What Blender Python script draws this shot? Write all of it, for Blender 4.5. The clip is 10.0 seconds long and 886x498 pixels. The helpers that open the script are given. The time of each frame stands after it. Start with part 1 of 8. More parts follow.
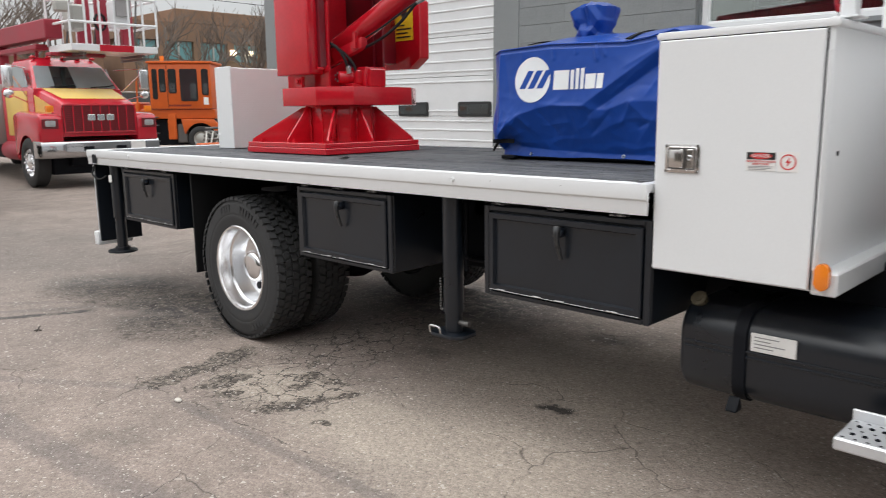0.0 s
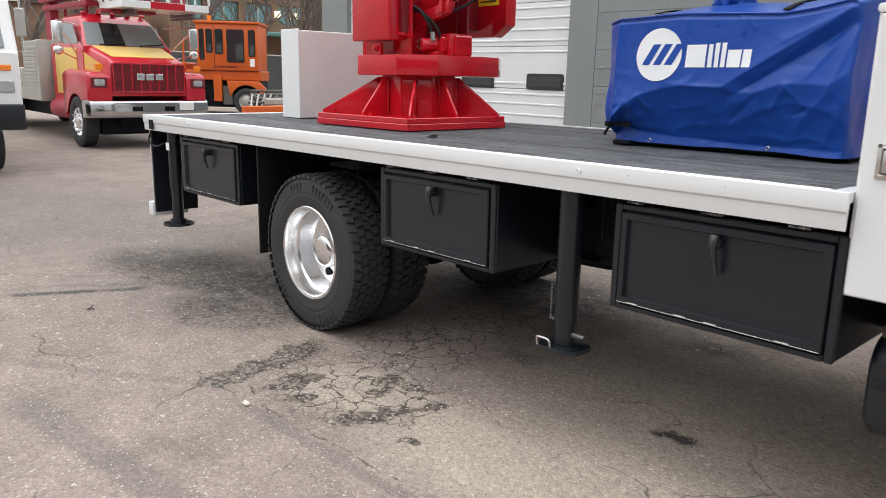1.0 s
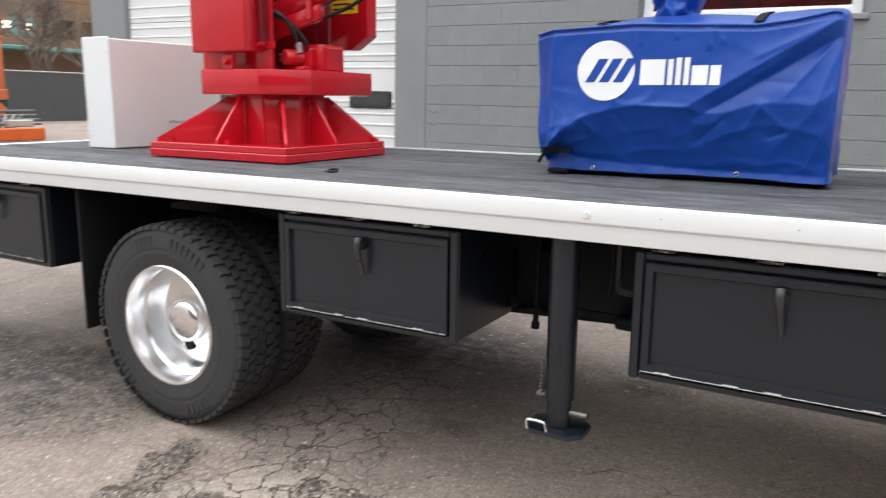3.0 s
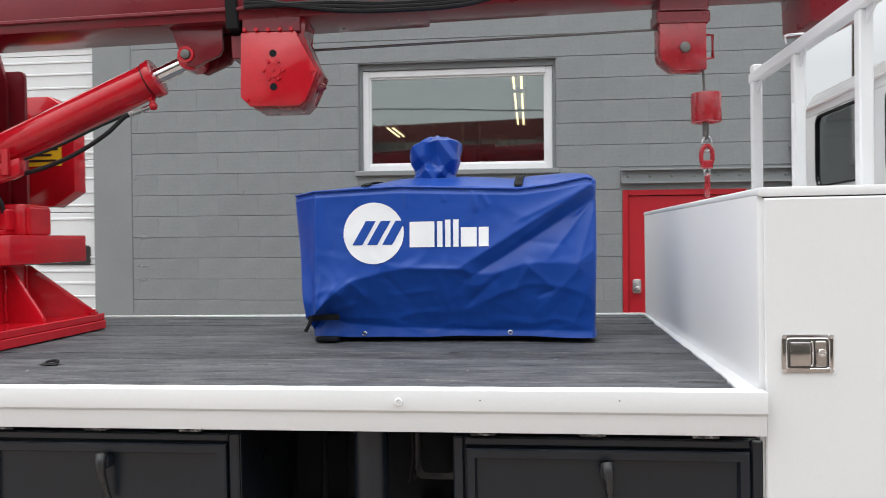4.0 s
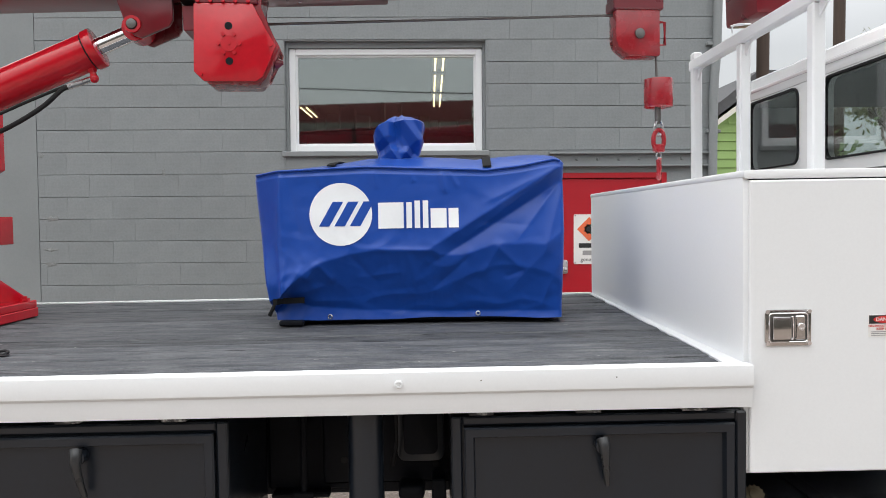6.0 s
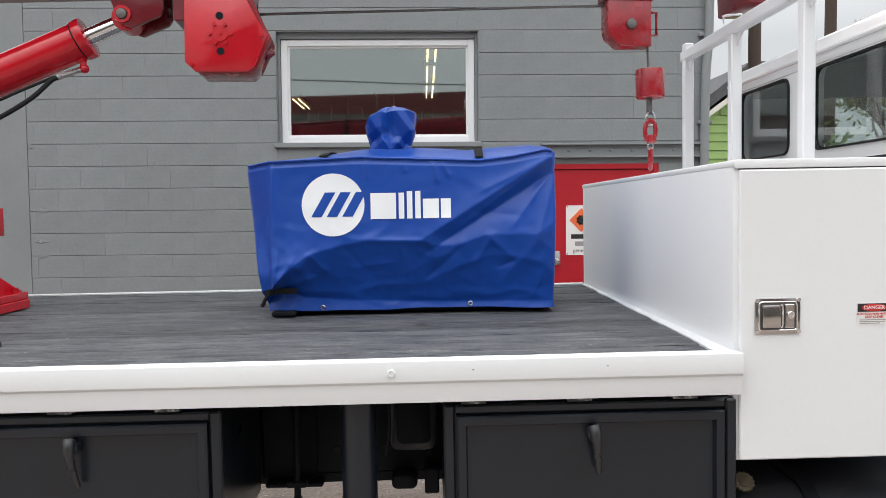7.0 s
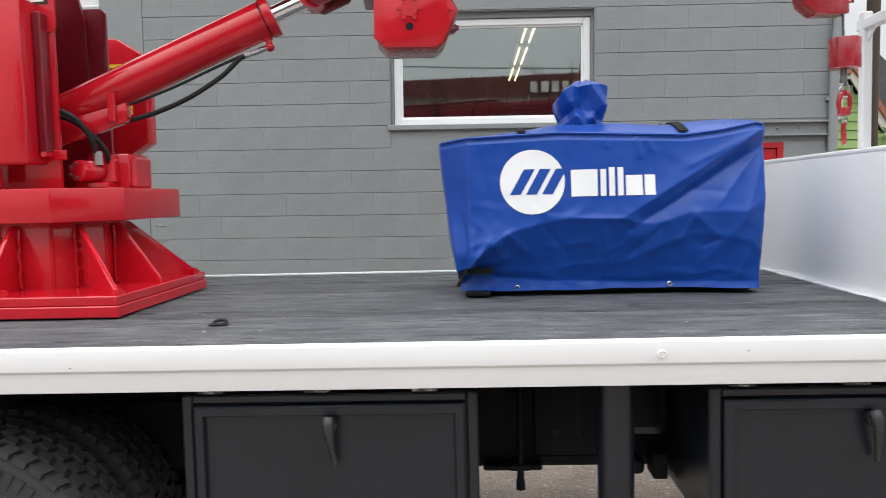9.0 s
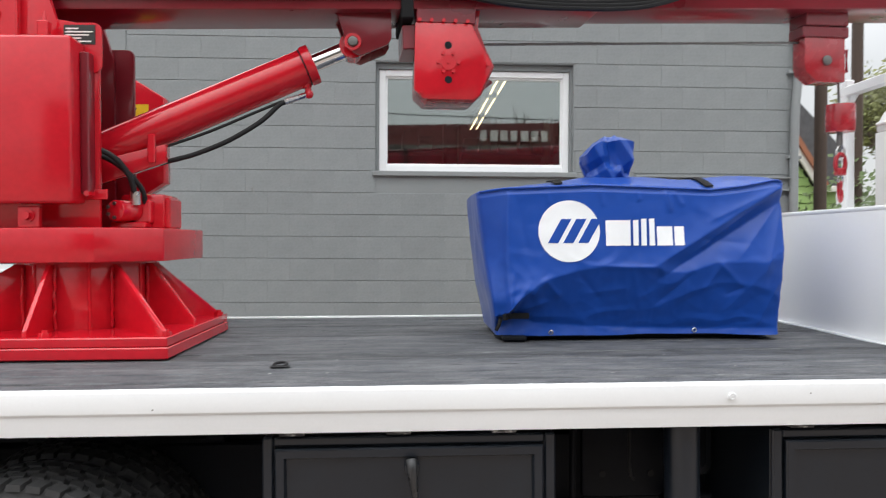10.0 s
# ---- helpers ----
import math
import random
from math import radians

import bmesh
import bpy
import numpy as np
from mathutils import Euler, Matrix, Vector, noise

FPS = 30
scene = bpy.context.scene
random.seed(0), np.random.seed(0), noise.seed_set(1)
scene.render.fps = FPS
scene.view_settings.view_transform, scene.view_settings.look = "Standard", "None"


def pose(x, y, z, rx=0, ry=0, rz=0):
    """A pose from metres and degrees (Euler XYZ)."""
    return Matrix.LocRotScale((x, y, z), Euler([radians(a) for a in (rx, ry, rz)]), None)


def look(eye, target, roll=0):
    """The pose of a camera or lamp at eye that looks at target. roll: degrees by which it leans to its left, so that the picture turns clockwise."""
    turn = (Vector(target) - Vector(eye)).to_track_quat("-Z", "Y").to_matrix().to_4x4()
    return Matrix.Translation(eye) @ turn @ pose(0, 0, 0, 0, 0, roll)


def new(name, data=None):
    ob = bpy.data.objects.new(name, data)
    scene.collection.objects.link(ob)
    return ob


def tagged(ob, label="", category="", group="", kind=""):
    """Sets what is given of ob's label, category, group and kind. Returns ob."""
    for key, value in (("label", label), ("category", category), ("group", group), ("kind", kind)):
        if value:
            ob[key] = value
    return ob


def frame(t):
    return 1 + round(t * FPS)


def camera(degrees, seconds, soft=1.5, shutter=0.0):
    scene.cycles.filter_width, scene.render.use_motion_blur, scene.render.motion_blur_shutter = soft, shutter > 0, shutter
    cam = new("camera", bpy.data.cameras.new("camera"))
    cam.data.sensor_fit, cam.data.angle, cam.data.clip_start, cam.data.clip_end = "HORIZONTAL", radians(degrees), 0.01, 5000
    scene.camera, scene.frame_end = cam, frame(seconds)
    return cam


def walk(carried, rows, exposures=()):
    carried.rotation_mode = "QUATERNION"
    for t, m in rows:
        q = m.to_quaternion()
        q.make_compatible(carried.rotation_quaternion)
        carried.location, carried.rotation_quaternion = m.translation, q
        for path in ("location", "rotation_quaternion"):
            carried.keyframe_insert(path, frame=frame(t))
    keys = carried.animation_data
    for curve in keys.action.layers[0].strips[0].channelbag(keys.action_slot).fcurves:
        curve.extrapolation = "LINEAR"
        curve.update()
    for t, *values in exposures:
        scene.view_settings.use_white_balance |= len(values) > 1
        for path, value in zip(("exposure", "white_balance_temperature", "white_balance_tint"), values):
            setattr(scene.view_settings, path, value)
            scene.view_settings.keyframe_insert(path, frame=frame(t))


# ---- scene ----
cam = camera(61.2, 10.0, soft=0.5, shutter=0.3)
PATH = [
    (0, (0.229, 0.367, 1.545), (-1.141, 1.776, 1.174), -0.3),
    (0.5, (-0.057, 0.465, 1.533), (-1.489, 1.795, 1.107), 0.8),
    (1, (-0.375, 0.486, 1.572), (-1.795, 1.821, 1.12), 1.5),
    (1.5, (-0.631, 0.555, 1.558), (-2.016, 1.92, 1.091), 0.6),
    (2, (-0.96, 0.614, 1.565), (-2.292, 2.032, 1.105), -0.3),
    (2.2, (-1.075, 0.612, 1.557), (-2.38, 2.059, 1.106), -0.4),
    (3.3, (-1.541, 0.652, 1.598), (-2.265, 2.49, 1.284), 0.8),
    (3.5, (-1.625, 0.74, 1.631), (-2.177, 2.651, 1.422), -0.1),
    (4, (-1.8, 0.826, 1.679), (-2.031, 2.813, 1.647), -0.4),
    (4.5, (-1.976, 0.786, 1.677), (-2.074, 2.784, 1.651), 0.9),
    (5, (-2.044, 0.804, 1.677), (-2.068, 2.803, 1.615), 0.5),
    (6.5, (-2.08, 0.83, 1.672), (-2.037, 2.828, 1.586), -0.5),
    (7, (-2.076, 0.822, 1.669), (-2.024, 2.819, 1.567), -0.5),
    (7.5, (-2.096, 0.805, 1.672), (-2.054, 2.801, 1.55), -0.5),
    (8, (-2.196, 0.772, 1.656), (-2.196, 2.767, 1.518), -0.7),
    (8.5, (-2.404, 0.852, 1.63), (-2.447, 2.847, 1.483), -0.7),
    (9, (-2.674, 0.898, 1.641), (-2.752, 2.891, 1.504), -0.8),
    (9.5, (-2.953, 0.844, 1.63), (-3.018, 2.84, 1.514), -0.3),
    (10, (-3.089, 0.815, 1.65), (-2.998, 2.812, 1.631), 0.3),
]
walk(cam, [(t, look(eye, target, roll)) for t, eye, target, roll in PATH],
     exposures=[(0, 0.28), (1.0, 0.40), (2.2, 0.56), (3.4, 0.72), (4.2, 0.42), (5, 0.45), (7.5, 0.46), (8.5, 0.57), (10, 0.63)])

# ---- daylight: a bright, even overcast ----
world = bpy.data.worlds.new("overcast_sky")
scene.world = world
world.use_nodes = True
wn, wl = world.node_tree.nodes, world.node_tree.links
wn.clear()
w_out = wn.new("ShaderNodeOutputWorld")
w_bg = wn.new("ShaderNodeBackground")
w_sky = wn.new("ShaderNodeTexSky")
w_sky.sky_type = "NISHITA"
w_sky.sun_disc = False
w_sky.sun_elevation, w_sky.sun_rotation = radians(50), radians(225)
w_sky.air_density, w_sky.dust_density, w_sky.ozone_density = 1.0, 4.0, 1.0
w_bright = wn.new("ShaderNodeVectorMath")
w_bright.operation = "SCALE"
w_bright.inputs["Scale"].default_value = 0.10
w_coord = wn.new("ShaderNodeTexCoord")
w_noise = wn.new("ShaderNodeTexNoise")
w_noise.inputs["Scale"].default_value = 2.2
w_noise.inputs["Detail"].default_value = 5
w_ramp = wn.new("ShaderNodeValToRGB")
w_ramp.color_ramp.elements[0].position, w_ramp.color_ramp.elements[0].color = 0.30, (0.850, 0.868, 0.878, 1)
w_ramp.color_ramp.elements[1].position, w_ramp.color_ramp.elements[1].color = 0.75, (1.085, 1.105, 1.115, 1)
w_mix = wn.new("ShaderNodeMix")
w_mix.data_type = "RGBA"
w_mix.inputs["Factor"].default_value = 0.88
wl.new(w_coord.outputs["Generated"], w_noise.inputs["Vector"])
wl.new(w_noise.outputs["Fac"], w_ramp.inputs["Fac"])
wl.new(w_sky.outputs["Color"], w_bright.inputs[0])
wl.new(w_bright.outputs["Vector"], w_mix.inputs["A"])
# an overcast dome is about three times brighter overhead than at the horizon
w_split = wn.new("ShaderNodeSeparateXYZ")
w_dome = wn.new("ShaderNodeMapRange")
w_dome.inputs["To Min"].default_value, w_dome.inputs["To Max"].default_value = 0.56, 2.42
w_dome.inputs["From Min"].default_value = 0.20
w_cloud = wn.new("ShaderNodeVectorMath")
w_cloud.operation = "SCALE"
wl.new(w_coord.outputs["Generated"], w_split.inputs[0])
wl.new(w_split.outputs["Z"], w_dome.inputs["Value"])
wl.new(w_ramp.outputs["Color"], w_cloud.inputs[0])
wl.new(w_dome.outputs[0], w_cloud.inputs["Scale"])
wl.new(w_cloud.outputs["Vector"], w_mix.inputs["B"])
wl.new(w_mix.outputs["Result"], w_bg.inputs["Color"])
w_bg.inputs["Strength"].default_value = 1.0
wl.new(w_bg.outputs["Background"], w_out.inputs["Surface"])

sun = new("sun", bpy.data.lights.new("sun", "SUN"))
sun.data.energy, sun.data.angle, sun.data.color = 0.35, radians(60), (0.97, 1.0, 0.99)
sun.matrix_world = look((-4, -5, 13), (-2, 2, 0))

# ---- building helpers ----
SLOPE = -0.6
TRUCK = pose(-2.17, 2.90, 1.242, 0, SLOPE, 0)      # frame of the flatbed truck: x forward, y across, z up from its deck
WORLD = Matrix.Identity(4)
BASES = {}


def thing(name, label, category, base=(0, 0, 0), frame_of=WORLD, group="", kind=""):
    """An empty at the thing's base; its parts are written in the coordinates of frame_of."""
    ob = new(name)
    ob.empty_display_size = 0.1
    ob.matrix_basis = frame_of @ Matrix.Translation(base)
    BASES[ob.name] = Vector(base)
    return tagged(ob, label, category, group, kind)


def base_of(ob):
    while ob.parent:
        ob = ob.parent
    return BASES.get(ob.name, Vector((0, 0, 0)))


def finish(bm, angle=35):
    me = bpy.data.meshes.new("mesh")
    bmesh.ops.recalc_face_normals(bm, faces=bm.faces)
    bm.to_mesh(me)
    bm.free()
    me.polygons.foreach_set("use_smooth", [True] * len(me.polygons))
    me.set_sharp_from_angle(angle=radians(angle))
    return me


def part(name, bm, material, parent, label="", angle=35):
    bmesh.ops.translate(bm, verts=bm.verts, vec=-base_of(parent))
    me = finish(bm, angle)
    me.materials.append(material)
    ob = new(name, me)
    ob.parent = parent
    if label:
        ob["label"] = label
    return ob


def setting(name, bm, material, label, category, angle=35):
    me = finish(bm, angle)
    me.materials.append(material)
    return tagged(new(name, me), label, category, kind="structure")


def B():
    return bmesh.new()


def box(bm, x0, x1, y0, y1, z0, z1, bevel=0.0, seg=1):
    made = bmesh.ops.create_cube(bm, size=1.0)["verts"]
    for v in made:
        v.co = Vector(((x0 + x1) / 2 + v.co.x * (x1 - x0), (y0 + y1) / 2 + v.co.y * (y1 - y0), (z0 + z1) / 2 + v.co.z * (z1 - z0)))
    if bevel:
        edges = {e for v in made for e in v.link_edges}
        bmesh.ops.bevel(bm, geom=list(edges), offset=bevel, segments=seg, affect="EDGES", profile=0.5)
    return bm


def cyl(bm, p0, p1, r, seg=20, r2=None, bevel=0.0):
    p0, p1 = Vector(p0), Vector(p1)
    d = p1 - p0
    m = Matrix.Translation((p0 + p1) / 2) @ d.to_track_quat("Z", "Y").to_matrix().to_4x4()
    made = bmesh.ops.create_cone(bm, cap_ends=True, segments=seg, radius1=r, radius2=r if r2 is None else r2, depth=d.length, matrix=m)["verts"]
    if bevel:
        edges = {e for v in made for e in v.link_edges if any(len(f.verts) > 4 for f in e.link_faces)}
        bmesh.ops.bevel(bm, geom=list(edges), offset=bevel, segments=2, affect="EDGES", profile=0.5)
    return bm


def prism(bm, pts, axis, a0, a1, bevel=0.0):
    """A polygon pts (in the two other axes, in order) drawn out along axis from a0 to a1."""
    def at(p, a):
        return {"x": (a, p[0], p[1]), "y": (p[0], a, p[1]), "z": (p[0], p[1], a)}[axis]
    v0 = [bm.verts.new(at(p, a0)) for p in pts]
    v1 = [bm.verts.new(at(p, a1)) for p in pts]
    n = len(pts)
    faces = [bm.faces.new(v0), bm.faces.new(v1[::-1])]
    faces += [bm.faces.new((v0[i], v0[(i + 1) % n], v1[(i + 1) % n], v1[i])) for i in range(n)]
    if bevel:
        edges = {e for f in faces for e in f.edges}
        bmesh.ops.bevel(bm, geom=list(edges), offset=bevel, segments=2, affect="EDGES", profile=0.5)
    return bm


def tube(bm, pts, r, seg=8, r1=None):
    """A round bar or hose along the points; r1: its radius at the far end."""
    pts = [Vector(p) for p in pts]
    rings = []
    up = Vector((0.13, 0.21, 0.97)).normalized()
    for i, p in enumerate(pts):
        d = (pts[min(i + 1, len(pts) - 1)] - pts[max(i - 1, 0)]).normalized()
        a = d.cross(up)
        if a.length < 1e-3:
            a = d.cross(Vector((1, 0, 0)))
        a.normalize()
        b = d.cross(a)
        rr = r if r1 is None else r + (r1 - r) * i / (len(pts) - 1)
        rings.append([bm.verts.new(p + rr * (math.cos(2 * math.pi * k / seg) * a + math.sin(2 * math.pi * k / seg) * b)) for k in range(seg)])
    for r0, r1 in zip(rings, rings[1:]):
        for k in range(seg):
            bm.faces.new((r0[k], r0[(k + 1) % seg], r1[(k + 1) % seg], r1[k]))
    bm.faces.new(rings[0][::-1])
    bm.faces.new(rings[-1])
    return bm


def smooth_line(pts, steps=6):
    """Points on a soft curve through pts."""
    pts = [Vector(p) for p in pts]
    out = []
    for i in range(len(pts) - 1):
        a, b, c, d = pts[max(i - 1, 0)], pts[i], pts[i + 1], pts[min(i + 2, len(pts) - 1)]
        for k in range(steps):
            t = k / steps
            out.append(0.5 * ((2 * b) + (c - a) * t + (2 * a - 5 * b + 4 * c - d) * t * t + (3 * b - a - 3 * c + d) * t ** 3))
    return out + [pts[-1]]


def turned(bm, profile, centre, axis="y", seg=48):
    """A profile of (distance along the axis, radius) turned round an axis through centre."""
    c = Vector(centre)
    rings = []
    for a, r in profile:
        ring = []
        for k in range(seg):
            u, w = r * math.cos(2 * math.pi * k / seg), r * math.sin(2 * math.pi * k / seg)
            ring.append(bm.verts.new(c + Vector({"y": (u, a, w), "x": (a, u, w), "z": (u, w, a)}[axis])))
        rings.append(ring)
    for r0, r1 in zip(rings, rings[1:]):
        for k in range(seg):
            bm.faces.new((r0[k], r0[(k + 1) % seg], r1[(k + 1) % seg], r1[k]))
    return bm


def ball(bm, c, r, seg=12, squash=(1, 1, 1)):
    bmesh.ops.create_uvsphere(bm, u_segments=seg, v_segments=max(6, seg // 2), radius=r, matrix=Matrix.Translation(c) @ Matrix.Diagonal((*squash, 1)))
    return bm


def rounded(x0, x1, z0, z1, r, n=4):
    """The corners of a rounded rectangle, as a list of points."""
    out = []
    for cx, cz, a0 in ((x1 - r, z1 - r, 0), (x0 + r, z1 - r, 90), (x0 + r, z0 + r, 180), (x1 - r, z0 + r, 270)):
        out += [(cx + r * math.cos(radians(a0 + 90 * k / n)), cz + r * math.sin(radians(a0 + 90 * k / n))) for k in range(n + 1)]
    return out


def bolt(bm, p, axis=(0, -1, 0), r=0.012, h=0.012):
    p, a = Vector(p), Vector(axis).normalized()
    return cyl(bm, p - a * 0.004, p + a * h, r, 6)


def turned_by(bm, m):
    bmesh.ops.transform(bm, matrix=m, verts=bm.verts)
    return bm


# ---- materials ----
def surface(name, colour, rough=0.5, metal=0.0, vary=0.12, scale=6.0, fine=90.0, bump=0.15, depth=0.002, stretch=(1, 1, 1), coat=0.0, dirt=None, dirt_at=0.62, rough_vary=0.12, random_tone=0.0, spec=0.5):
    """A procedural surface: broad stains, fine grain, uneven gloss and fine relief. dirt: a second colour that comes in patches."""
    m = bpy.data.materials.new(name)
    m.use_nodes = True
    n, l = m.node_tree.nodes, m.node_tree.links
    p = n["Principled BSDF"]
    p.inputs["Metallic"].default_value = metal
    p.inputs["Coat Weight"].default_value = coat
    p.inputs["Coat Roughness"].default_value = 0.08
    p.inputs["Specular IOR Level"].default_value = spec
    tc = n.new("ShaderNodeTexCoord")
    mp = n.new("ShaderNodeMapping")
    mp.inputs["Scale"].default_value = stretch
    l.new(tc.outputs["Object"], mp.inputs["Vector"])
    big = n.new("ShaderNodeTexNoise")
    big.inputs["Scale"].default_value, big.inputs["Detail"].default_value = scale, 6
    sml = n.new("ShaderNodeTexNoise")
    sml.inputs["Scale"].default_value, sml.inputs["Detail"].default_value = fine, 4
    l.new(mp.outputs["Vector"], big.inputs["Vector"])
    l.new(mp.outputs["Vector"], sml.inputs["Vector"])
    add = n.new("ShaderNodeMath")
    add.operation = "MULTIPLY_ADD"
    l.new(sml.outputs["Fac"], add.inputs[0])
    add.inputs[1].default_value = 0.5
    l.new(big.outputs["Fac"], add.inputs[2])
    rng = n.new("ShaderNodeMapRange")
    rng.inputs["From Min"].default_value, rng.inputs["From Max"].default_value = 0.45, 1.05
    rng.inputs["To Min"].default_value, rng.inputs["To Max"].default_value = 1 - vary, 1 + vary
    l.new(add.outputs[0], rng.inputs["Value"])
    tone = n.new("ShaderNodeVectorMath")
    tone.operation = "SCALE"
    tone.inputs[0].default_value = colour[:3]
    if random_tone:
        info = n.new("ShaderNodeObjectInfo")
        rr = n.new("ShaderNodeMapRange")
        rr.inputs["To Min"].default_value, rr.inputs["To Max"].default_value = 1 - random_tone, 1 + random_tone
        l.new(info.outputs["Random"], rr.inputs["Value"])
        mul = n.new("ShaderNodeMath")
        mul.operation = "MULTIPLY"
        l.new(rr.outputs[0], mul.inputs[0])
        l.new(rng.outputs[0], mul.inputs[1])
        l.new(mul.outputs[0], tone.inputs["Scale"])
    else:
        l.new(rng.outputs[0], tone.inputs["Scale"])
    colour_out = tone.outputs["Vector"]
    if dirt:
        patch = n.new("ShaderNodeTexNoise")
        patch.inputs["Scale"].default_value, patch.inputs["Detail"].default_value, patch.inputs["Roughness"].default_value = scale * 0.6, 8, 0.65
        l.new(mp.outputs["Vector"], patch.inputs["Vector"])
        ramp = n.new("ShaderNodeMapRange")
        ramp.inputs["From Min"].default_value, ramp.inputs["From Max"].default_value = dirt_at, dirt_at + 0.12
        l.new(patch.outputs["Fac"], ramp.inputs["Value"])
        mix = n.new("ShaderNodeMix")
        mix.data_type = "RGBA"
        l.new(ramp.outputs[0], mix.inputs["Factor"])
        l.new(colour_out, mix.inputs["A"])
        mix.inputs["B"].default_value = (*dirt[:3], 1)
        colour_out = mix.outputs["Result"]
    l.new(colour_out, p.inputs["Base Color"])
    rg = n.new("ShaderNodeMapRange")
    rg.inputs["To Min"].default_value, rg.inputs["To Max"].default_value = max(0.02, rough - rough_vary), min(1, rough + rough_vary)
    l.new(big.outputs["Fac"], rg.inputs["Value"])
    l.new(rg.outputs[0], p.inputs["Roughness"])
    if bump:
        bp = n.new("ShaderNodeBump")
        bp.inputs["Strength"].default_value, bp.inputs["Distance"].default_value = bump, depth
        l.new(add.outputs[0], bp.inputs["Height"])
        l.new(bp.outputs["Normal"], p.inputs["Normal"])
    return m


def glass_of(name, tint=(0.9, 0.95, 0.95), rough=0.0):
    m = bpy.data.materials.new(name)
    m.use_nodes = True
    p = m.node_tree.nodes["Principled BSDF"]
    p.inputs["Base Color"].default_value = (*tint, 1)
    p.inputs["Roughness"].default_value = rough
    p.inputs["Transmission Weight"].default_value = 1.0
    p.inputs["IOR"].default_value = 1.5
    return m


def window_pane_of(name, share=0.2):
    """Coated glazing: part mirror, the rest clear glass."""
    m = glass_of(name)
    n, l = m.node_tree.nodes, m.node_tree.links
    gl = n.new("ShaderNodeBsdfGlossy")
    gl.inputs["Roughness"].default_value = 0.02
    gl.inputs["Color"].default_value = (0.86, 0.92, 0.90, 1)
    mx = n.new("ShaderNodeMixShader")
    mx.inputs["Fac"].default_value = share
    l.new(n["Principled BSDF"].outputs[0], mx.inputs[1])
    l.new(gl.outputs[0], mx.inputs[2])
    l.new(mx.outputs[0], n["Material Output"].inputs["Surface"])
    return m


def glow(name, colour, strength):
    m = bpy.data.materials.new(name)
    m.use_nodes = True
    p = m.node_tree.nodes["Principled BSDF"]
    p.inputs["Base Color"].default_value = (*colour, 1)
    p.inputs["Emission Color"].default_value = (*colour, 1)
    p.inputs["Emission Strength"].default_value = strength
    return m


white_paint = surface("white_truck_paint", (0.775, 0.785, 0.795), 0.34, vary=0.03, scale=1.2, fine=140, bump=0.03, depth=0.001, coat=0.15)
cab_paint = surface("white_cab_paint", (0.80, 0.80, 0.80), 0.2, vary=0.02, scale=2, bump=0.02, coat=0.5)
red_paint = surface("red_crane_paint", (0.52, 0.009, 0.020), 0.15, vary=0.12, scale=5, fine=40, bump=0.10, depth=0.003, coat=0.35, rough_vary=0.08, spec=0.40)
# darker red for boom and cheeks; on brackets the shade is in the colour
red_dark = surface("deep_red_and_shaded_paint", (0.17, 0.006, 0.014), 0.30, vary=0.14, scale=4, bump=0.06, coat=0.35)
red_worn = surface("worn_red_paint", (0.30, 0.010, 0.018), 0.26, vary=0.3, scale=12, bump=0.2, dirt=(0.46, 0.15, 0.14), dirt_at=0.66, coat=0.4)
black_paint = surface("black_satin_paint", (0.0068, 0.0098, 0.0150), 0.31, vary=0.25, scale=5, fine=70, bump=0.08, coat=0.0, rough_vary=0.12, spec=0.58)
black_under = surface("black_chassis_paint", (0.0046, 0.0058, 0.0092), 0.6, spec=0.2, vary=0.3, scale=9, bump=0.2)
rubber = surface("tyre_rubber", (0.040, 0.040, 0.041), 0.72, vary=0.2, scale=5, fine=140, bump=0.2, dirt=(0.050, 0.047, 0.044), dirt_at=0.58, spec=0.3)
rubber_hose = surface("black_rubber_hose", (0.010, 0.010, 0.011), 0.6, vary=0.2, bump=0.1, spec=0.3)
alloy = surface("polished_aluminium", (0.88, 0.88, 0.89), 0.22, metal=1.0, vary=0.05, scale=6, bump=0.03, rough_vary=0.06)
chrome = surface("chrome", (0.85, 0.85, 0.86), 0.06, metal=1.0, vary=0.03, bump=0.0, rough_vary=0.03)
steel = surface("brushed_steel", (0.56, 0.56, 0.56), 0.28, metal=1.0, vary=0.1, scale=20, bump=0.1)
steel_dark = surface("dull_dark_steel", (0.16, 0.155, 0.15), 0.45, metal=0.8, vary=0.2, scale=25, bump=0.2)
brass = surface("weathered_brass", (0.15, 0.128, 0.085), 0.6, metal=0.4, vary=0.25, scale=40, bump=0.2)
blue_vinyl = surface("blue_vinyl_cloth", (0.0045, 0.055, 0.325), 0.36, vary=0.08, scale=7, fine=160, bump=0.08, depth=0.002, rough_vary=0.08, spec=0.38)
blue_vinyl.node_tree.nodes["Principled BSDF"].inputs["Sheen Weight"].default_value = 0.08
blue_vinyl.node_tree.nodes["Principled BSDF"].inputs["Sheen Roughness"].default_value = 0.35
white_print = surface("white_print", (0.80, 0.81, 0.83), 0.5, vary=0.03, bump=0.02)
black_strap = surface("black_webbing", (0.012, 0.012, 0.013), 0.8, vary=0.2, fine=300, bump=0.3, spec=0.15)
orange_lens = surface("orange_reflector", (0.85, 0.22, 0.01), 0.2, vary=0.05, bump=0.0, coat=0.5)
sticker_white = surface("white_sticker", (0.80, 0.79, 0.77), 0.5, vary=0.04, bump=0.02)
sticker_red = surface("red_ink", (0.62, 0.03, 0.03), 0.5, vary=0.05, bump=0.02)
sticker_black = surface("black_ink", (0.02, 0.02, 0.02), 0.5, vary=0.05, bump=0.02)
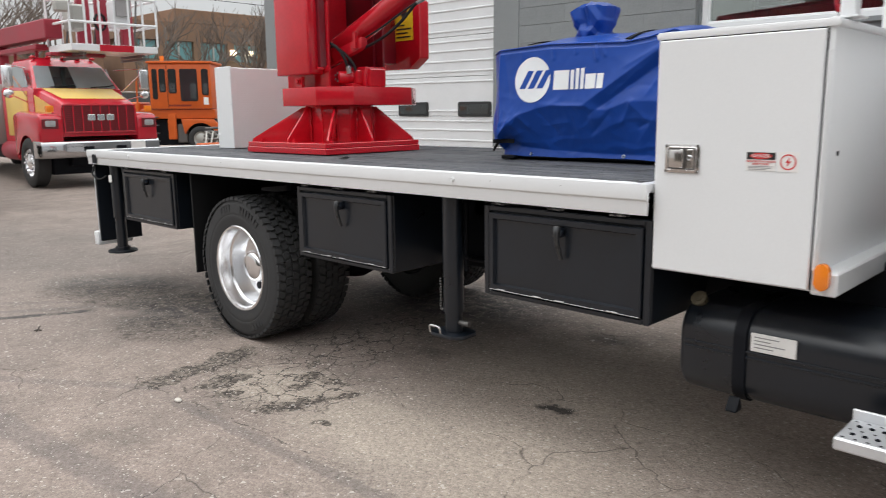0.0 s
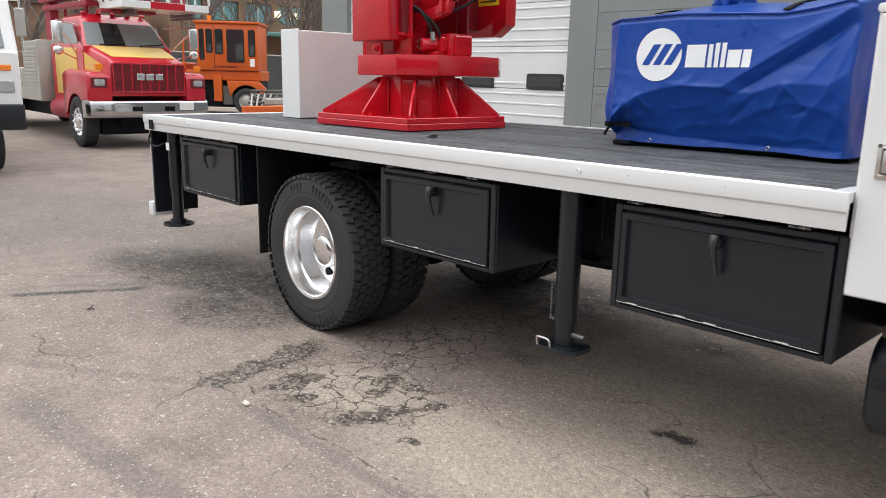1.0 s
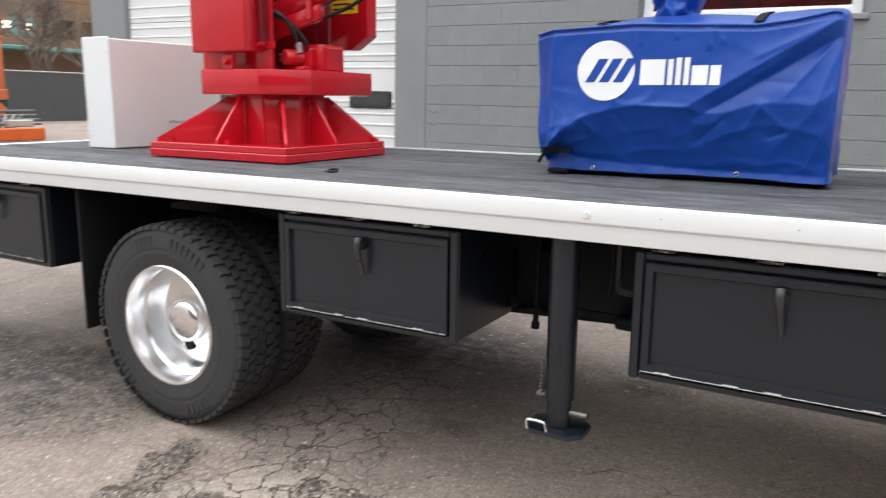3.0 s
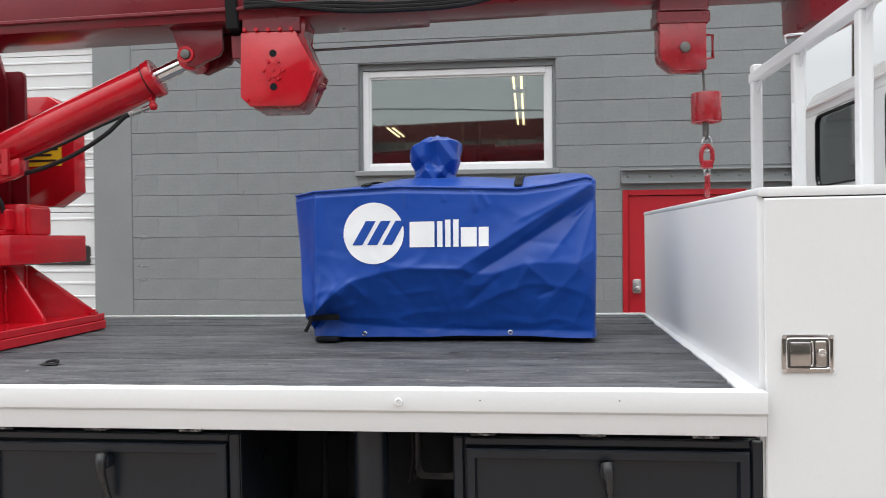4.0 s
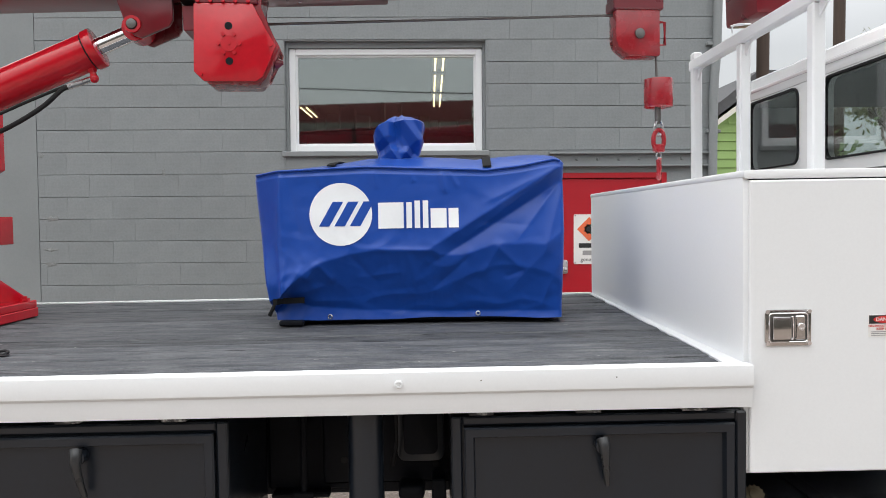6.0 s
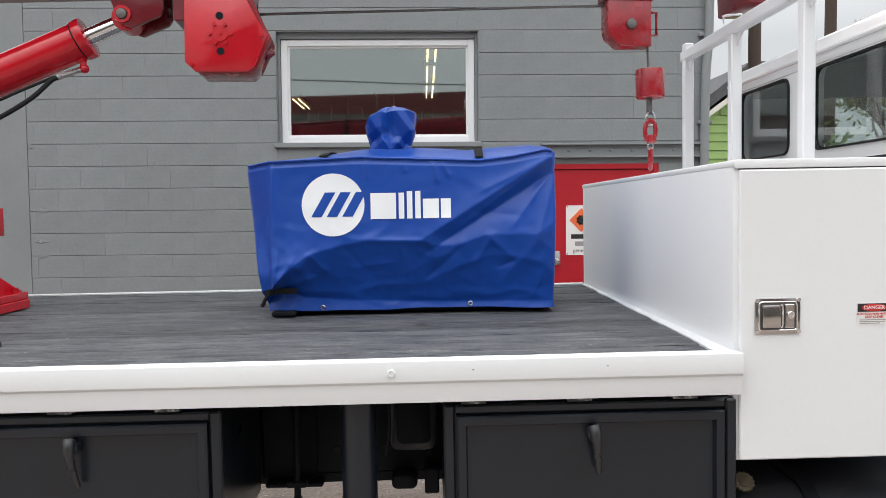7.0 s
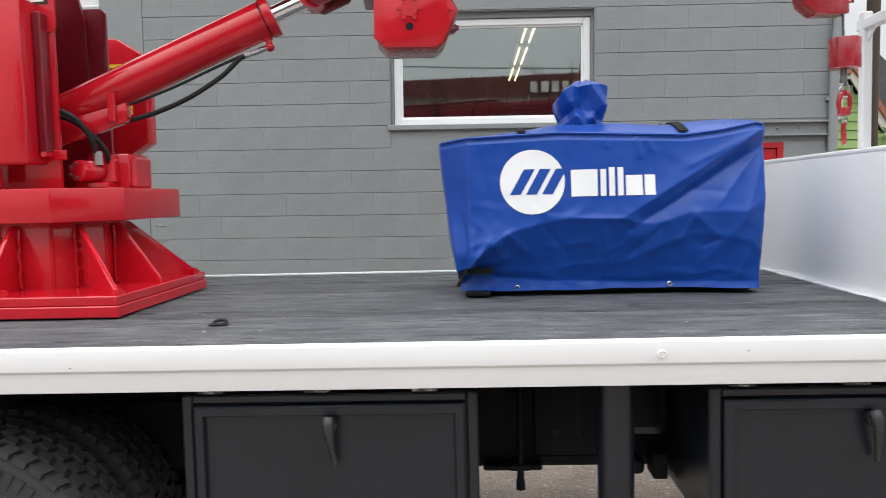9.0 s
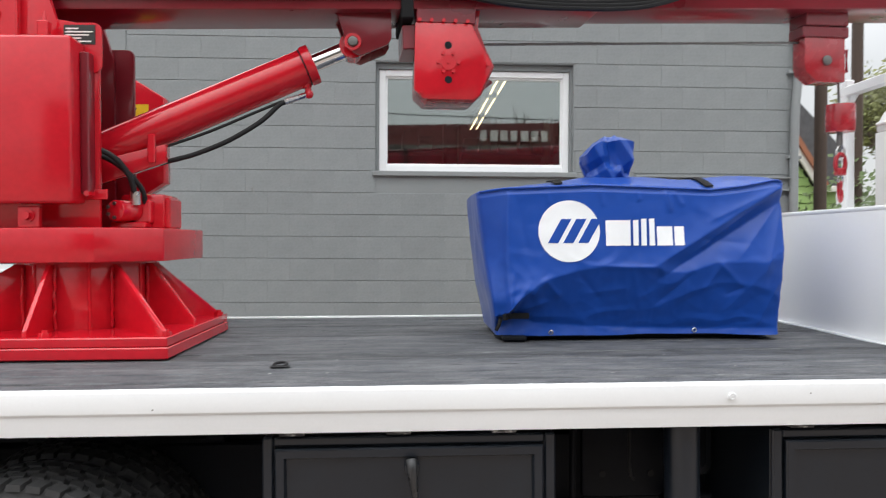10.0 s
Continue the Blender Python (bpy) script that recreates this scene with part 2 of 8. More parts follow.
sticker_grey = surface("grey_ink", (0.32, 0.31, 0.31), 0.5, vary=0.05, bump=0.02)
sticker_yellow = surface("yellow_sticker_film", (0.85, 0.60, 0.02), 0.45, vary=0.05, bump=0.02)
block_paint = surface("grey_painted_block", (0.238, 0.254, 0.260), 0.55, vary=0.20, scale=1.7, fine=48, bump=0.7, depth=0.004, spec=0.35, random_tone=0.035)
render_paint = surface("grey_painted_render", (0.236, 0.251, 0.256), 0.58, vary=0.08, scale=1.6, fine=60, bump=0.35, depth=0.003, spec=0.35)
garage_paint = surface("white_garage_paint", (0.72, 0.73, 0.74), 0.5, vary=0.05, scale=3, fine=50, bump=0.12)
door_paint = surface("red_door_paint", (0.43, 0.008, 0.018), 0.35, vary=0.06, scale=3, bump=0.06)
frame_vinyl = surface("white_window_vinyl", (0.80, 0.81, 0.82), 0.4, vary=0.03, bump=0.02)
pane_glass = window_pane_of("window_glass", 0.215)
dark_glass = surface("tinted_glass", (0.022, 0.027, 0.028), 0.05, vary=0.2, scale=2, bump=0.0, rough_vary=0.02, spec=0.8)

# ---- ground ----
def asphalt():
    m = bpy.data.materials.new("cracked_asphalt")
    m.use_nodes = True
    n, l = m.node_tree.nodes, m.node_tree.links
    p = n["Principled BSDF"]
    tc = n.new("ShaderNodeTexCoord")

    def noise_tex(scale, detail=6, rough=0.6, warp=0.0):
        t = n.new("ShaderNodeTexNoise")
        t.inputs["Scale"].default_value, t.inputs["Detail"].default_value, t.inputs["Roughness"].default_value = scale, detail, rough
        t.inputs["Distortion"].default_value = warp
        l.new(tc.outputs["Object"], t.inputs["Vector"])
        return t.outputs["Fac"]

    def ramp(value, a, b, lo=0.0, hi=1.0):
        r = n.new("ShaderNodeMapRange")
        r.inputs["From Min"].default_value, r.inputs["From Max"].default_value = a, b
        r.inputs["To Min"].default_value, r.inputs["To Max"].default_value = lo, hi
        l.new(value, r.inputs["Value"])
        return r.outputs[0]

    def math_node(op, a, b):
        k = n.new("ShaderNodeMath")
        k.operation = op
        for i, v in enumerate((a, b)):
            if isinstance(v, (int, float)):
                k.inputs[i].default_value = v
            else:
                l.new(v, k.inputs[i])
        return k.outputs[0]

    def mix(fac, a, b):
        k = n.new("ShaderNodeMix")
        k.data_type = "RGBA"
        l.new(fac, k.inputs["Factor"])
        for key, v in (("A", a), ("B", b)):
            if isinstance(v, tuple):
                k.inputs[key].default_value = (*v, 1)
            else:
                l.new(v, k.inputs[key])
        return k.outputs["Result"]

    def cracks(scale, width, warp):
        wv = n.new("ShaderNodeTexNoise")
        wv.inputs["Scale"].default_value, wv.inputs["Detail"].default_value = scale * 1.3, 4
        l.new(tc.outputs["Object"], wv.inputs["Vector"])
        mv = n.new("ShaderNodeVectorMath")
        mv.operation = "MULTIPLY_ADD"
        mv.inputs[1].default_value = (warp, warp, 0)
        l.new(wv.outputs["Color"], mv.inputs[0])
        l.new(tc.outputs["Object"], mv.inputs[2])
        v = n.new("ShaderNodeTexVoronoi")
        v.voronoi_dimensions = "2D"
        v.feature = "DISTANCE_TO_EDGE"
        v.inputs["Scale"].default_value = scale
        l.new(mv.outputs[0], v.inputs["Vector"])
        return ramp(v.outputs["Distance"], width * 0.3, width, 1, 0)

    def cells(scale):
        """Random tone of each small stone."""
        v = n.new("ShaderNodeTexVoronoi")
        v.inputs["Scale"].default_value = scale
        l.new(tc.outputs["Object"], v.inputs["Vector"])
        sp = n.new("ShaderNodeSeparateColor")
        l.new(v.outputs["Color"], sp.inputs["Color"])
        return sp.outputs["Red"], sp.outputs["Green"], v.outputs["Distance"]

    def ragged(x, y, half_long, half_wide, deg, ring=0.35):
        """A long ragged patch: 1 inside, falling to 0 over its rim."""
        mp = n.new("ShaderNodeMapping")
        mp.vector_type = "TEXTURE"
        mp.inputs["Location"].default_value = (x, y, 0)
        mp.inputs["Rotation"].default_value = (0, 0, radians(deg))
        mp.inputs["Scale"].default_value = (half_long, half_wide, 1)
        l.new(warped, mp.inputs["Vector"])
        ln = n.new("ShaderNodeVectorMath")
        ln.operation = "LENGTH"
        l.new(mp.outputs["Vector"], ln.inputs[0])
        return ramp(ln.outputs["Value"], 1.0, 1.0 - ring, 0, 1)

    def stripe(x, y, half_long, half_wide, deg):
        """A long straight band with softly wandering sides."""
        mp = n.new("ShaderNodeMapping")
        mp.vector_type = "TEXTURE"
        mp.inputs["Location"].default_value = (x, y, 0)
        mp.inputs["Rotation"].default_value = (0, 0, radians(deg))
        mp.inputs["Scale"].default_value = (half_long, half_wide, 1)
        l.new(wander, mp.inputs["Vector"])
        sp = n.new("ShaderNodeSeparateXYZ")
        l.new(mp.outputs["Vector"], sp.inputs[0])
        ends = ramp(math_node("ABSOLUTE", sp.outputs["X"], 0.0), 1.0, 0.75, 0, 1)
        return math_node("MULTIPLY", ends, ramp(math_node("ABSOLUTE", sp.outputs["Y"], 0.0), 1.0, 0.55, 0, 1))

    def most(*values):
        out = values[0]
        for v in values[1:]:
            out = math_node("MAXIMUM", out, v)
        return out

    wz = n.new("ShaderNodeTexNoise")
    wz.inputs["Scale"].default_value, wz.inputs["Detail"].default_value, wz.inputs["Roughness"].default_value = 5.0, 7, 0.72
    l.new(tc.outputs["Object"], wz.inputs["Vector"])
    wc = n.new("ShaderNodeVectorMath")
    wc.operation = "SUBTRACT"
    wc.inputs[1].default_value = (0.5, 0.5, 0.5)
    l.new(wz.outputs["Color"], wc.inputs[0])
    wm = n.new("ShaderNodeVectorMath")
    wm.operation = "MULTIPLY_ADD"
    wm.inputs[1].default_value = (0.40, 0.40, 0)
    l.new(wc.outputs[0], wm.inputs[0])
    l.new(tc.outputs["Object"], wm.inputs[2])
    warped = wm.outputs[0]
    wn = n.new("ShaderNodeVectorMath")
    wn.operation = "MULTIPLY_ADD"
    wn.inputs[1].default_value = (0.10, 0.10, 0)
    l.new(wc.outputs[0], wn.inputs[0])
    l.new(tc.outputs["Object"], wn.inputs[2])
    wander = wn.outputs[0]

    stone_a, stone_a2, stone_d = cells(120)
    stone_b, stone_b2, stone_e = cells(52)
    fine_grain = noise_tex(260, 3, 0.75)
    coarse = noise_tex(40, 5, 0.7)
    broad = noise_tex(0.5, 8, 0.62, 0.4)
    mid = noise_tex(2.6, 8, 0.7)
    blot = noise_tex(7.0, 6, 0.7, 0.6)
    base = mix(ramp(broad, 0.36, 0.64), (0.238, 0.194, 0.170), (0.308, 0.248, 0.213))
    base = mix(ramp(mid, 0.44, 0.66, 0, 0.75), base, (0.190, 0.160, 0.141))
    base = mix(ramp(blot, 0.55, 0.75, 0, 0.35), base, (0.365, 0.317, 0.265))
    # a pale, worn stretch beside the truck; greyer ground behind it and along old seams
    worn = most(ragged(-2.35, 2.62, 0.95, 0.46, 0, 0.6), ragged(-3.25, 2.62, 0.55, 0.36, 20, 0.5), ragged(-1.8, 2.8, 1.2, 0.9, 0, 0.8), ragged(-1.70, 3.85, 1.45, 0.95, 0, 0.7))
    base = mix(math_node("MULTIPLY", worn, 0.78), base, (0.440, 0.374, 0.312))
    # the patch under the deck also puts the truck's shade into the colour
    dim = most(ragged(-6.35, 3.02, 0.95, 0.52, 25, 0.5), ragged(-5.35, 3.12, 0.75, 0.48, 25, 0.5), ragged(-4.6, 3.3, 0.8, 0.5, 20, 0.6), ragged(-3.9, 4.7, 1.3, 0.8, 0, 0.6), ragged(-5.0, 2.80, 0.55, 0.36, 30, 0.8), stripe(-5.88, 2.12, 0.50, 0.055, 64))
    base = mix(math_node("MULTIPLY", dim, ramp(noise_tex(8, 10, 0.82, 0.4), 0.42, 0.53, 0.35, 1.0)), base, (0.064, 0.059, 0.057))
    base = mix(math_node("MULTIPLY", ragged(-9.5, 2.6, 4.6, 2.4, 20, 0.6), 0.7), base, (0.160, 0.138, 0.124))
    # shade of the cab on the ground, painted as darker asphalt
    base = mix(math_node("MULTIPLY", ragged(0.9, 2.2, 1.7, 1.2, 0, 0.8), 0.6), base, (0.165, 0.137, 0.121))
    lanes = most(stripe(-3.15, 1.45, 1.2, 0.10, 8.6), stripe(-2.2, 2.17, 1.5, 0.045, 3.5), math_node("MULTIPLY", stripe(-4.2, 1.78, 0.75, 0.055, 35), 0.8), stripe(-5.95, 2.33, 0.52, 0.06, 58), math_node("MULTIPLY", stripe(-6.9, 1.6, 2.2, 0.05, 48), 0.6))
    base = mix(math_node("MULTIPLY", lanes, 0.50), base, (0.150, 0.130, 0.124))
    # scuffed, pitted spots all over
    base = mix(math_node("MULTIPLY", ramp(noise_tex(11, 9, 0.8, 0.6), 0.56, 0.63), ramp(noise_tex(1.7, 5), 0.40, 0.58, 0.10, 0.42)), base, (0.110, 0.094, 0.085))
    # broken-out hollows filled with dark gravel
    hollow = most(ragged(-3.84, 2.46, 0.42, 0.11, 94), ragged(-3.80, 2.20, 0.17, 0.075, 95), ragged(-3.86, 2.44, 0.20, 0.10, 100), ragged(-3.95, 2.70, 0.20, 0.085, 95), ragged(-3.53, 2.42, 0.21, 0.075, 84), ragged(-3.33, 2.32, 0.14, 0.06, 58), ragged(-3.24, 2.80, 0.12, 0.06, 120),
                  ragged(-3.06, 2.87, 0.14, 0.055, 25), ragged(-3.16, 2.66, 0.09, 0.05, 70), ragged(-2.96, 2.49, 0.22, 0.075, 66), ragged(-2.86, 2.74, 0.11, 0.045, 60), ragged(-3.41, 2.98, 0.09, 0.04, 120), ragged(-2.674, 2.458, 0.06, 0.04, 60))
    thin_gravel = math_node("MULTIPLY", ramp(most(ragged(-4.75, 2.72, 0.55, 0.34, 30, 0.7), ragged(-5.9, 2.95, 1.1, 0.42, 28, 0.8)), 0.05, 0.5), ramp(noise_tex(17, 8, 0.85, 0.3), 0.47, 0.53))
    string = most(ramp(noise_tex(10, 9, 0.84, 0.5), 0.50, 0.54), cracks(9.0, 0.11, 0.22))
    tar = most(math_node("MULTIPLY", string, ramp(hollow, 0.05, 0.35)), ramp(hollow, 0.45, 0.75), math_node("MULTIPLY", thin_gravel, 0.8))
    gravel = mix(ramp(stone_b, 0.2, 0.9), (0.066, 0.055, 0.047), (0.225, 0.190, 0.160))
    base = mix(math_node("MULTIPLY", tar, 0.95), base, gravel)
    near_patch = most(ragged(-3.25, 2.62, 0.62, 0.46, 10, 0.4), ragged(-3.50, 3.25, 0.50, 0.75, 0, 0.5), ragged(-3.55, 3.95, 0.55, 0.40, 20, 0.6))
    breaks = ramp(noise_tex(3.4, 5), 0.29, 0.38)
    fine_cracks = math_node("MULTIPLY", math_node("MULTIPLY", cracks(6.0, 0.050, 0.24), near_patch), breaks)
    finer = math_node("MULTIPLY", math_node("MULTIPLY", cracks(13.0, 0.075, 0.14), near_patch), ramp(noise_tex(4.5, 4), 0.50, 0.57))
    stray = math_node("MULTIPLY", cracks(1.6, 0.009, 0.45), ramp(noise_tex(1.1, 5), 0.47, 0.56))
    edge_crack = math_node("MULTIPLY", most(stripe(-2.75, 2.20, 0.85, 0.006, 4.5), stripe(-3.42, 2.17, 0.26, 0.008, -14), stripe(-2.90, 3.05, 0.22, 0.007, 70), stripe(-2.62, 2.94, 0.18, 0.006, -24), stripe(-3.75, 4.08, 0.35, 0.007, 8)), ramp(noise_tex(9, 6, 0.7), 0.48, 0.56, 0, 0.8))
    crack = most(fine_cracks, math_node("MULTIPLY", finer, 0.8), math_node("MULTIPLY", stray, 0.65), edge_crack)
    base = mix(math_node("MULTIPLY", crack, 0.84), base, (0.036, 0.031, 0.028))
    oil = most(math_node("MULTIPLY", ragged(-1.917, 3.40, 0.14, 0.085, 20, 0.5), 0.92), math_node("MULTIPLY", ragged(-2.34, 4.6, 0.32, 0.16, 10, 0.9), 0.6), math_node("MULTIPLY", ragged(-3.02, 3.62, 0.18, 0.12, 10, 0.9), 0.5))
    base = mix(oil, base, (0.030, 0.026, 0.025))
    # stones of the worn surface: grain, darker and paler aggregate
    speck = math_node("MULTIPLY", ramp(stone_a, 0.0, 1.0, 0.87, 1.13), ramp(stone_b, 0.0, 1.0, 0.90, 1.10))
    speck = math_node("MULTIPLY", speck, ramp(fine_grain, 0.30, 0.70, 0.84, 1.16))
    speck = math_node("MULTIPLY", speck, ramp(coarse, 0.30, 0.70, 0.82, 1.18))
    tone = n.new("ShaderNodeVectorMath")
    tone.operation = "SCALE"
    l.new(base, tone.inputs[0])
    l.new(speck, tone.inputs["Scale"])
    pale = most(ramp(stone_a2, 0.974, 0.984), ramp(stone_b2, 0.9945, 0.9975))
    coloured = mix(math_node("MULTIPLY", pale, 0.50), tone.outputs["Vector"], (0.66, 0.61, 0.55))
    pits = math_node("MULTIPLY", ramp(stone_a2, 0.055, 0.035), 0.3)
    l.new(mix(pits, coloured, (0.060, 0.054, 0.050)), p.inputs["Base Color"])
    l.new(ramp(mid, 0.3, 0.7, 0.70, 0.92), p.inputs["Roughness"])
    p.inputs["Specular IOR Level"].default_value = 0.3
    height = math_node("ADD", math_node("MULTIPLY", stone_d, -0.7), math_node("MULTIPLY", mid, 1.2))
    height = math_node("ADD", height, math_node("MULTIPLY", stone_e, -0.5))
    height = math_node("ADD", height, math_node("MULTIPLY", coarse, 0.7))
    height = math_node("SUBTRACT", height, math_node("ADD", math_node("MULTIPLY", crack, 1.8), math_node("MULTIPLY", tar, 1.2)))
    bp = n.new("ShaderNodeBump")
    bp.inputs["Strength"].default_value, bp.inputs["Distance"].default_value = 0.6, 0.006
    l.new(height, bp.inputs["Height"])
    l.new(bp.outputs["Normal"], p.inputs["Normal"])
    return m


g = B()
bmesh.ops.create_grid(g, x_segments=60, y_segments=60, size=600)
setting("ground", g, asphalt(), "worn grey asphalt yard with cracks, patches, oil stains and truck shade in its colour", "asphalt")


def grit(x0, x1, y0, y1, count, small, large):
    """Loose stones strewn on the asphalt, each a squat lump of eight faces."""
    verts, faces = [], []
    for k in range(count):
        x, y = random.uniform(x0, x1), random.uniform(y0, y1)
        r = small + (large - small) * random.random() ** 4
        a = random.uniform(0, 6.3)
        i = len(verts)
        for q in range(4):
            w = r * random.uniform(0.7, 1.2)
            verts.append((x + w * math.cos(a + q * 1.57), y + w * math.sin(a + q * 1.57), r * 0.25))
        verts += [(x, y, r * random.uniform(0.7, 1.0)), (x, y, -0.002)]
        for q in range(4):
            faces += [(i + q, i + (q + 1) % 4, i + 4), (i + (q + 1) % 4, i + q, i + 5)]
    return verts, faces


pebble = surface("pale_grit", (0.46, 0.41, 0.36), 0.8, vary=0.5, scale=30, bump=0.2)
for spread in ((-5.5, 0.5, 1.0, 4.4, 1500, 0.0016, 0.007), (-3.9, -2.5, 2.2, 3.0, 500, 0.002, 0.008), (-9.0, -4.0, 0.5, 6.0, 350, 0.002, 0.008)):
    me = bpy.data.meshes.new("grit")
    gv, gf = grit(*spread)
    me.from_pydata(gv, [], gf)
    me.materials.append(pebble)
    tagged(new("loose_grit", me), "pale loose grit strewn over the asphalt", "grit", kind="stuff")

# ---- grey block building ----
pebble = thing("pebble", "pale pebble lying on the cracked asphalt", "stone", (-3.447, 2.10, 0))
part("stone", ball(B(), (-3.447, 2.10, 0.009), 0.020, 10, (1.3, 0.8, 0.55)), surface("pale_stone", (0.62, 0.58, 0.52), 0.8, vary=0.15, scale=60, bump=0.3), pebble)
twig = thing("twig", "small dark broken twig lying on the asphalt", "twig", (-5.414, 2.03, 0))
bark = surface("dark_twig_bark", (0.045, 0.036, 0.030), 0.85, vary=0.2, scale=60, bump=0.3)
part("stem", tube(B(), [(-5.43, 2.015, 0.004), (-5.41, 2.035, 0.010), (-5.392, 2.05, 0.004)], 0.004, 6), bark, twig)
part("side_shoot", tube(B(), [(-5.41, 2.035, 0.010), (-5.416, 2.045, 0.024), (-5.408, 2.052, 0.030)], 0.0035, 6), bark, twig)
part("side_shoot", tube(B(), [(-5.408, 2.033, 0.010), (-5.392, 2.018, 0.004)], 0.0035, 6), bark, twig)

WALL_Y = 7.76
WALL_TOP = 4.9
WIN = (-3.40, -1.56, 2.29, 3.31)
DOOR = (-0.965, 0.115, 0.0, 2.092)
GARAGE = (-10.46, -6.06, 0.0, 3.9)
LINTEL = (-0.98, 0.50, 2.16, 2.275)


def wall_with_holes(bm, x0, x1, z0, z1, y0, y1, holes):
    xs = sorted({x0, x1, *[h[0] for h in holes], *[h[1] for h in holes]})
    zs = sorted({z0, z1, *[h[2] for h in holes], *[h[3] for h in holes]})
    for a, b in zip(xs, xs[1:]):
        for c, d in zip(zs, zs[1:]):
            if not any(h[0] <= (a + b) / 2 <= h[1] and h[2] <= (c + d) / 2 <= h[3] for h in holes):
                box(bm, a, b, y0, y1, c, d)
    bmesh.ops.remove_doubles(bm, verts=bm.verts, dist=0.0005)
    return bm


g = wall_with_holes(B(), -11.15, 0.56, 0, WALL_TOP, WALL_Y + 0.0075, WALL_Y + 0.20, [WIN, DOOR, GARAGE])
wall_north = setting("wall_north", g, render_paint, "grey painted concrete block wall of a workshop", "wall")
g = B()
box(g, -6.06, -5.665, WALL_Y - 0.003, WALL_Y + 0.0105, 0, WALL_TOP, 0.002)
box(g, -11.15, -10.46, WALL_Y - 0.003, WALL_Y + 0.0105, 0, WALL_TOP, 0.002)
box(g, -10.46, -6.06, WALL_Y - 0.003, WALL_Y + 0.0105, 3.9, WALL_TOP, 0.002)
setting("trim", g, render_paint, "smooth grey rendered piers beside the garage door", "pier")
g = B()
box(g, 0.36, 0.556, WALL_Y + 0.2, 19, 0, WALL_TOP)
setting("wall_east", g, render_paint, "grey painted side wall of the workshop", "wall")
g = B()
box(g, -11.146, -10.95, WALL_Y + 0.2, 19, 0, WALL_TOP)
setting("wall_west", g, render_paint, "grey painted side wall of the workshop", "wall")
g = B()
box(g, -10.95, 0.36, 18.8, 19, 0, WALL_TOP)
setting("wall_back", g, render_paint, "plain back wall inside the workshop", "wall")
inner = surface("dark_interior", (0.10, 0.095, 0.09), 0.8, vary=0.2, scale=2)
g = B()
box(g, -10.95, 0.36, WALL_Y + 0.2, 18.8, 3.75, 3.95)
setting("ceiling", g, inner, "dark workshop ceiling", "ceiling")
g = B()
box(g, -11.15, 0.56, WALL_Y + 0.2, 19, WALL_TOP - 0.2, WALL_TOP - 0.004)
setting("roof", g, render_paint, "flat roof of the workshop", "roof")
g = B()
box(g, -5.2, -5.0, WALL_Y + 0.2, 18.8, 0, 3.75)
setting("wall_inner", g, inner, "inner partition of the workshop", "wall")

# garage door of ribbed sections
garage = thing("door_1", "white ribbed sectional garage door with small dark windows", "garage door", (-8.26, WALL_Y + 0.1, 0), kind="structure")
garage_windows = [(-6.725, -6.15), (-7.895, -7.295), (-9.07, -8.47), (-10.24, -9.64)]
for k in range(8):
    z0 = -0.13 + 0.52 * k
    g = box(B(), GARAGE[0], GARAGE[1], WALL_Y + 0.075, WALL_Y + 0.11, max(0.0, z0) + 0.003, min(3.9, z0 + 0.517), 0.004)
    for rib in (0.07, 0.20, 0.335, 0.455):
        if not (k == 3 and rib in (0.20, 0.335)) and z0 + rib > 0.03 and z0 + rib < 3.88:
            prism(g, [(WALL_Y + 0.076, z0 + rib - 0.014), (WALL_Y + 0.065, z0 + rib - 0.007), (WALL_Y + 0.065, z0 + rib + 0.007), (WALL_Y + 0.076, z0 + rib + 0.014)], "x", GARAGE[0] + 0.004, GARAGE[1] - 0.004)
    part("panel", g, garage_paint, garage)
gasket = surface("black_gasket", (0.02, 0.02, 0.021), 0.5)
for a, b in garage_windows:
    g = prism(B(), rounded(a, b, 1.43, 1.62, 0.03), "y", WALL_Y + 0.058, WALL_Y + 0.078)
    win = part("window", g, gasket, garage, "small window in a black gasket")
    part("pane", prism(B(), rounded(a + 0.03, b - 0.03, 1.46, 1.59, 0.02), "y", WALL_Y + 0.054, WALL_Y + 0.0575), dark_glass, win)

# window with its frame, sill and pane
window = thing("window_1", "wide white vinyl window in a recessed grey opening", "window", ((WIN[0] + WIN[1]) / 2, WALL_Y, WIN[2]), kind="structure")
wx0, wx1, wz0, wz1 = WIN
g = B()
for a, b, c, d in ((wx0, wx0 + 0.026, wz0, wz1), (wx1 - 0.026, wx1, wz0, wz1), (wx0 + 0.026, wx1 - 0.026, wz1 - 0.055, wz1)):
    box(g, a, b, WALL_Y + 0.055, WALL_Y + 0.19, c, d, 0.003)
part("reveal", g, render_paint, window, "grey painted surround")
part("sill", box(B(), wx0 - 0.03, wx1 + 0.03, WALL_Y - 0.03, WALL_Y + 0.14, wz0 - 0.035, wz0 + 0.012, 0.006), render_paint, window, "grey painted sill")
fx0, fx1, fz0, fz1 = wx0 + 0.028, wx1 - 0.028, wz0 + 0.014, wz1 - 0.057
g = B()
for a, b, c, d in ((fx0, fx0 + 0.06, fz0, fz1), (fx1 - 0.06, fx1, fz0, fz1), (fx0 + 0.06, fx1 - 0.06, fz0, fz0 + 0.06), (fx0 + 0.06, fx1 - 0.06, fz1 - 0.06, fz1)):
    box(g, a, b, WALL_Y + 0.075, WALL_Y + 0.14, c, d, 0.005)
part("window_frame", g, frame_vinyl, window)
g = B()
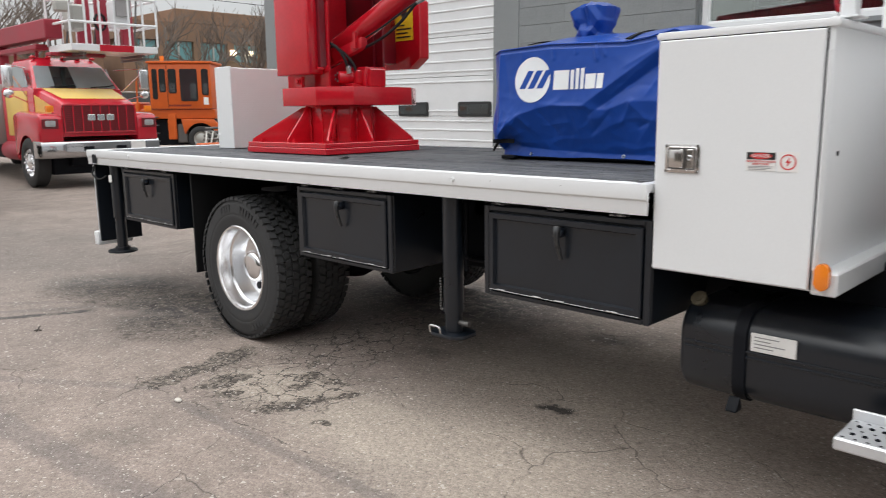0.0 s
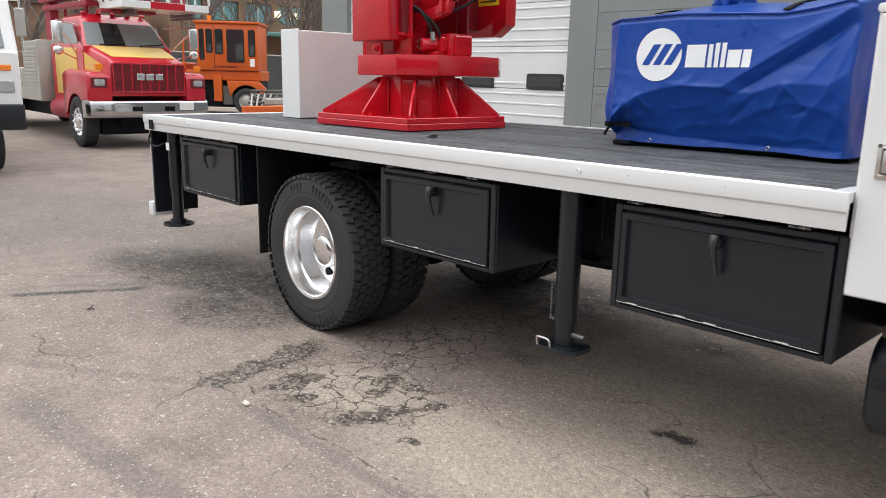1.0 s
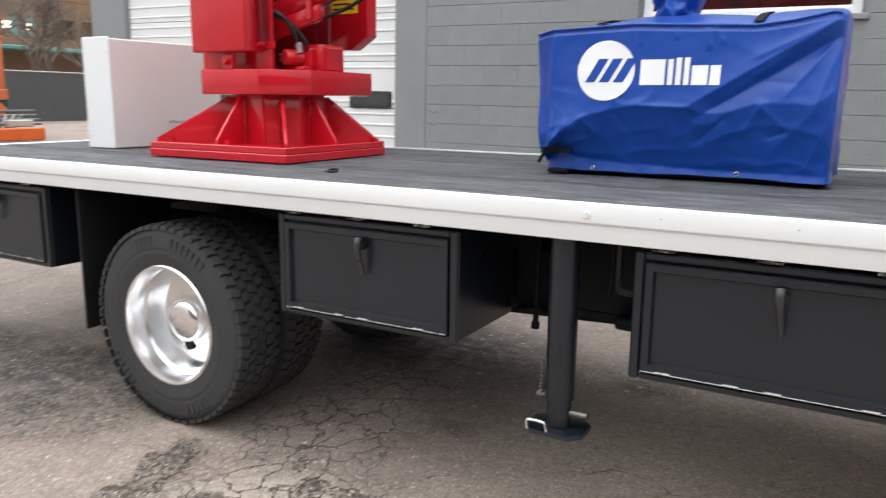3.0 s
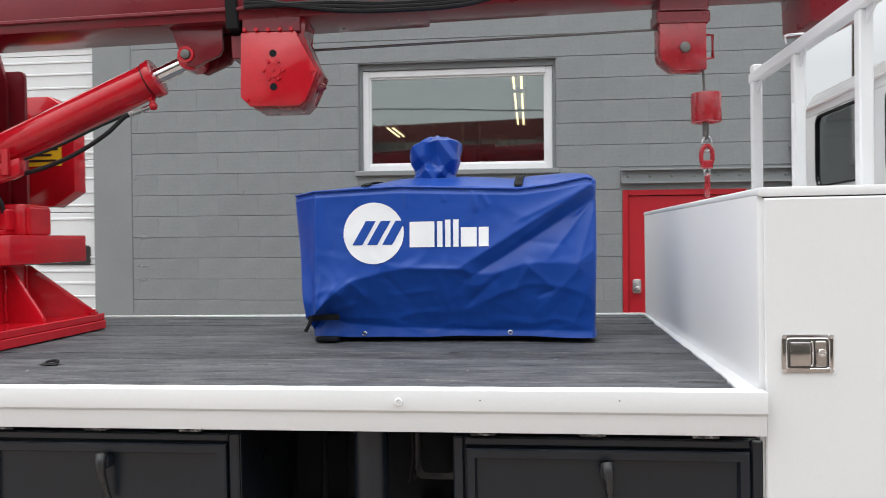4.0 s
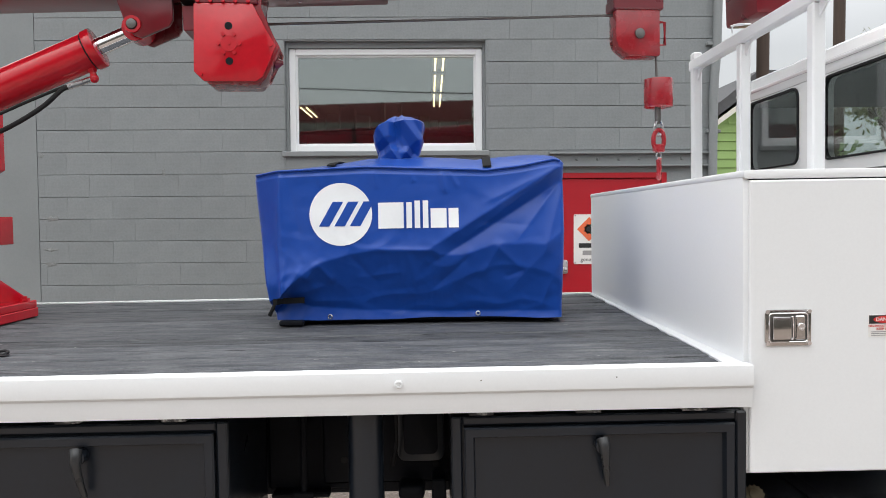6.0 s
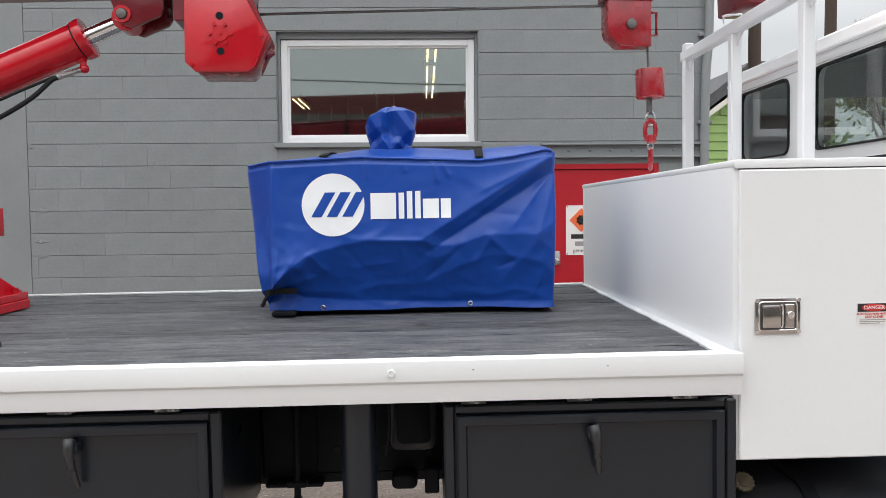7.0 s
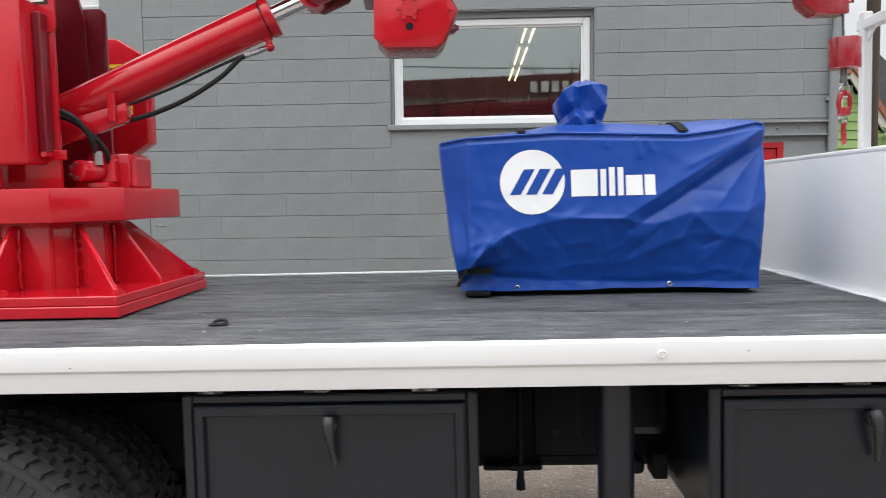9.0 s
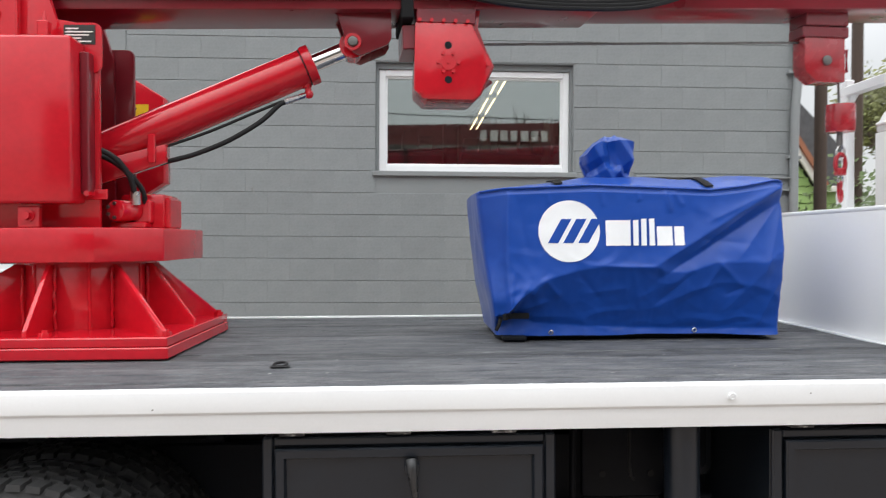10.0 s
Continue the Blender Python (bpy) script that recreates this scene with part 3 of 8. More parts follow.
for a, b, c, d in ((fx0 + 0.06, fx0 + 0.078, fz0 + 0.06, fz1 - 0.06), (fx1 - 0.078, fx1 - 0.06, fz0 + 0.06, fz1 - 0.06), (fx0 + 0.078, fx1 - 0.078, fz0 + 0.06, fz0 + 0.078), (fx0 + 0.078, fx1 - 0.078, fz1 - 0.078, fz1 - 0.06)):
    box(g, a, b, WALL_Y + 0.092, WALL_Y + 0.13, c, d, 0.003)
part("glazing_bead", g, frame_vinyl, window)
pane = part("pane", box(B(), fx0 + 0.062, fx1 - 0.062, WALL_Y + 0.108, WALL_Y + 0.114, fz0 + 0.062, fz1 - 0.062), pane_glass, window)
pane.visible_shadow = False

# steel lintel over the entrance
g = B()
box(g, LINTEL[0], LINTEL[1], WALL_Y - 0.014, WALL_Y + 0.004, LINTEL[2], LINTEL[3], 0.002)
box(g, LINTEL[0], LINTEL[1], WALL_Y - 0.06, WALL_Y + 0.003, LINTEL[3] - 0.012, LINTEL[3] + 0.002, 0.002)
box(g, LINTEL[0], LINTEL[1], WALL_Y - 0.05, WALL_Y + 0.003, LINTEL[2] - 0.012, LINTEL[2] + 0.002, 0.002)
lintel = thing("lintel", "grey painted steel channel lintel with round bolts", "lintel", ((LINTEL[0] + LINTEL[1]) / 2, WALL_Y, LINTEL[2]), kind="structure")
part("channel", g, render_paint, lintel)
for k in range(8):
    g = ball(B(), (LINTEL[0] + 0.06 + 0.195 * k, WALL_Y - 0.016, LINTEL[2] + 0.056), 0.014, 10, (1, 0.7, 1))
    part("bolt", g, render_paint, lintel)

# red entrance door
entry = thing("door_2", "closed bright red steel door with a keypad lock", "door", (-0.36, WALL_Y, 0), kind="structure")
g = B()
for a, b, c, d in ((DOOR[0], DOOR[0] + 0.05, 0, DOOR[3]), (DOOR[1] - 0.05, DOOR[1], 0, DOOR[3]), (DOOR[0] + 0.05, DOOR[1] - 0.05, DOOR[3] - 0.05, DOOR[3])):
    box(g, a, b, WALL_Y - 0.008, WALL_Y + 0.15, c, d, 0.004)
part("door_frame", g, door_paint, entry)
leaf = part("door_leaf", box(B(), DOOR[0] + 0.054, DOOR[1] - 0.054, WALL_Y + 0.012, WALL_Y + 0.055, 0.01, DOOR[3] - 0.054, 0.003), door_paint, entry)
g = prism(B(), rounded(-0.880, -0.804, 1.157, 1.286, 0.02), "y", WALL_Y - 0.012, WALL_Y + 0.0125, 0.004)
part("keypad_lock", g, steel, leaf, "brushed steel lock")
part("lock_knob", cyl(B(), (-0.842, WALL_Y - 0.011, 1.20), (-0.842, WALL_Y - 0.05, 1.20), 0.024, 20, bevel=0.005), chrome, leaf, "bright round knob")

sign = thing("hazard_sign", "white metal warning sign with an orange diamond on the door", "sign", (-0.605, WALL_Y + 0.012, 1.246))
part("plate", prism(B(), rounded(-0.747, -0.463, 1.246, 1.708, 0.012), "y", WALL_Y + 0.0045, WALL_Y + 0.0118), sticker_white, sign)
orange_ink = surface("orange_ink", (0.80, 0.16, 0.06), 0.5, vary=0.05, bump=0.02)
SC, SZ = -0.605, 1.571
part("diamond", prism(B(), [(SC, SZ - 0.112), (SC + 0.112, SZ), (SC, SZ + 0.112), (SC - 0.112, SZ)], "y", WALL_Y + 0.0025, WALL_Y + 0.0045), orange_ink, sign, "orange diamond")
g = B()
for k in range(16):
    a = 2 * math.pi * k / 16
    r = 0.054 if k % 2 else 0.036
    g.verts.new((SC + r * math.cos(a), WALL_Y + 0.0015, SZ + r * math.sin(a)))
g.verts.ensure_lookup_table()
g.faces.new(g.verts[:])
bmesh.ops.solidify(g, geom=g.faces[:], thickness=0.001)
part("burst", g, sticker_white, sign)
part("blast_dot", cyl(B(), (SC, WALL_Y + 0.001, SZ), (SC, WALL_Y - 0.0005, SZ), 0.028, 20), sticker_black, sign)
for x in (-0.735, -0.475):
    for z in (1.258, 1.696):
        part("screw", cyl(B(), (x, WALL_Y + 0.005, z), (x, WALL_Y + 0.001, z), 0.006, 8), steel_dark, sign)

# downpipe and cable clips on the corner
downpipe = thing("downpipe", "grey painted downpipe on the corner of the workshop", "pipe", (0.53, WALL_Y - 0.045, 0), kind="structure")
part("pipe", tube(B(), smooth_line([(0.53, WALL_Y - 0.045, 0), (0.53, WALL_Y - 0.045, 2.6), (0.56, WALL_Y - 0.045, 3.3), (0.585, WALL_Y - 0.045, WALL_TOP)]), 0.04, 14), render_paint, downpipe)
for z in (1.0, 2.45, 3.25):
    part("bracket", box(B(), 0.47, 0.60, WALL_Y - 0.05, WALL_Y + 0.004, z, z + 0.03, 0.004), render_paint, downpipe)

# tube lamps inside the workshop
tube_glow = glow("fluorescent_tube", (1.0, 0.80, 0.44), 2.2)
for x, y in ((-1.95, 10.3), (-1.95, 11.9), (-1.95, 13.5), (-4.3, 14.8)):
    lamp = thing("ceiling_lamp", "lit fluorescent tube lamp under the workshop ceiling", "lamp", (x, y, 3.75), group="workshop lamps")
    part("housing", box(B(), x - 0.10, x + 0.10, y - 0.65, y + 0.65, 3.68, 3.75, 0.01), inner, lamp)
    for dx in (-0.05, 0.05):
        part("tube", cyl(B(), (x + dx, y - 0.6, 3.655), (x + dx, y + 0.6, 3.655), 0.013, 10), tube_glow, lamp)

# shelves with boxes behind the window
lorry_dim = surface("dim_brown_tin", (0.12, 0.085, 0.065), 0.5, vary=0.3)
carton = surface("dull_carton", (0.20, 0.15, 0.10), 0.8, vary=0.3, scale=5)
for sx, sy in ((-3.2, 10.2), (-1.9, 10.4), (-0.9, 9.6)):
    shelf = thing("storage_shelf", "dim steel shelf with mixed boxes inside the workshop", "shelf", (sx, sy, 0), group="workshop shelves")
    for dx in (-0.55, 0.55):
        part("upright", box(B(), sx + dx - 0.02, sx + dx + 0.02, sy - 0.2, sy + 0.2, 0, 3.1), steel_dark, shelf)
    for z in (2.30, 2.75):
        part("board", box(B(), sx - 0.53, sx + 0.53, sy - 0.2, sy + 0.2, z, z + 0.03), steel_dark, shelf)
        x = sx - 0.5
        while x < sx + 0.4:
            w, h = random.uniform(0.1, 0.25), random.uniform(0.10, 0.34)
            part("storage_box", box(B(), x, x + w - 0.02, sy - 0.16, sy + 0.15, z + 0.031, z + 0.03 + h, 0.004), random.choice((carton, steel_dark, lorry_dim, inner)), shelf)
            x += w

# ---- flatbed truck ----
DX0, DX1, DW = -4.37, 0.985, 2.12
truck = thing("flatbed_truck", "white flatbed truck with a dark plank deck and black underbody", "truck", (-2.04, 1.06, -1.21), TRUCK)


def side_rail(bm, y, s):
    """Folded side rail; s is 1 on the near side and -1 on the far one."""
    pts = [(y, 0.006), (y + s * 0.05, 0.006), (y + s * 0.05, -0.02), (y + s * 0.02, -0.03), (y + s * 0.02, -0.112), (y + s * 0.012, -0.115), (y + s * 0.011, -0.06), (y + s * 0.001, -0.052)]
    return prism(bm, pts, "x", DX0, 0.998 if s > 0 else 0.99, 0.0015)


part("side_rail", side_rail(B(), 0.0, 1), white_paint, truck, "white folded steel rail")
part("side_rail", side_rail(B(), DW, -1), white_paint, truck, "white folded steel rail")
for y in (0.014, 0.047):
    run = [(DX0 + 0.02 + 0.06 * k, y + random.uniform(-0.0008, 0.0008), 0.0062 + random.uniform(-0.0006, 0.0006)) for k in range(89)]
    part("rail_bead", tube(B(), run, 0.0022, 6), white_paint, truck)
chip_dark = surface("chipped_rail_spot", (0.20, 0.19, 0.18), 0.8, vary=0.3, scale=60)
for x, z in ((-2.10, -0.022), (0.23, -0.021), (0.61, -0.019), (-1.62, -0.041)):
    part("paint_chip", ball(B(), (x, 0.0004, z), 0.0023, 7, (1.3, 0.35, 0.8)), chip_dark, truck)
part("rear_rail", box(B(), DX0 - 0.012, DX0 + 0.05, 0.051, DW - 0.051, -0.112, 0.005, 0.004), white_paint, truck)
for x in (-3.52, -0.0):
    g = turned(B(), [(0.004, 0.0115), (-0.006, 0.0115), (-0.008, 0.0100), (-0.008, 0.0062), (-0.0055, 0.0055), (-0.0055, 0.0035), (-0.008, 0.0030), (-0.008, 0.0003)], (x, 0, -0.026), "y", 20)
    part("rail_plug", g, white_paint, truck, "small round white rail plug")
# chassis
for y in (0.66, 1.38):
    part("frame_rail", box(B(), DX0 + 0.3, 4.4, y - 0.035, y + 0.035, -0.56, -0.30, 0.008), black_under, truck)
for k in range(9):
    x = DX0 + 0.25 + 0.62 * k
    part("cross_member", box(B(), x, x + 0.07, 0.60, DW - 0.60, -0.29, -0.06, 0.006), black_under, truck)
part("deck_plate", box(B(), DX0 + 0.05, DX1, 0.06, DW - 0.06, -0.058, -0.042), black_under, truck)
# hydraulic oil tank, valve plates and tie rod between the tool boxes
part("valve_plate", box(B(), -0.50, -0.17, 0.60, 0.615, -0.535, -0.10, 0.008), black_under, truck)
part("valve_plate", box(B(), -0.30, 0.16, 0.57, 0.585, -0.505, -0.16, 0.012, 2), black_under, truck)
for x, z in ((-0.225, -0.22), (-0.225, -0.42), (-0.05, -0.42), (0.10, -0.44)):
    part("plate_hole", cyl(B(), (x, 0.5695, z), (x, 0.566, z), 0.012, 14), rubber_hose, truck)
part("bottom_plate", box(B(), -0.48, -0.275, 0.54, 0.60, -0.545, -0.525, 0.006), black_under, truck)
part("spring_hanger", box(B(), -0.03, 0.06, 0.46, 0.56, -0.535, -0.48, 0.02, 3), black_under, truck)
part("spring_hanger", box(B(), 0.085, 0.135, 0.46, 0.56, -0.55, -0.46, 0.006), black_under, truck)
g = prism(B(), rounded(-0.03, 0.13, -0.395, -0.13, 0.03), "y", 0.46, 0.50, 0.006)
housing = part("oil_tank", g, black_paint, truck)
part("oil_tank_recess", prism(B(), rounded(-0.008, 0.108, -0.370, -0.15, 0.022), "y", 0.4535, 0.4595, 0.002), black_under, housing)
g = tube(B(), smooth_line([(-0.165, 0.43, -0.10), (-0.168, 0.43, -0.35), (-0.150, 0.43, -0.40)]), 0.006, 8)
part("hydraulic_hose", g, rubber_hose, truck)
g = tube(B(), smooth_line([(-0.035, 0.43, -0.12), (-0.030, 0.43, -0.3), (-0.045, 0.43, -0.40)]), 0.006, 8)
part("hydraulic_hose", g, rubber_hose, truck)
g = cyl(B(), (-0.35, 0.48, -0.05), (-0.355, 0.48, -0.56), 0.012, 10)
cyl(g, (-0.355, 0.48, -0.555), (-0.355, 0.48, -0.585), 0.017, 6)
box(g, -0.392, -0.320, 0.46, 0.50, -0.517, -0.495, 0.005)
part("tie_bolt", g, black_under, truck)
g = B()
cyl(g, (-2.044, 0.35, -0.735), (-2.044, DW - 0.35, -0.735), 0.075, 18)
ball(g, (-2.044, 1.06, -0.735), 0.22, 18)
part("rear_axle", g, black_under, truck)
part("drive_shaft", cyl(B(), (-1.9, 1.03, -0.70), (3.2, 1.03, -0.5), 0.05, 14), black_under, truck)
for y in (0.66, 1.38):
    g = B()
    for k in range(5):
        L = 0.75 - 0.12 * k
        box(g, -2.044 - L, -2.044 + L, y - 0.04, y + 0.04, -0.66 + 0.016 * k, -0.646 + 0.016 * k, 0.003)
    part("leaf_spring", g, black_under, truck)


def tyre(bm, c, r, w):
    """Tyre body with shoulders and raised sidewall rings; c is the middle of its width."""
    h = w / 2
    return turned(bm, [(-h * 0.72, r * 0.575), (-h * 0.93, r * 0.60), (-h * 1.0, r * 0.70), (-h * 1.02, r * 0.74), (-h * 1.0, r * 0.752), (-h * 1.02, r * 0.765), (-h * 1.0, r * 0.80), (-h * 0.96, r * 0.88), (-h * 0.955, r * 0.895), (-h * 0.90, r * 0.94), (-h * 0.80, r * 0.972),
                       (h * 0.80, r * 0.972), (h * 0.90, r * 0.94), (h * 0.96, r * 0.88), (h * 1.0, r * 0.78), (h * 1.0, r * 0.70), (h * 0.93, r * 0.60), (h * 0.72, r * 0.575)], c, "y", 64)


def tread(bm, c, r, w, count=54):
    """Chunky drive tread: five rows of skewed blocks."""
    h = w / 2
    rows = ((-0.80, 0.37, 0.00), (-0.40, 0.32, 0.5), (0.0, 0.32, 0.0), (0.40, 0.32, 0.5), (0.80, 0.37, 0.0))
    verts, faces = [], []
    for mid, wide, phase in rows:
        for k in range(count):
            a = 2 * math.pi * (k + phase) / count
            da = math.pi / count * 0.76
            i = len(verts)
            for rr in (0.962, 1.0):
                for sa, sy in ((-1, -1), (1, -1), (1, 1), (-1, 1)):
                    aa = a + sa * da * (1 if rr < 0.99 else 0.9) + 0.22 * da * sy * (1 if phase else -1)
                    yy = (mid + sy * wide / 2 * (1 if rr < 0.99 else 0.92)) * h
                    ro = r * rr * (0.985 if abs(mid) > 0.7 and sy * mid > 0 else 1)
                    verts.append((c[0] + ro * math.cos(aa), c[1] + yy, c[2] + ro * math.sin(aa)))
            faces += [(i + 4, i + 5, i + 6, i + 7), (i, i + 1, i + 5, i + 4), (i + 1, i + 2, i + 6, i + 5), (i + 2, i + 3, i + 7, i + 6), (i + 3, i, i + 4, i + 7)]
    bv = [bm.verts.new(v) for v in verts]
    for f in faces:
        bm.faces.new([bv[i] for i in f])
    return bm


def sidewall_marks(bm, c, r, w, a0, count):
    """Raised unreadable lettering on the sidewall, as short bars."""
    h = w / 2
    for k in range(count):
        a = a0 + 0.085 * k
        m = Matrix.Translation((c[0], c[1] - h * 0.985, c[2])) @ Matrix.Rotation(-a, 4, "Y") @ Matrix.Translation((r * 0.83, 0, 0))
        bmesh.ops.create_cube(bm, size=1.0, matrix=m @ Matrix.Diagonal((r * 0.105, 0.009, r * 0.040, 1)))
    return bm


def dished_rim(bm, c, r, w):
    """Deep outer dual rim seen from outside: flange, barrel, dish and hub disc."""
    h = w / 2
    return turned(bm, [(-h * 0.78, r * 0.60), (-h * 0.90, r * 0.605), (-h * 0.96, r * 0.588), (-h * 0.94, r * 0.565), (-h * 0.80, r * 0.553), (-h * 0.30, r * 0.540), (-h * 0.22, r * 0.515), (h * 0.35, r * 0.50), (h * 0.52, r * 0.475), (h * 0.60, r * 0.43), (h * 0.62, r * 0.34), (h * 0.50, r * 0.26), (h * 0.45, r * 0.05)], c, "y", 72)


def dual_wheel(y_out, s, tag):
    """Outer and inner wheel of one side; s is 1 where the outside faces the near side."""
    cx, cz, r, w = -2.044, -0.735, 0.488, 0.262
    outer = part("wheel", tyre(B(), (cx, 0, cz), r, w), rubber, truck, tag)
    part("tread", tread(B(), (cx, 0, cz), r, w), rubber, outer)
    for a0, count in ((0.9, 7), (1.75, 4), (3.6, 6), (5.0, 5)):
        part("sidewall_marking", sidewall_marks(B(), (cx, 0, cz), r, w, a0, count), rubber, outer)
    part("rim", dished_rim(B(), (cx, 0, cz), r, w), alloy, outer, "polished aluminium rim")
    for k in range(2):
        a = radians(-115 + 150 * k)
        p = (cx + 0.178 * math.cos(a), 0.078, cz + 0.178 * math.sin(a))
        part("hand_hole", cyl(B(), p, (p[0], p[1] - 0.012, p[2]), 0.026, 20), black_under, outer, "dark hand hole")
    g = turned(B(), [(0.06, 0.112), (0.0, 0.110), (-0.022, 0.104), (-0.034, 0.092), (-0.040, 0.07), (-0.044, 0.03), (-0.045, 0.0005)], (cx, 0, cz), "y", 40)
    part("hub_cap", g, chrome, outer, "chrome hub cap")
    inner_wheel = part("wheel", tyre(B(), (cx, 0.315, cz), r, w), rubber, truck, "inner dual tyre")
    part("tread", tread(B(), (cx, 0.315, cz), r, w), rubber, inner_wheel)
    part("rim", turned(B(), [(0.2, 0.28), (0.24, 0.27), (0.40, 0.27), (0.43, 0.28)], (cx, 0, cz), "y", 40), steel_dark, inner_wheel)
    for o in (outer, inner_wheel):
        if s > 0:
            o.location = (0, y_out + w / 2, 0)
        else:
            b = base_of(o)
            o.rotation_euler = (0, 0, math.pi)
            o.location = (2 * (cx - b.x), y_out - w / 2 - 2 * b.y, 0)
    return outer


dual_wheel(0.045, 1, "worn black dual tyre with chunky tread")
dual_wheel(DW + 0.055, -1, "worn black dual tyre with chunky tread")

part("mud_flap", box(B(), -2.66, -2.645, 0.06, 0.64, -0.85, -0.06, 0.004), rubber_hose, truck, "black rubber mud flap")
part("mud_flap", box(B(), -2.66, -2.645, DW - 0.64, DW - 0.06, -0.85, -0.06, 0.004), rubber_hose, truck, "black rubber mud flap")
# rear underride frame with a white bar
part("rear_plate", box(B(), -4.36, -4.34, 0.05, 0.42, -0.80, -0.10, 0.004), black_paint, truck)
part("rear_plate_edge", box(B(), -4.366, -4.361, 0.044, 0.050, -0.80, -0.12, 0.001), white_paint, truck, "thin white edge")
part("rear_bumper", box(B(), -4.45, -4.36, 0.03, 0.34, -0.835, -0.715, 0.012, 2), white_paint, truck, "white rear bumper bar")
g = tube(B(), smooth_line([(-4.28, 0.03, -0.12), (-4.27, 0.0, -0.2), (-4.18, 0.02, -0.24), (-4.1, 0.05, -0.21)]), 0.008, 8)
part("rear_cable", g, rubber_hose, truck)
part("rail_notch", box(B(), -4.25, -4.17, -0.003, 0.004, -0.105, -0.03, 0.003), black_under, truck)

# cab, of which the back with its windows shows
cab_x = 1.90
g = prism(B(), [(cab_x, -0.55), (cab_x, 0.60), (cab_x + 1.66, 0.60), (cab_x + 1.80, 0.42), (cab_x + 1.95, -0.55)], "y", -0.16, 2.32, 0.03)
cab = part("cab", g, cab_paint, truck, "white painted steel cab")
g = prism(B(), [(cab_x, 1.055), (cab_x, 1.10), (cab_x + 0.05, 1.19), (cab_x + 0.12, 1.215), (cab_x + 1.3, 1.23), (cab_x + 1.40, 1.055)], "y", -0.16, 2.32, 0.02)
part("cab_roof", g, cab_paint, truck, "white cab roof")
part("cab_lining", box(B(), cab_x + 0.05, cab_x + 1.40, -0.10, 2.26, 1.038, 1.0545), surface("grey_headliner", (0.25, 0.25, 0.25), 0.9), cab)
part("cab_floor", box(B(), cab_x + 0.05, cab_x + 1.60, -0.10, 2.26, 0.601, 0.612), black_under, cab)
part("roof_gutter", box(B(), cab_x - 0.012, cab_x + 0.06, -0.10, 2.30, 1.098, 1.118, 0.006), cab_paint, cab)
REAR_WINDOWS = ((1.565, 2.14), (0.55, 1.345), (-0.02, 0.34))
for y0, y1 in ((-0.158, -0.021), (0.341, 0.549), (1.346, 1.564), (2.141, 2.318)):
    part("pillar", box(B(), cab_x + 0.001, cab_x + 0.05, y0, y1, 0.60, 1.056), cab_paint, cab)
for y in (-0.158, 2.27):
    part("pillar", prism(B(), [(cab_x + 0.051, 0.60), (cab_x + 0.35, 0.60), (cab_x + 0.35, 1.056), (cab_x + 0.051, 1.056)], "y", y, y + 0.046), cab_paint, cab)
    part("pillar", prism(B(), [(cab_x + 1.48, 0.60), (cab_x + 1.62, 0.60), (cab_x + 1.38, 1.056), (cab_x + 1.30, 1.056)], "y", y, y + 0.046), cab_paint, cab)
cab_glass = glass_of("cab_glass", (0.72, 0.78, 0.77))
for y0, y1 in REAR_WINDOWS:
    # sheet with a rounded hole, its rubber seal and the pane
    ring_out, ring_in, ring_gap = rounded(y0, y1, 0.612, 1.054, 0.003), rounded(y0 + 0.004, y1 - 0.004, 0.667, 1.046, 0.055), rounded(y0 + 0.013, y1 - 0.013, 0.676, 1.037, 0.048)
    for rings, xa, xb, paint, nm in (((ring_out, ring_in), cab_x + 0.001, cab_x + 0.05, cab_paint, "window_panel"), ((ring_in, ring_gap), cab_x - 0.008, cab_x + 0.02, rubber_hose, "rear_window")):
        g = B()
        loops = [[g.verts.new((x, p[0], p[1])) for p in r] for x, r in ((xa, rings[0]), (xa, rings[1]), (xb, rings[1]), (xb, rings[0]))]
        n = len(ring_out)
        for la, lb in zip(loops, loops[1:] + loops[:1]):
            for k in range(n):
                g.faces.new((la[k], la[(k + 1) % n], lb[(k + 1) % n], lb[k]))
        win = part(nm, g, paint, cab, "black rubber window seal" if nm == "rear_window" else "")
    part("pane", prism(B(), ring_gap, "x", cab_x + 0.002, cab_x + 0.007), cab_glass, win)
for y in (-0.150, 2.305):
    part("side_pane", prism(B(), [(cab_x + 0.352, 0.60), (cab_x + 1.478, 0.60), (cab_x + 1.30, 1.054), (cab_x + 0.352, 1.054)], "y", y, y + 0.005), cab_glass, cab)
part("windscreen", prism(B(), [(cab_x + 1.64, 0.602), (cab_x + 1.645, 0.602), (cab_x + 1.397, 1.054), (cab_x + 1.392, 1.054)], "y", -0.10, 2.26), cab_glass, cab)
g = prism(B(), [(cab_x + 1.9, -0.60), (cab_x + 1.9, 0.30), (cab_x + 2.9, 0.16), (cab_x + 3.1, -0.05), (cab_x + 3.12, -0.60)], "y", 0.10, 2.02, 0.06)
part("hood", g, cab_paint, truck)
for y0, y1 in ((-0.14, 0.14), (1.98, 2.26)):
    w = part("front_wheel", tyre(B(), (4.15, (y0 + y1) / 2, -0.745), 0.488, 0.26), rubber, truck)
    part("rim", turned(B(), [(-0.10, 0.29), (-0.06, 0.2), (-0.09, 0.12), (-0.12, 0.0005)], (4.15, (y0 + y1) / 2, -0.745), "y", 32), alloy, w)
    part("rim", turned(B(), [(0.10, 0.29), (0.06, 0.2), (0.09, 0.12), (0.12, 0.0005)], (4.15, (y0 + y1) / 2, -0.745), "y", 32), alloy, w)

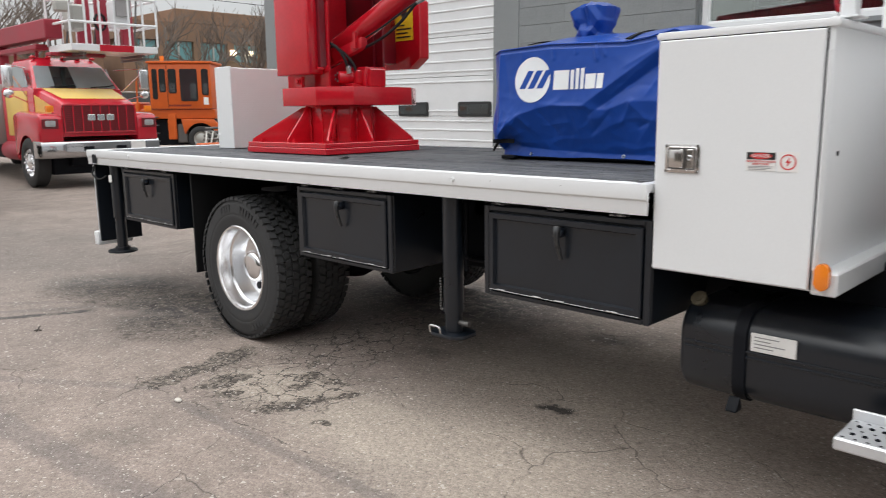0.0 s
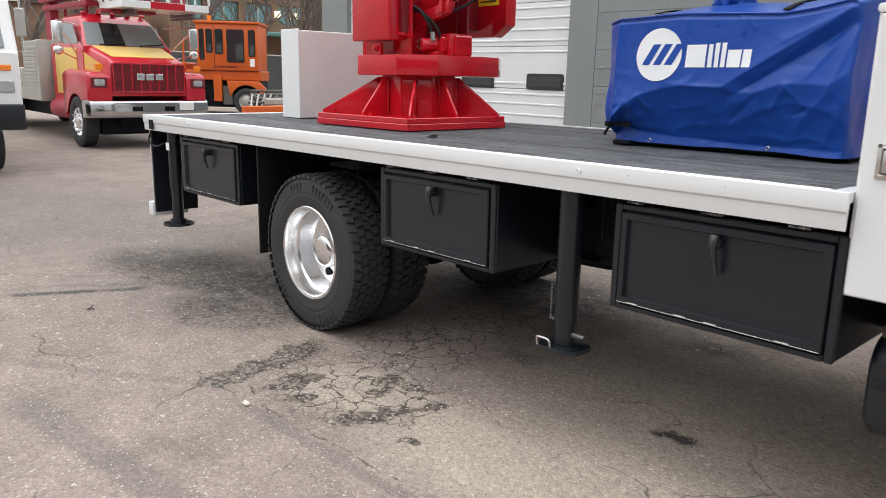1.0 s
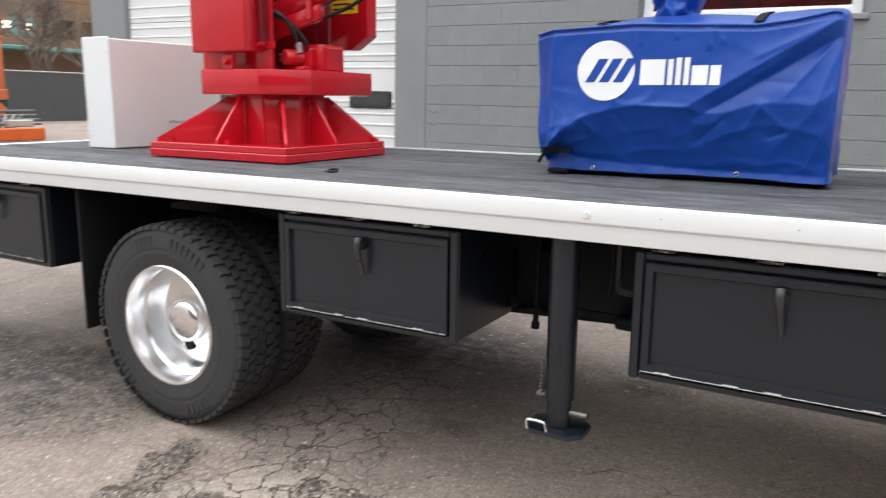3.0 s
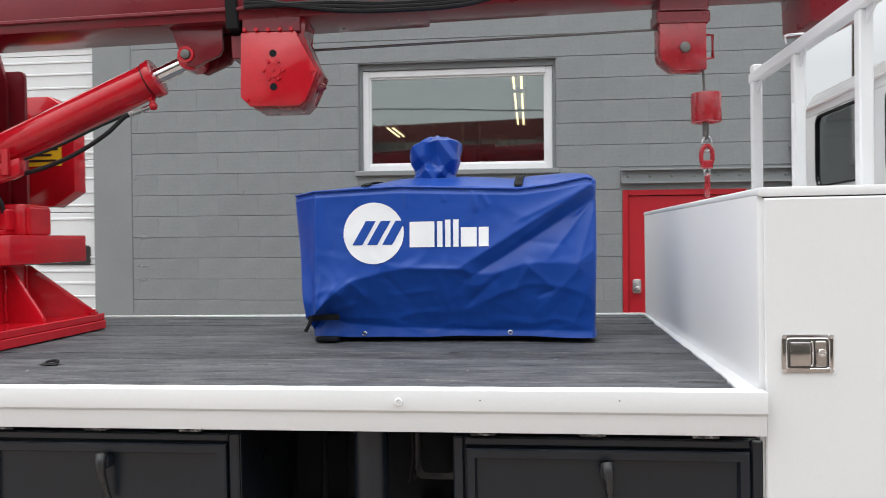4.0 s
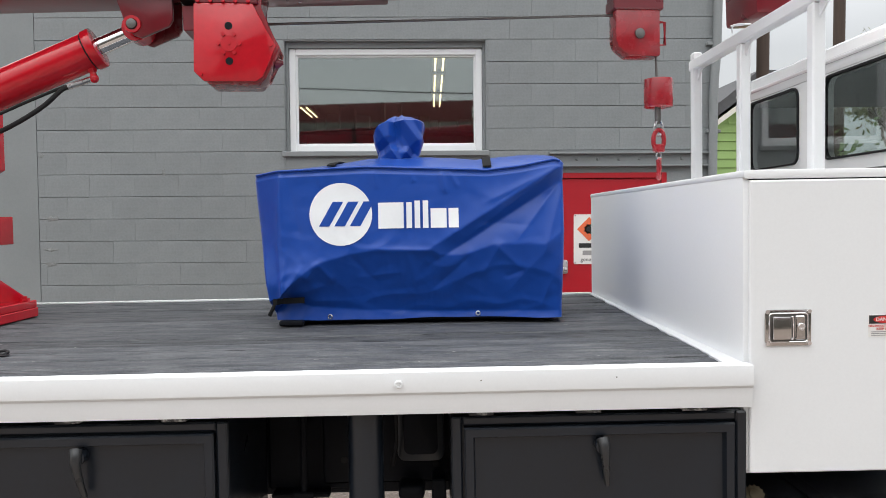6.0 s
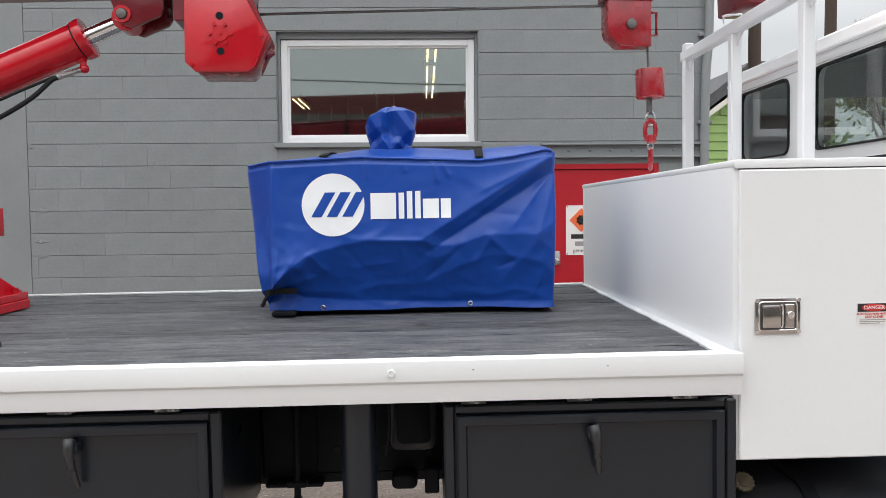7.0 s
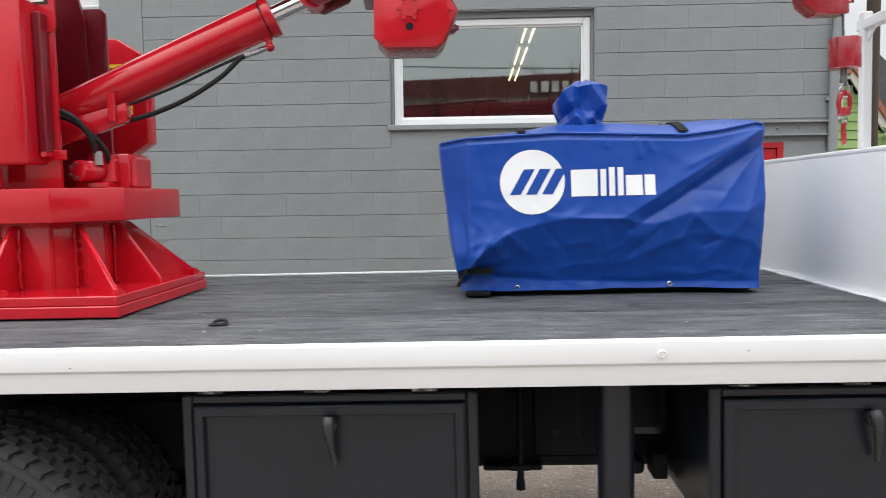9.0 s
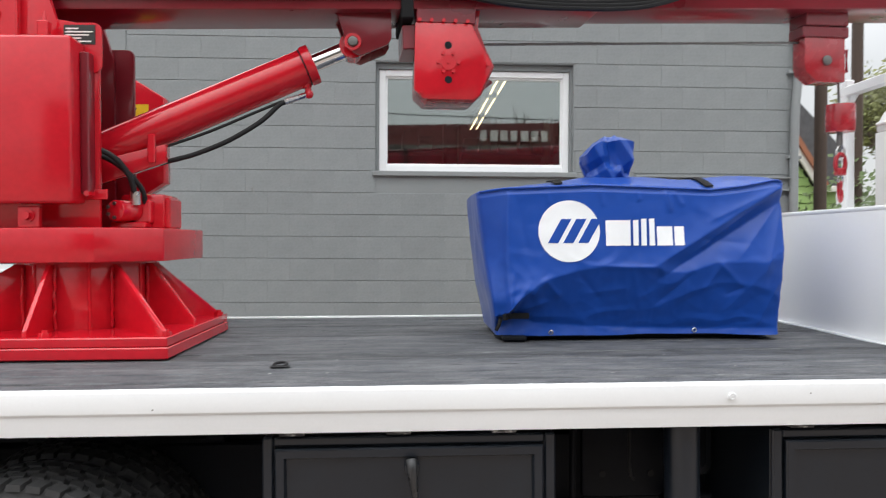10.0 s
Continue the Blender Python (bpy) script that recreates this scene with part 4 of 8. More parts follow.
# fuel tank with strap, plate and cap
tank = thing("fuel_tank", "black round-cornered truck fuel tank with a strap and cap", "fuel tank", (1.85, 0.45, -0.83), TRUCK)
tank_rings = [[(x, p[0], p[1]) for p in rounded(0.19 + d, 0.75 - d, -0.83 + d, -0.475 - d, 0.10, 8)] for x, d in ((1.06, 0.03), (1.064, 0.014), (1.076, 0.004), (1.09, 0.0), (2.72, 0.0), (2.74, 0.006), (2.75, 0.03))]
g = B()
loops = [[g.verts.new(p) for p in r] for r in tank_rings]
for la, lb in zip(loops, loops[1:]):
    for k in range(len(la)):
        g.faces.new((la[k], la[(k + 1) % len(la)], lb[(k + 1) % len(lb)], lb[k]))
g.faces.new(loops[0][::-1])
g.faces.new(loops[-1])
part("tank_body", g, black_paint, tank, "", 60)
for x in (1.283, 2.3):
    g = prism(B(), rounded(0.182, 0.758, -0.838, -0.467, 0.105, 8), "x", x, x + 0.048)
    strap = part("strap", g, black_under, tank, "", 60)
    part("strap_bolt", prism(B(), [(0.176, -0.80), (0.183, -0.80), (0.20, -0.840), (0.20, -0.852), (0.145, -0.852), (0.145, -0.846)], "x", x - 0.002, x + 0.040, 0.002), black_under, strap)
for z in (-0.618, -0.640):
    part("weld_seam", prism(B(), rounded(0.184, 0.756, z - 0.005, z + 0.005, 0.003, 2), "x", 1.085, 2.73), black_paint, tank)
plate = part("tank_plate", box(B(), 1.348, 1.512, 0.181, 0.189, -0.608, -0.538, 0.002), sticker_white, tank, "worn white label plate")
for k in range(4):
    part("print_bar", box(B(), 1.362, 1.362 + (0.09, 0.06, 0.11, 0.07)[k], 0.1795, 0.181, -0.554 - 0.013 * k, -0.550 - 0.013 * k), sticker_grey, plate)
axis = Vector((-0.08, -0.75, 0.62)).normalized()
cap_mid = Vector((1.107, 0.255, -0.462))
part("filler_neck", cyl(B(), cap_mid - axis * 0.09, cap_mid - axis * 0.012, 0.028, 18), black_paint, tank)
g = cyl(B(), cap_mid - axis * 0.016, cap_mid + axis * 0.010, 0.030, 24, bevel=0.004)
cyl(g, cap_mid + axis * 0.008, cap_mid + axis * 0.016, 0.019, 8, bevel=0.002)
rim_a = axis.orthogonal().normalized()
rim_b = axis.cross(rim_a)
for k in range(14):
    q = cap_mid + 0.030 * (math.cos(2 * math.pi * k / 14) * rim_a + math.sin(2 * math.pi * k / 14) * rim_b)
    cyl(g, q - axis * 0.014, q + axis * 0.009, 0.0032, 8)
part("filler_cap", g, brass, tank, "weathered brass filler cap")

# perforated step below the tank
step = thing("cab_step", "perforated bright metal step below the cab", "step", (2.1, -0.05, -0.80), TRUCK)
step_metal = surface("cast_aluminium", (0.70, 0.71, 0.73), 0.42, metal=0.6, vary=0.06, scale=8, bump=0.1)
part("tread_plate", box(B(), 1.735, 2.4, -0.115, 0.08, -0.775, -0.732, 0.006), step_metal, step)
part("back_lip", box(B(), 1.735, 2.4, 0.081, 0.095, -0.775, -0.700, 0.003), step_metal, step)
for i in range(18):
    for j in range(5):
        at = (1.757 + 0.036 * i + (0.018 if j % 2 else 0.0), -0.095 + 0.038 * j, -0.7315)
        g = turned(B(), [(-0.001, 0.0085), (0.003, 0.0075), (0.003, 0.0055), (0.0005, 0.005), (0.0005, 0.0004)] if j % 2 else [(0.0005, 0.0055), (0.001, 0.0004)], at, "z", 10)
        part("grip_hole", g, black_under, step)
part("hanger", box(B(), 2.2, 2.26, 0.0955, 0.12, -0.775, -0.50, 0.004), black_under, step)


# ---- tool boxes under the deck ----
worn_clip = surface("chipped_clip_paint", (0.045, 0.045, 0.048), 0.5, vary=0.3, scale=60, bump=0.2, dirt=(0.55, 0.55, 0.55), dirt_at=0.50)
handle_black = surface("scuffed_black_plastic", (0.022, 0.023, 0.025), 0.30, vary=0.2, scale=20, bump=0.05, spec=0.6)
def pressed_door(bm, a, b, c, d, y):
    """A one-piece door: a raised border of 3 cm round a sunken panel."""
    rings = []
    for off, yy in ((0.0, y + 0.0165), (0.0, y - 0.006), (0.005, y - 0.011), (0.026, y - 0.011), (0.032, y + 0.006)):
        rings.append([bm.verts.new(p) for p in ((a + off, yy, c + off), (b - off, yy, c + off), (b - off, yy, d - off), (a + off, yy, d - off))])
    for r0, r1 in zip(rings, rings[1:]):
        for k in range(4):
            bm.faces.new((r0[k], r0[(k + 1) % 4], r1[(k + 1) % 4], r1[k]))
    bm.faces.new(rings[-1])
    bm.faces.new(rings[0][::-1])
    return bm


def toolbox(x0, x1, label):
    z0, z1, y = -0.557, -0.137, 0.055
    w = x1 - x0
    tb = thing("underbody_toolbox", label, "tool box", ((x0 + x1) / 2, 0.3, z0), TRUCK, group="tool boxes under the deck")
    part("body", box(B(), x0 + 0.002, x1 - 0.002, y + 0.018, 0.56, z0, z1, 0.006), black_paint, tb)
    g = B()
    for a, b, c, d in ((x0, x0 + 0.032, z0, z1), (x1 - 0.032, x1, z0, z1), (x0 + 0.032, x1 - 0.032, z0, z0 + 0.024), (x0 + 0.032, x1 - 0.032, z1 - 0.026, z1)):
        box(g, a, b, y, y + 0.0175, c, d, 0.005)
    part("front_frame", g, black_paint, tb)
    a, b, c, d = x0 + 0.037, x1 - 0.037, z0 + 0.029, z1 - 0.031
    g = pressed_door(B(), a, b, c, d, y)
    door = part("door", g, black_paint, tb)
    mx = (x0 + x1) / 2 + 0.005
    part("handle_boss", cyl(B(), (mx, y + 0.004, d - 0.055), (mx, y - 0.03, d - 0.055), 0.022, 16, bevel=0.004), black_paint, door)
    bend = smooth_line([(mx - 0.002, y - 0.026, d - 0.034), (mx, y - 0.036, d - 0.050), (mx + 0.002, y - 0.039, d - 0.075), (mx + 0.007, y - 0.031, d - 0.12), (mx + 0.013, y - 0.016, d - 0.170)], 4)
    g = tube(B(), bend, 0.0185, 12, 0.008)
    part("handle", g, handle_black, door, "black drop handle")
    # bright strip draws the highlight along the door's lower edge
    part("edge_highlight", cyl(B(), (a + 0.004, y - 0.0105, c + 0.003), (b - 0.004, y - 0.0105, c + 0.003), 0.0019, 8), steel, tb, "thin bright strip for the lower door edge highlight")
    for k in range(4):
        hx = a + w * (0.06, 0.30, 0.44, 0.74)[k]
        part("hinge", cyl(B(), (hx, y - 0.012, c + 0.006), (hx + w * 0.055, y - 0.012, c + 0.006), 0.0040, 8), steel, tb, "worn bright hinge knuckle")
    for k in range(3):
        hx = x0 + w * (0.06 + 0.36 * k)
        part("mount_clip", box(B(), hx, hx + w * 0.085, y - 0.004, y + 0.03, z1 + 0.004, z1 + 0.013, 0.002), worn_clip, tb)
    return tb


toolbox(-3.79, -2.90, "black steel tool box with a closed drop-handle door behind the wheel")
toolbox(-1.335, -0.495, "black steel tool box with a closed drop-handle door")
toolbox(0.145, 1.0, "black steel tool box beside the fuel tank, door closed")


# plain unseen boxes on the far side, added to keep light from below
for x0, x1 in ((-3.79, -2.90), (-1.335, -0.495), (0.145, 1.0)):
    far_box = thing("far_light_blocker", "unseen plain black box added on the far side to block light", "tool box", ((x0 + x1) / 2, 1.8, -0.557), TRUCK, group="tool boxes under the deck")
    part("body", box(B(), x0, x1, 1.56, DW - 0.06, -0.557, -0.06, 0.006), black_paint, far_box)
    part("lid_edge", box(B(), x0 - 0.004, x1 + 0.004, DW - 0.0595, DW - 0.05, -0.56, -0.14, 0.003), black_paint, far_box)


# ---- outrigger legs ----
def outrigger(x, y, foot_z, square, label):
    leg = thing("outrigger_leg", label, "outrigger", (x, y, foot_z), TRUCK, group="outrigger legs")
    part("outer_tube", cyl(B(), (x, y, -0.115), (x, y, foot_z + (0.30 if not square else 0.12)), 0.052, 24), black_paint, leg)
    part("inner_tube", cyl(B(), (x, y, foot_z + 0.45), (x, y, foot_z + 0.02), 0.044, 24), black_paint, leg)
    if square:
        g = prism(B(), [(x - 0.075, y - 0.088), (x + 0.065, y - 0.088), (x + 0.105, y - 0.045), (x + 0.105, y + 0.05), (x + 0.065, y + 0.088), (x - 0.075, y + 0.088), (x - 0.105, y + 0.05), (x - 0.105, y - 0.045)], "z", foot_z, foot_z + 0.018, 0.004)
        part("foot", g, black_paint, leg)
        g = tube(B(), smooth_line([(x - 0.085, y - 0.080, foot_z + 0.012), (x - 0.088, y - 0.084, foot_z + 0.040), (x - 0.078, y - 0.086, foot_z + 0.052), (x - 0.030, y - 0.086, foot_z + 0.052), (x - 0.018, y - 0.084, foot_z + 0.040), (x - 0.014, y - 0.080, foot_z + 0.012)], 4), 0.006, 8)
        part("foot_loop", g, steel, leg, "bright steel loop")
        g = cyl(B(), (x - 0.02, y, foot_z + 0.07), (x + 0.105, y, foot_z + 0.07), 0.014, 10)
        cyl(g, (x - 0.085, y, foot_z + 0.12), (x - 0.03, y, foot_z + 0.12), 0.009, 8)
        part("pin", g, steel_dark, leg)
        g = B()
        for k in range(12):
            bmesh.ops.create_uvsphere(g, u_segments=6, v_segments=4, radius=0.006, matrix=Matrix.Translation((x - 0.06, y - 0.03, foot_z + 0.13 + 0.014 * k)))
        part("pin_chain", g, steel_dark, leg)
    else:
        part("foot", cyl(B(), (x, y, foot_z), (x, y, foot_z + 0.018), 0.12, 28, bevel=0.004), black_paint, leg)
        part("foot_collar", cyl(B(), (x, y, foot_z + 0.019), (x, y, foot_z + 0.045), 0.062, 24), black_paint, leg)
        part("leg_label", box(B(), x - 0.03, x + 0.03, y - 0.0575, y - 0.0525, -0.26, -0.20, 0.001), sticker_white, leg, "small white label")
    return leg


outrigger(-0.105, 0.11, -0.82, True, "black vertical outrigger leg with a square foot and pin")
outrigger(-4.02, 0.10, -0.86, False, "black vertical outrigger leg with a round foot")

# ---- white cross cabinet behind the cab ----
cabinet = thing("cross_cabinet", "white steel cross cabinet with a recessed paddle latch", "cabinet", (1.3, 1.05, -0.325), TRUCK)
part("body", box(B(), 0.992, 1.60, 0.063, 2.10, -0.325, 0.552, 0.010, 2), white_paint, cabinet)
part("lid_edge", prism(B(), rounded(0.9905, 1.615, 0.530, 0.556, 0.010), "y", 0.052, 2.104, 0.003), white_paint, cabinet)
door = part("door", box(B(), 1.006, 1.575, 0.047, 0.0625, -0.318, 0.526, 0.004), white_paint, cabinet, "white flush door")
part("door_gap", box(B(), 1.5765, 1.5805, 0.058, 0.0628, -0.318, 0.526), black_under, cabinet, "dark gap beside the door")
part("door_gap", box(B(), 1.006, 1.575, 0.058, 0.0628, 0.5275, 0.5325), black_under, cabinet, "dark gap beside the door")
part("hinge_knuckle", cyl(B(), (1.587, 0.058, -0.25), (1.587, 0.058, 0.46), 0.006, 10), white_paint, cabinet)
part("bottom_lip", box(B(), 1.576, 1.66, 0.066, 1.9, -0.335, -0.255, 0.006), white_paint, cabinet)
stainless = surface("bright_stainless", (0.60, 0.58, 0.56), 0.15, metal=1.0, vary=0.12, scale=25, bump=0.04)
g = prism(B(), rounded(1.047, 1.180, 0.052, 0.156, 0.014), "y", 0.0415, 0.0465, 0.001)
part("latch", g, stainless, door, "stainless recessed paddle latch")
part("latch_well", prism(B(), rounded(1.060, 1.167, 0.064, 0.144, 0.008), "y", 0.0405, 0.0414), steel_dark, door)
rim = [(p[0], 0.0400, p[1]) for p in rounded(1.059, 1.168, 0.063, 0.145, 0.009)]
part("latch_rim", tube(B(), rim + rim[:1], 0.0024, 8), chrome, door)
g = box(B(), 1.066, 1.119, 0.0, 0.010, 0.0, 0.066, 0.003, 2)
turned_by(g, Matrix.Translation((0, 0.029, 0.071)) @ Matrix.Rotation(radians(-2), 4, "X"))
part("latch_paddle", g, stainless, door)
lip = [(1.117, 0.0285, 0.137), (1.122, 0.0285, 0.131), (1.122, 0.0285, 0.079), (1.117, 0.0285, 0.073)]
part("paddle_lip", tube(B(), smooth_line(lip, 3), 0.0022, 8), chrome, door)
part("lock_plate", box(B(), 1.132, 1.160, 0.034, 0.0402, 0.069, 0.139, 0.003), stainless, door)
g = turned(B(), [(0.0345, 0.0105), (0.030, 0.0105), (0.0285, 0.0090), (0.0285, 0.0065), (0.0300, 0.0055), (0.0300, 0.0005)], (1.147, 0, 0.108), "y", 20)
part("lock_cylinder", g, chrome, door)
for x in (1.053, 1.174):
    for z in (0.058, 0.150):
        part("latch_screw", cyl(B(), (x, 0.042, z), (x, 0.038, z), 0.006, 10), chrome, door)
part("hasp_hole", cyl(B(), (1.5995, 0.163, 0.131), (1.6025, 0.163, 0.131), 0.009, 12), black_under, cabinet)
lens = prism(B(), rounded(1.596, 1.641, -0.312, -0.222, 0.021, 5), "y", 0.034, 0.0625, 0.005)
part("side_reflector", lens, orange_lens, cabinet, "orange oval reflector")


def letters(text, x, y, z, size, material, parent, bold=0.0):
    """Flat lettering that faces the near side, centred on x."""
    cu = bpy.data.curves.new("lettering", "FONT")
    cu.body, cu.size, cu.align_x, cu.align_y, cu.extrude, cu.offset = text, size, "CENTER", "CENTER", 0.0006, bold
    tmp = bpy.data.objects.new("lettering", cu)
    scene.collection.objects.link(tmp)
    bpy.context.view_layer.update()
    me = bpy.data.meshes.new_from_object(tmp.evaluated_get(bpy.context.evaluated_depsgraph_get()))
    bpy.data.objects.remove(tmp)
    me.transform(Matrix.Translation(Vector((x, y, z)) - base_of(parent)) @ Matrix.Rotation(math.pi / 2, 4, "X"))
    me.materials.clear()
    me.materials.append(material)
    ob = new("lettering", me)
    ob.parent = parent
    return ob


# hazard sign print on the door
for x0, x1, z0, z1, ink in ((-0.700, -0.510, 1.398, 1.440, sticker_black), (-0.665, -0.545, 1.330, 1.372, sticker_grey)):
    part("print_bar", box(B(), x0, x1, WALL_Y + 0.0030, WALL_Y + 0.0044, z0, z1), ink, sign)
letters("general", -0.607, WALL_Y + 0.0035, 1.288, 0.052, sticker_black, sign)

danger = thing("danger_label", "white danger sticker with a red oval on the cabinet door", "sticker", (1.40, 0.046, 0.072), TRUCK)
part("film", box(B(), 1.347, 1.447, 0.0455, 0.0468, 0.072, 0.136), sticker_white, danger)
part("header", box(B(), 1.349, 1.445, 0.0446, 0.0454, 0.110, 0.134), sticker_black, danger)
part("oval", prism(B(), [(1.397 + 0.036 * math.cos(a * math.pi / 14), 0.122 + 0.0105 * math.sin(a * math.pi / 14)) for a in range(28)], "y", 0.0436, 0.0445), sticker_red, danger)
letters("DANGER", 1.397, 0.0428, 0.122, 0.0150, sticker_white, danger)
letters("ELECTROCUTION HAZARD", 1.397, 0.0447, 0.1035, 0.0080, sticker_red, danger)
letters("KEEP CLEAR", 1.397, 0.0447, 0.0945, 0.0100, sticker_red, danger)
for k in range(3):
    part("print_bar", box(B(), 1.355, 1.355 + (0.084, 0.076, 0.06)[k], 0.0446, 0.0454, 0.0855 - 0.005 * k, 0.0875 - 0.005 * k), sticker_grey, danger)
volt = thing("high_voltage_label", "square white sticker with a red bolt on the cabinet door", "sticker", (1.49, 0.046, 0.072), TRUCK)
part("film", box(B(), 1.453, 1.521, 0.0455, 0.0468, 0.071, 0.137), sticker_white, volt)
g = B()
pts_o = [(1.487 + 0.026 * math.cos(k * math.pi / 16), 0.104 + 0.026 * math.sin(k * math.pi / 16)) for k in range(32)]
pts_i = [(1.487 + 0.022 * math.cos(k * math.pi / 16), 0.104 + 0.022 * math.sin(k * math.pi / 16)) for k in range(32)]
for k in range(32):
    prism(g, [pts_o[k], pts_o[(k + 1) % 32], pts_i[(k + 1) % 32], pts_i[k]], "y", 0.0446, 0.0454)
part("ring", g, sticker_red, volt)
part("bolt_mark", prism(B(), [(1.492, 0.121), (1.478, 0.102), (1.486, 0.102), (1.481, 0.087), (1.497, 0.107), (1.488, 0.107)], "y", 0.0446, 0.0454), sticker_red, volt)

# ---- white rack between cabinet and cab ----
rack = thing("boom_rack", "white square-tube rack behind the cab", "rack", (1.57, 1.1, 0.56), TRUCK)
RX = 1.57
part("top_rail", box(B(), RX - 0.026, RX + 0.026, 0.18, 2.10, 1.222, 1.278, 0.006), white_paint, rack)
for y in (2.05, 1.43, 0.77, 0.18):
    rx = RX if y > 0.5 else RX + 0.03
    part("post", box(B(), rx - 0.025, rx + 0.025, y - 0.025, y + 0.025, 0.561, 1.221 if y < 2 else 1.315, 0.006), white_paint, rack)
    part("foot_plate", box(B(), rx - 0.04, rx + 0.04, y - 0.05, y + 0.05, 0.5605, 0.568, 0.002), white_paint, rack)
    if y > 0.2:
        part("gusset", prism(B(), [(y - 0.030, 1.221), (y - 0.10, 1.221), (y - 0.030, 1.16)], "x", RX - 0.004, RX + 0.004), white_paint, rack)
g = tube(B(), smooth_line([(RX - 0.04, 1.46, 1.28), (RX - 0.06, 1.40, 1.30), (RX - 0.04, 1.32, 1.285), (RX, 1.36, 1.295), (RX - 0.05, 1.45, 1.31)]), 0.004, 8)
part("tie_rope", g, white_print, rack, "white rope tied round the rail")
g = tube(B(), smooth_line([(RX - 0.035, 1.40, 1.0), (RX - 0.038, 1.37, 0.8), (RX - 0.035, 1.40, 0.62), (RX - 0.035, 1.37, 0.57)]), 0.0035, 6)
part("loose_cord", g, white_print, rack)

# ---- red pedestal crane ----
crane = thing("pedestal_crane", "glossy red hydraulic pedestal crane bolted to the deck", "crane", (-2.3, 1.17, 0.003), TRUCK)
CX, CY = -2.26, 1.13
base = part("base_plate", box(B(), -2.76, -1.775, 0.615, 1.50, 0.047, 0.082, 0.004), red_paint, crane)
part("base_plate", box(B(), -2.764, -1.771, 0.610, 1.504, 0.004, 0.0465, 0.004), red_paint, crane)
for x in (-2.69, -2.26, -1.83):
    for y in (0.68, 1.44):
        g = cyl(B(), (x + 0.03, y, 0.082), (x + 0.03, y, 0.096), 0.022, 6)
        cyl(g, (x + 0.03, y, 0.096), (x + 0.03, y, 0.106), 0.011, 10)
        part("anchor_bolt", g, red_paint, base)
oct8 = [(CX + 0.27 * math.cos(radians(22.5 + 45 * k)), CY + 0.27 * math.sin(radians(22.5 + 45 * k))) for k in range(8)]
part("column", prism(B(), oct8, "z", 0.062, 0.345, 0.004), red_paint, crane)
for k in range(8):
    x, y = oct8[k]
    g = tube(B(), [(x, y, 0.066), (x + 0.003, y, 0.13), (x, y + 0.003, 0.2), (x, y, 0.27), (x, y, 0.335)], 0.007, 6)
    part("weld_bead", g, red_paint, crane)
for ang, far in ((-8, 0.46), (39, 0.56), (90, 0.39), (141, 0.61), (180, 0.47), (226, 0.68), (270, 0.47), (314, 0.67)):
    g = prism(B(), [(0.245, 0.063), (far, 0.063), (far, 0.102), (0.285, 0.335), (0.245, 0.335)], "y", -0.008, 0.008, 0.002)
    turned_by(g, Matrix.Translation((CX - (0.034 if ang == 270 else 0.0), CY, 0)) @ Matrix.Rotation(radians(ang), 4, "Z"))
    part("gusset", g, red_paint, crane)
    for side in (-1, 1):
        run = [(0.262 + random.uniform(-0.002, 0.004), side * 0.013 + random.uniform(-0.003, 0.003), 0.088 + 0.018 * k) for k in range(14)]
        g = tube(B(), run, 0.0065, 6)
        turned_by(g, Matrix.Translation((CX - (0.034 if ang == 270 else 0.0), CY, 0)) @ Matrix.Rotation(radians(ang), 4, "Z"))
        part("weld_bead", g, red_paint, crane)
table = [(-1.90, 0.98), (-1.90, 1.55), (-2.10, 1.79), (-2.52, 1.79), (-2.72, 1.58), (-2.72, 0.98), (-2.52, 0.79), (-2.10, 0.79)]
part("turntable", prism(B(), table, "z", 0.345, 0.478, 0.006), red_paint, crane)
# mast of two cheek plates with box covers outside
MY = 1.30
cheek = [(-2.66, 0.48), (-2.135, 0.48), (-2.135, 1.23), (-2.17, 1.28), (-2.30, 1.30), (-2.40, 1.62), (-2.62, 1.62), (-2.66, 1.4)]
part("cheek_plate", prism(B(), cheek, "y", MY - 0.36, MY - 0.338, 0.003), red_paint, crane)
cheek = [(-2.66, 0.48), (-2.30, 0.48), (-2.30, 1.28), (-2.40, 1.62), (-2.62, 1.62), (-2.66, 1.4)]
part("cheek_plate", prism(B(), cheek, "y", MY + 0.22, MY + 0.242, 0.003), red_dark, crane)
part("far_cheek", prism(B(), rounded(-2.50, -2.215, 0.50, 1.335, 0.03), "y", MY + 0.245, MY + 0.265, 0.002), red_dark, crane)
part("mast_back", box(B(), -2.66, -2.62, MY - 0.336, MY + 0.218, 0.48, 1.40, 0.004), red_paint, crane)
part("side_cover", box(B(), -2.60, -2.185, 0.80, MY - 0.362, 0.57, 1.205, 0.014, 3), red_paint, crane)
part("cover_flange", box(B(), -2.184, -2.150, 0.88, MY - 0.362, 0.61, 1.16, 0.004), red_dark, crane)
g = B()
for z in (0.61,):
    bolt(g, (-2.15, 0.90, z), (0, -1, 0), 0.011, 0.05)
    box(g, -2.20, -2.10, 0.925, 0.932, z - 0.02, z + 0.02, 0.003)
part("cover_bracket", g, red_paint, crane)
far_cover = prism(B(), [(-2.66, 0.65), (-2.345, 0.65), (-2.21, 0.735), (-2.21, 1.19), (-2.36, 1.285), (-2.66, 1.285)], "y", 1.95, 2.06, 0.006)
fc = part("side_cover", far_cover, red_paint, crane)
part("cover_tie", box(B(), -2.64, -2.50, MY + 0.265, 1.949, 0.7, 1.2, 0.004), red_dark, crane)
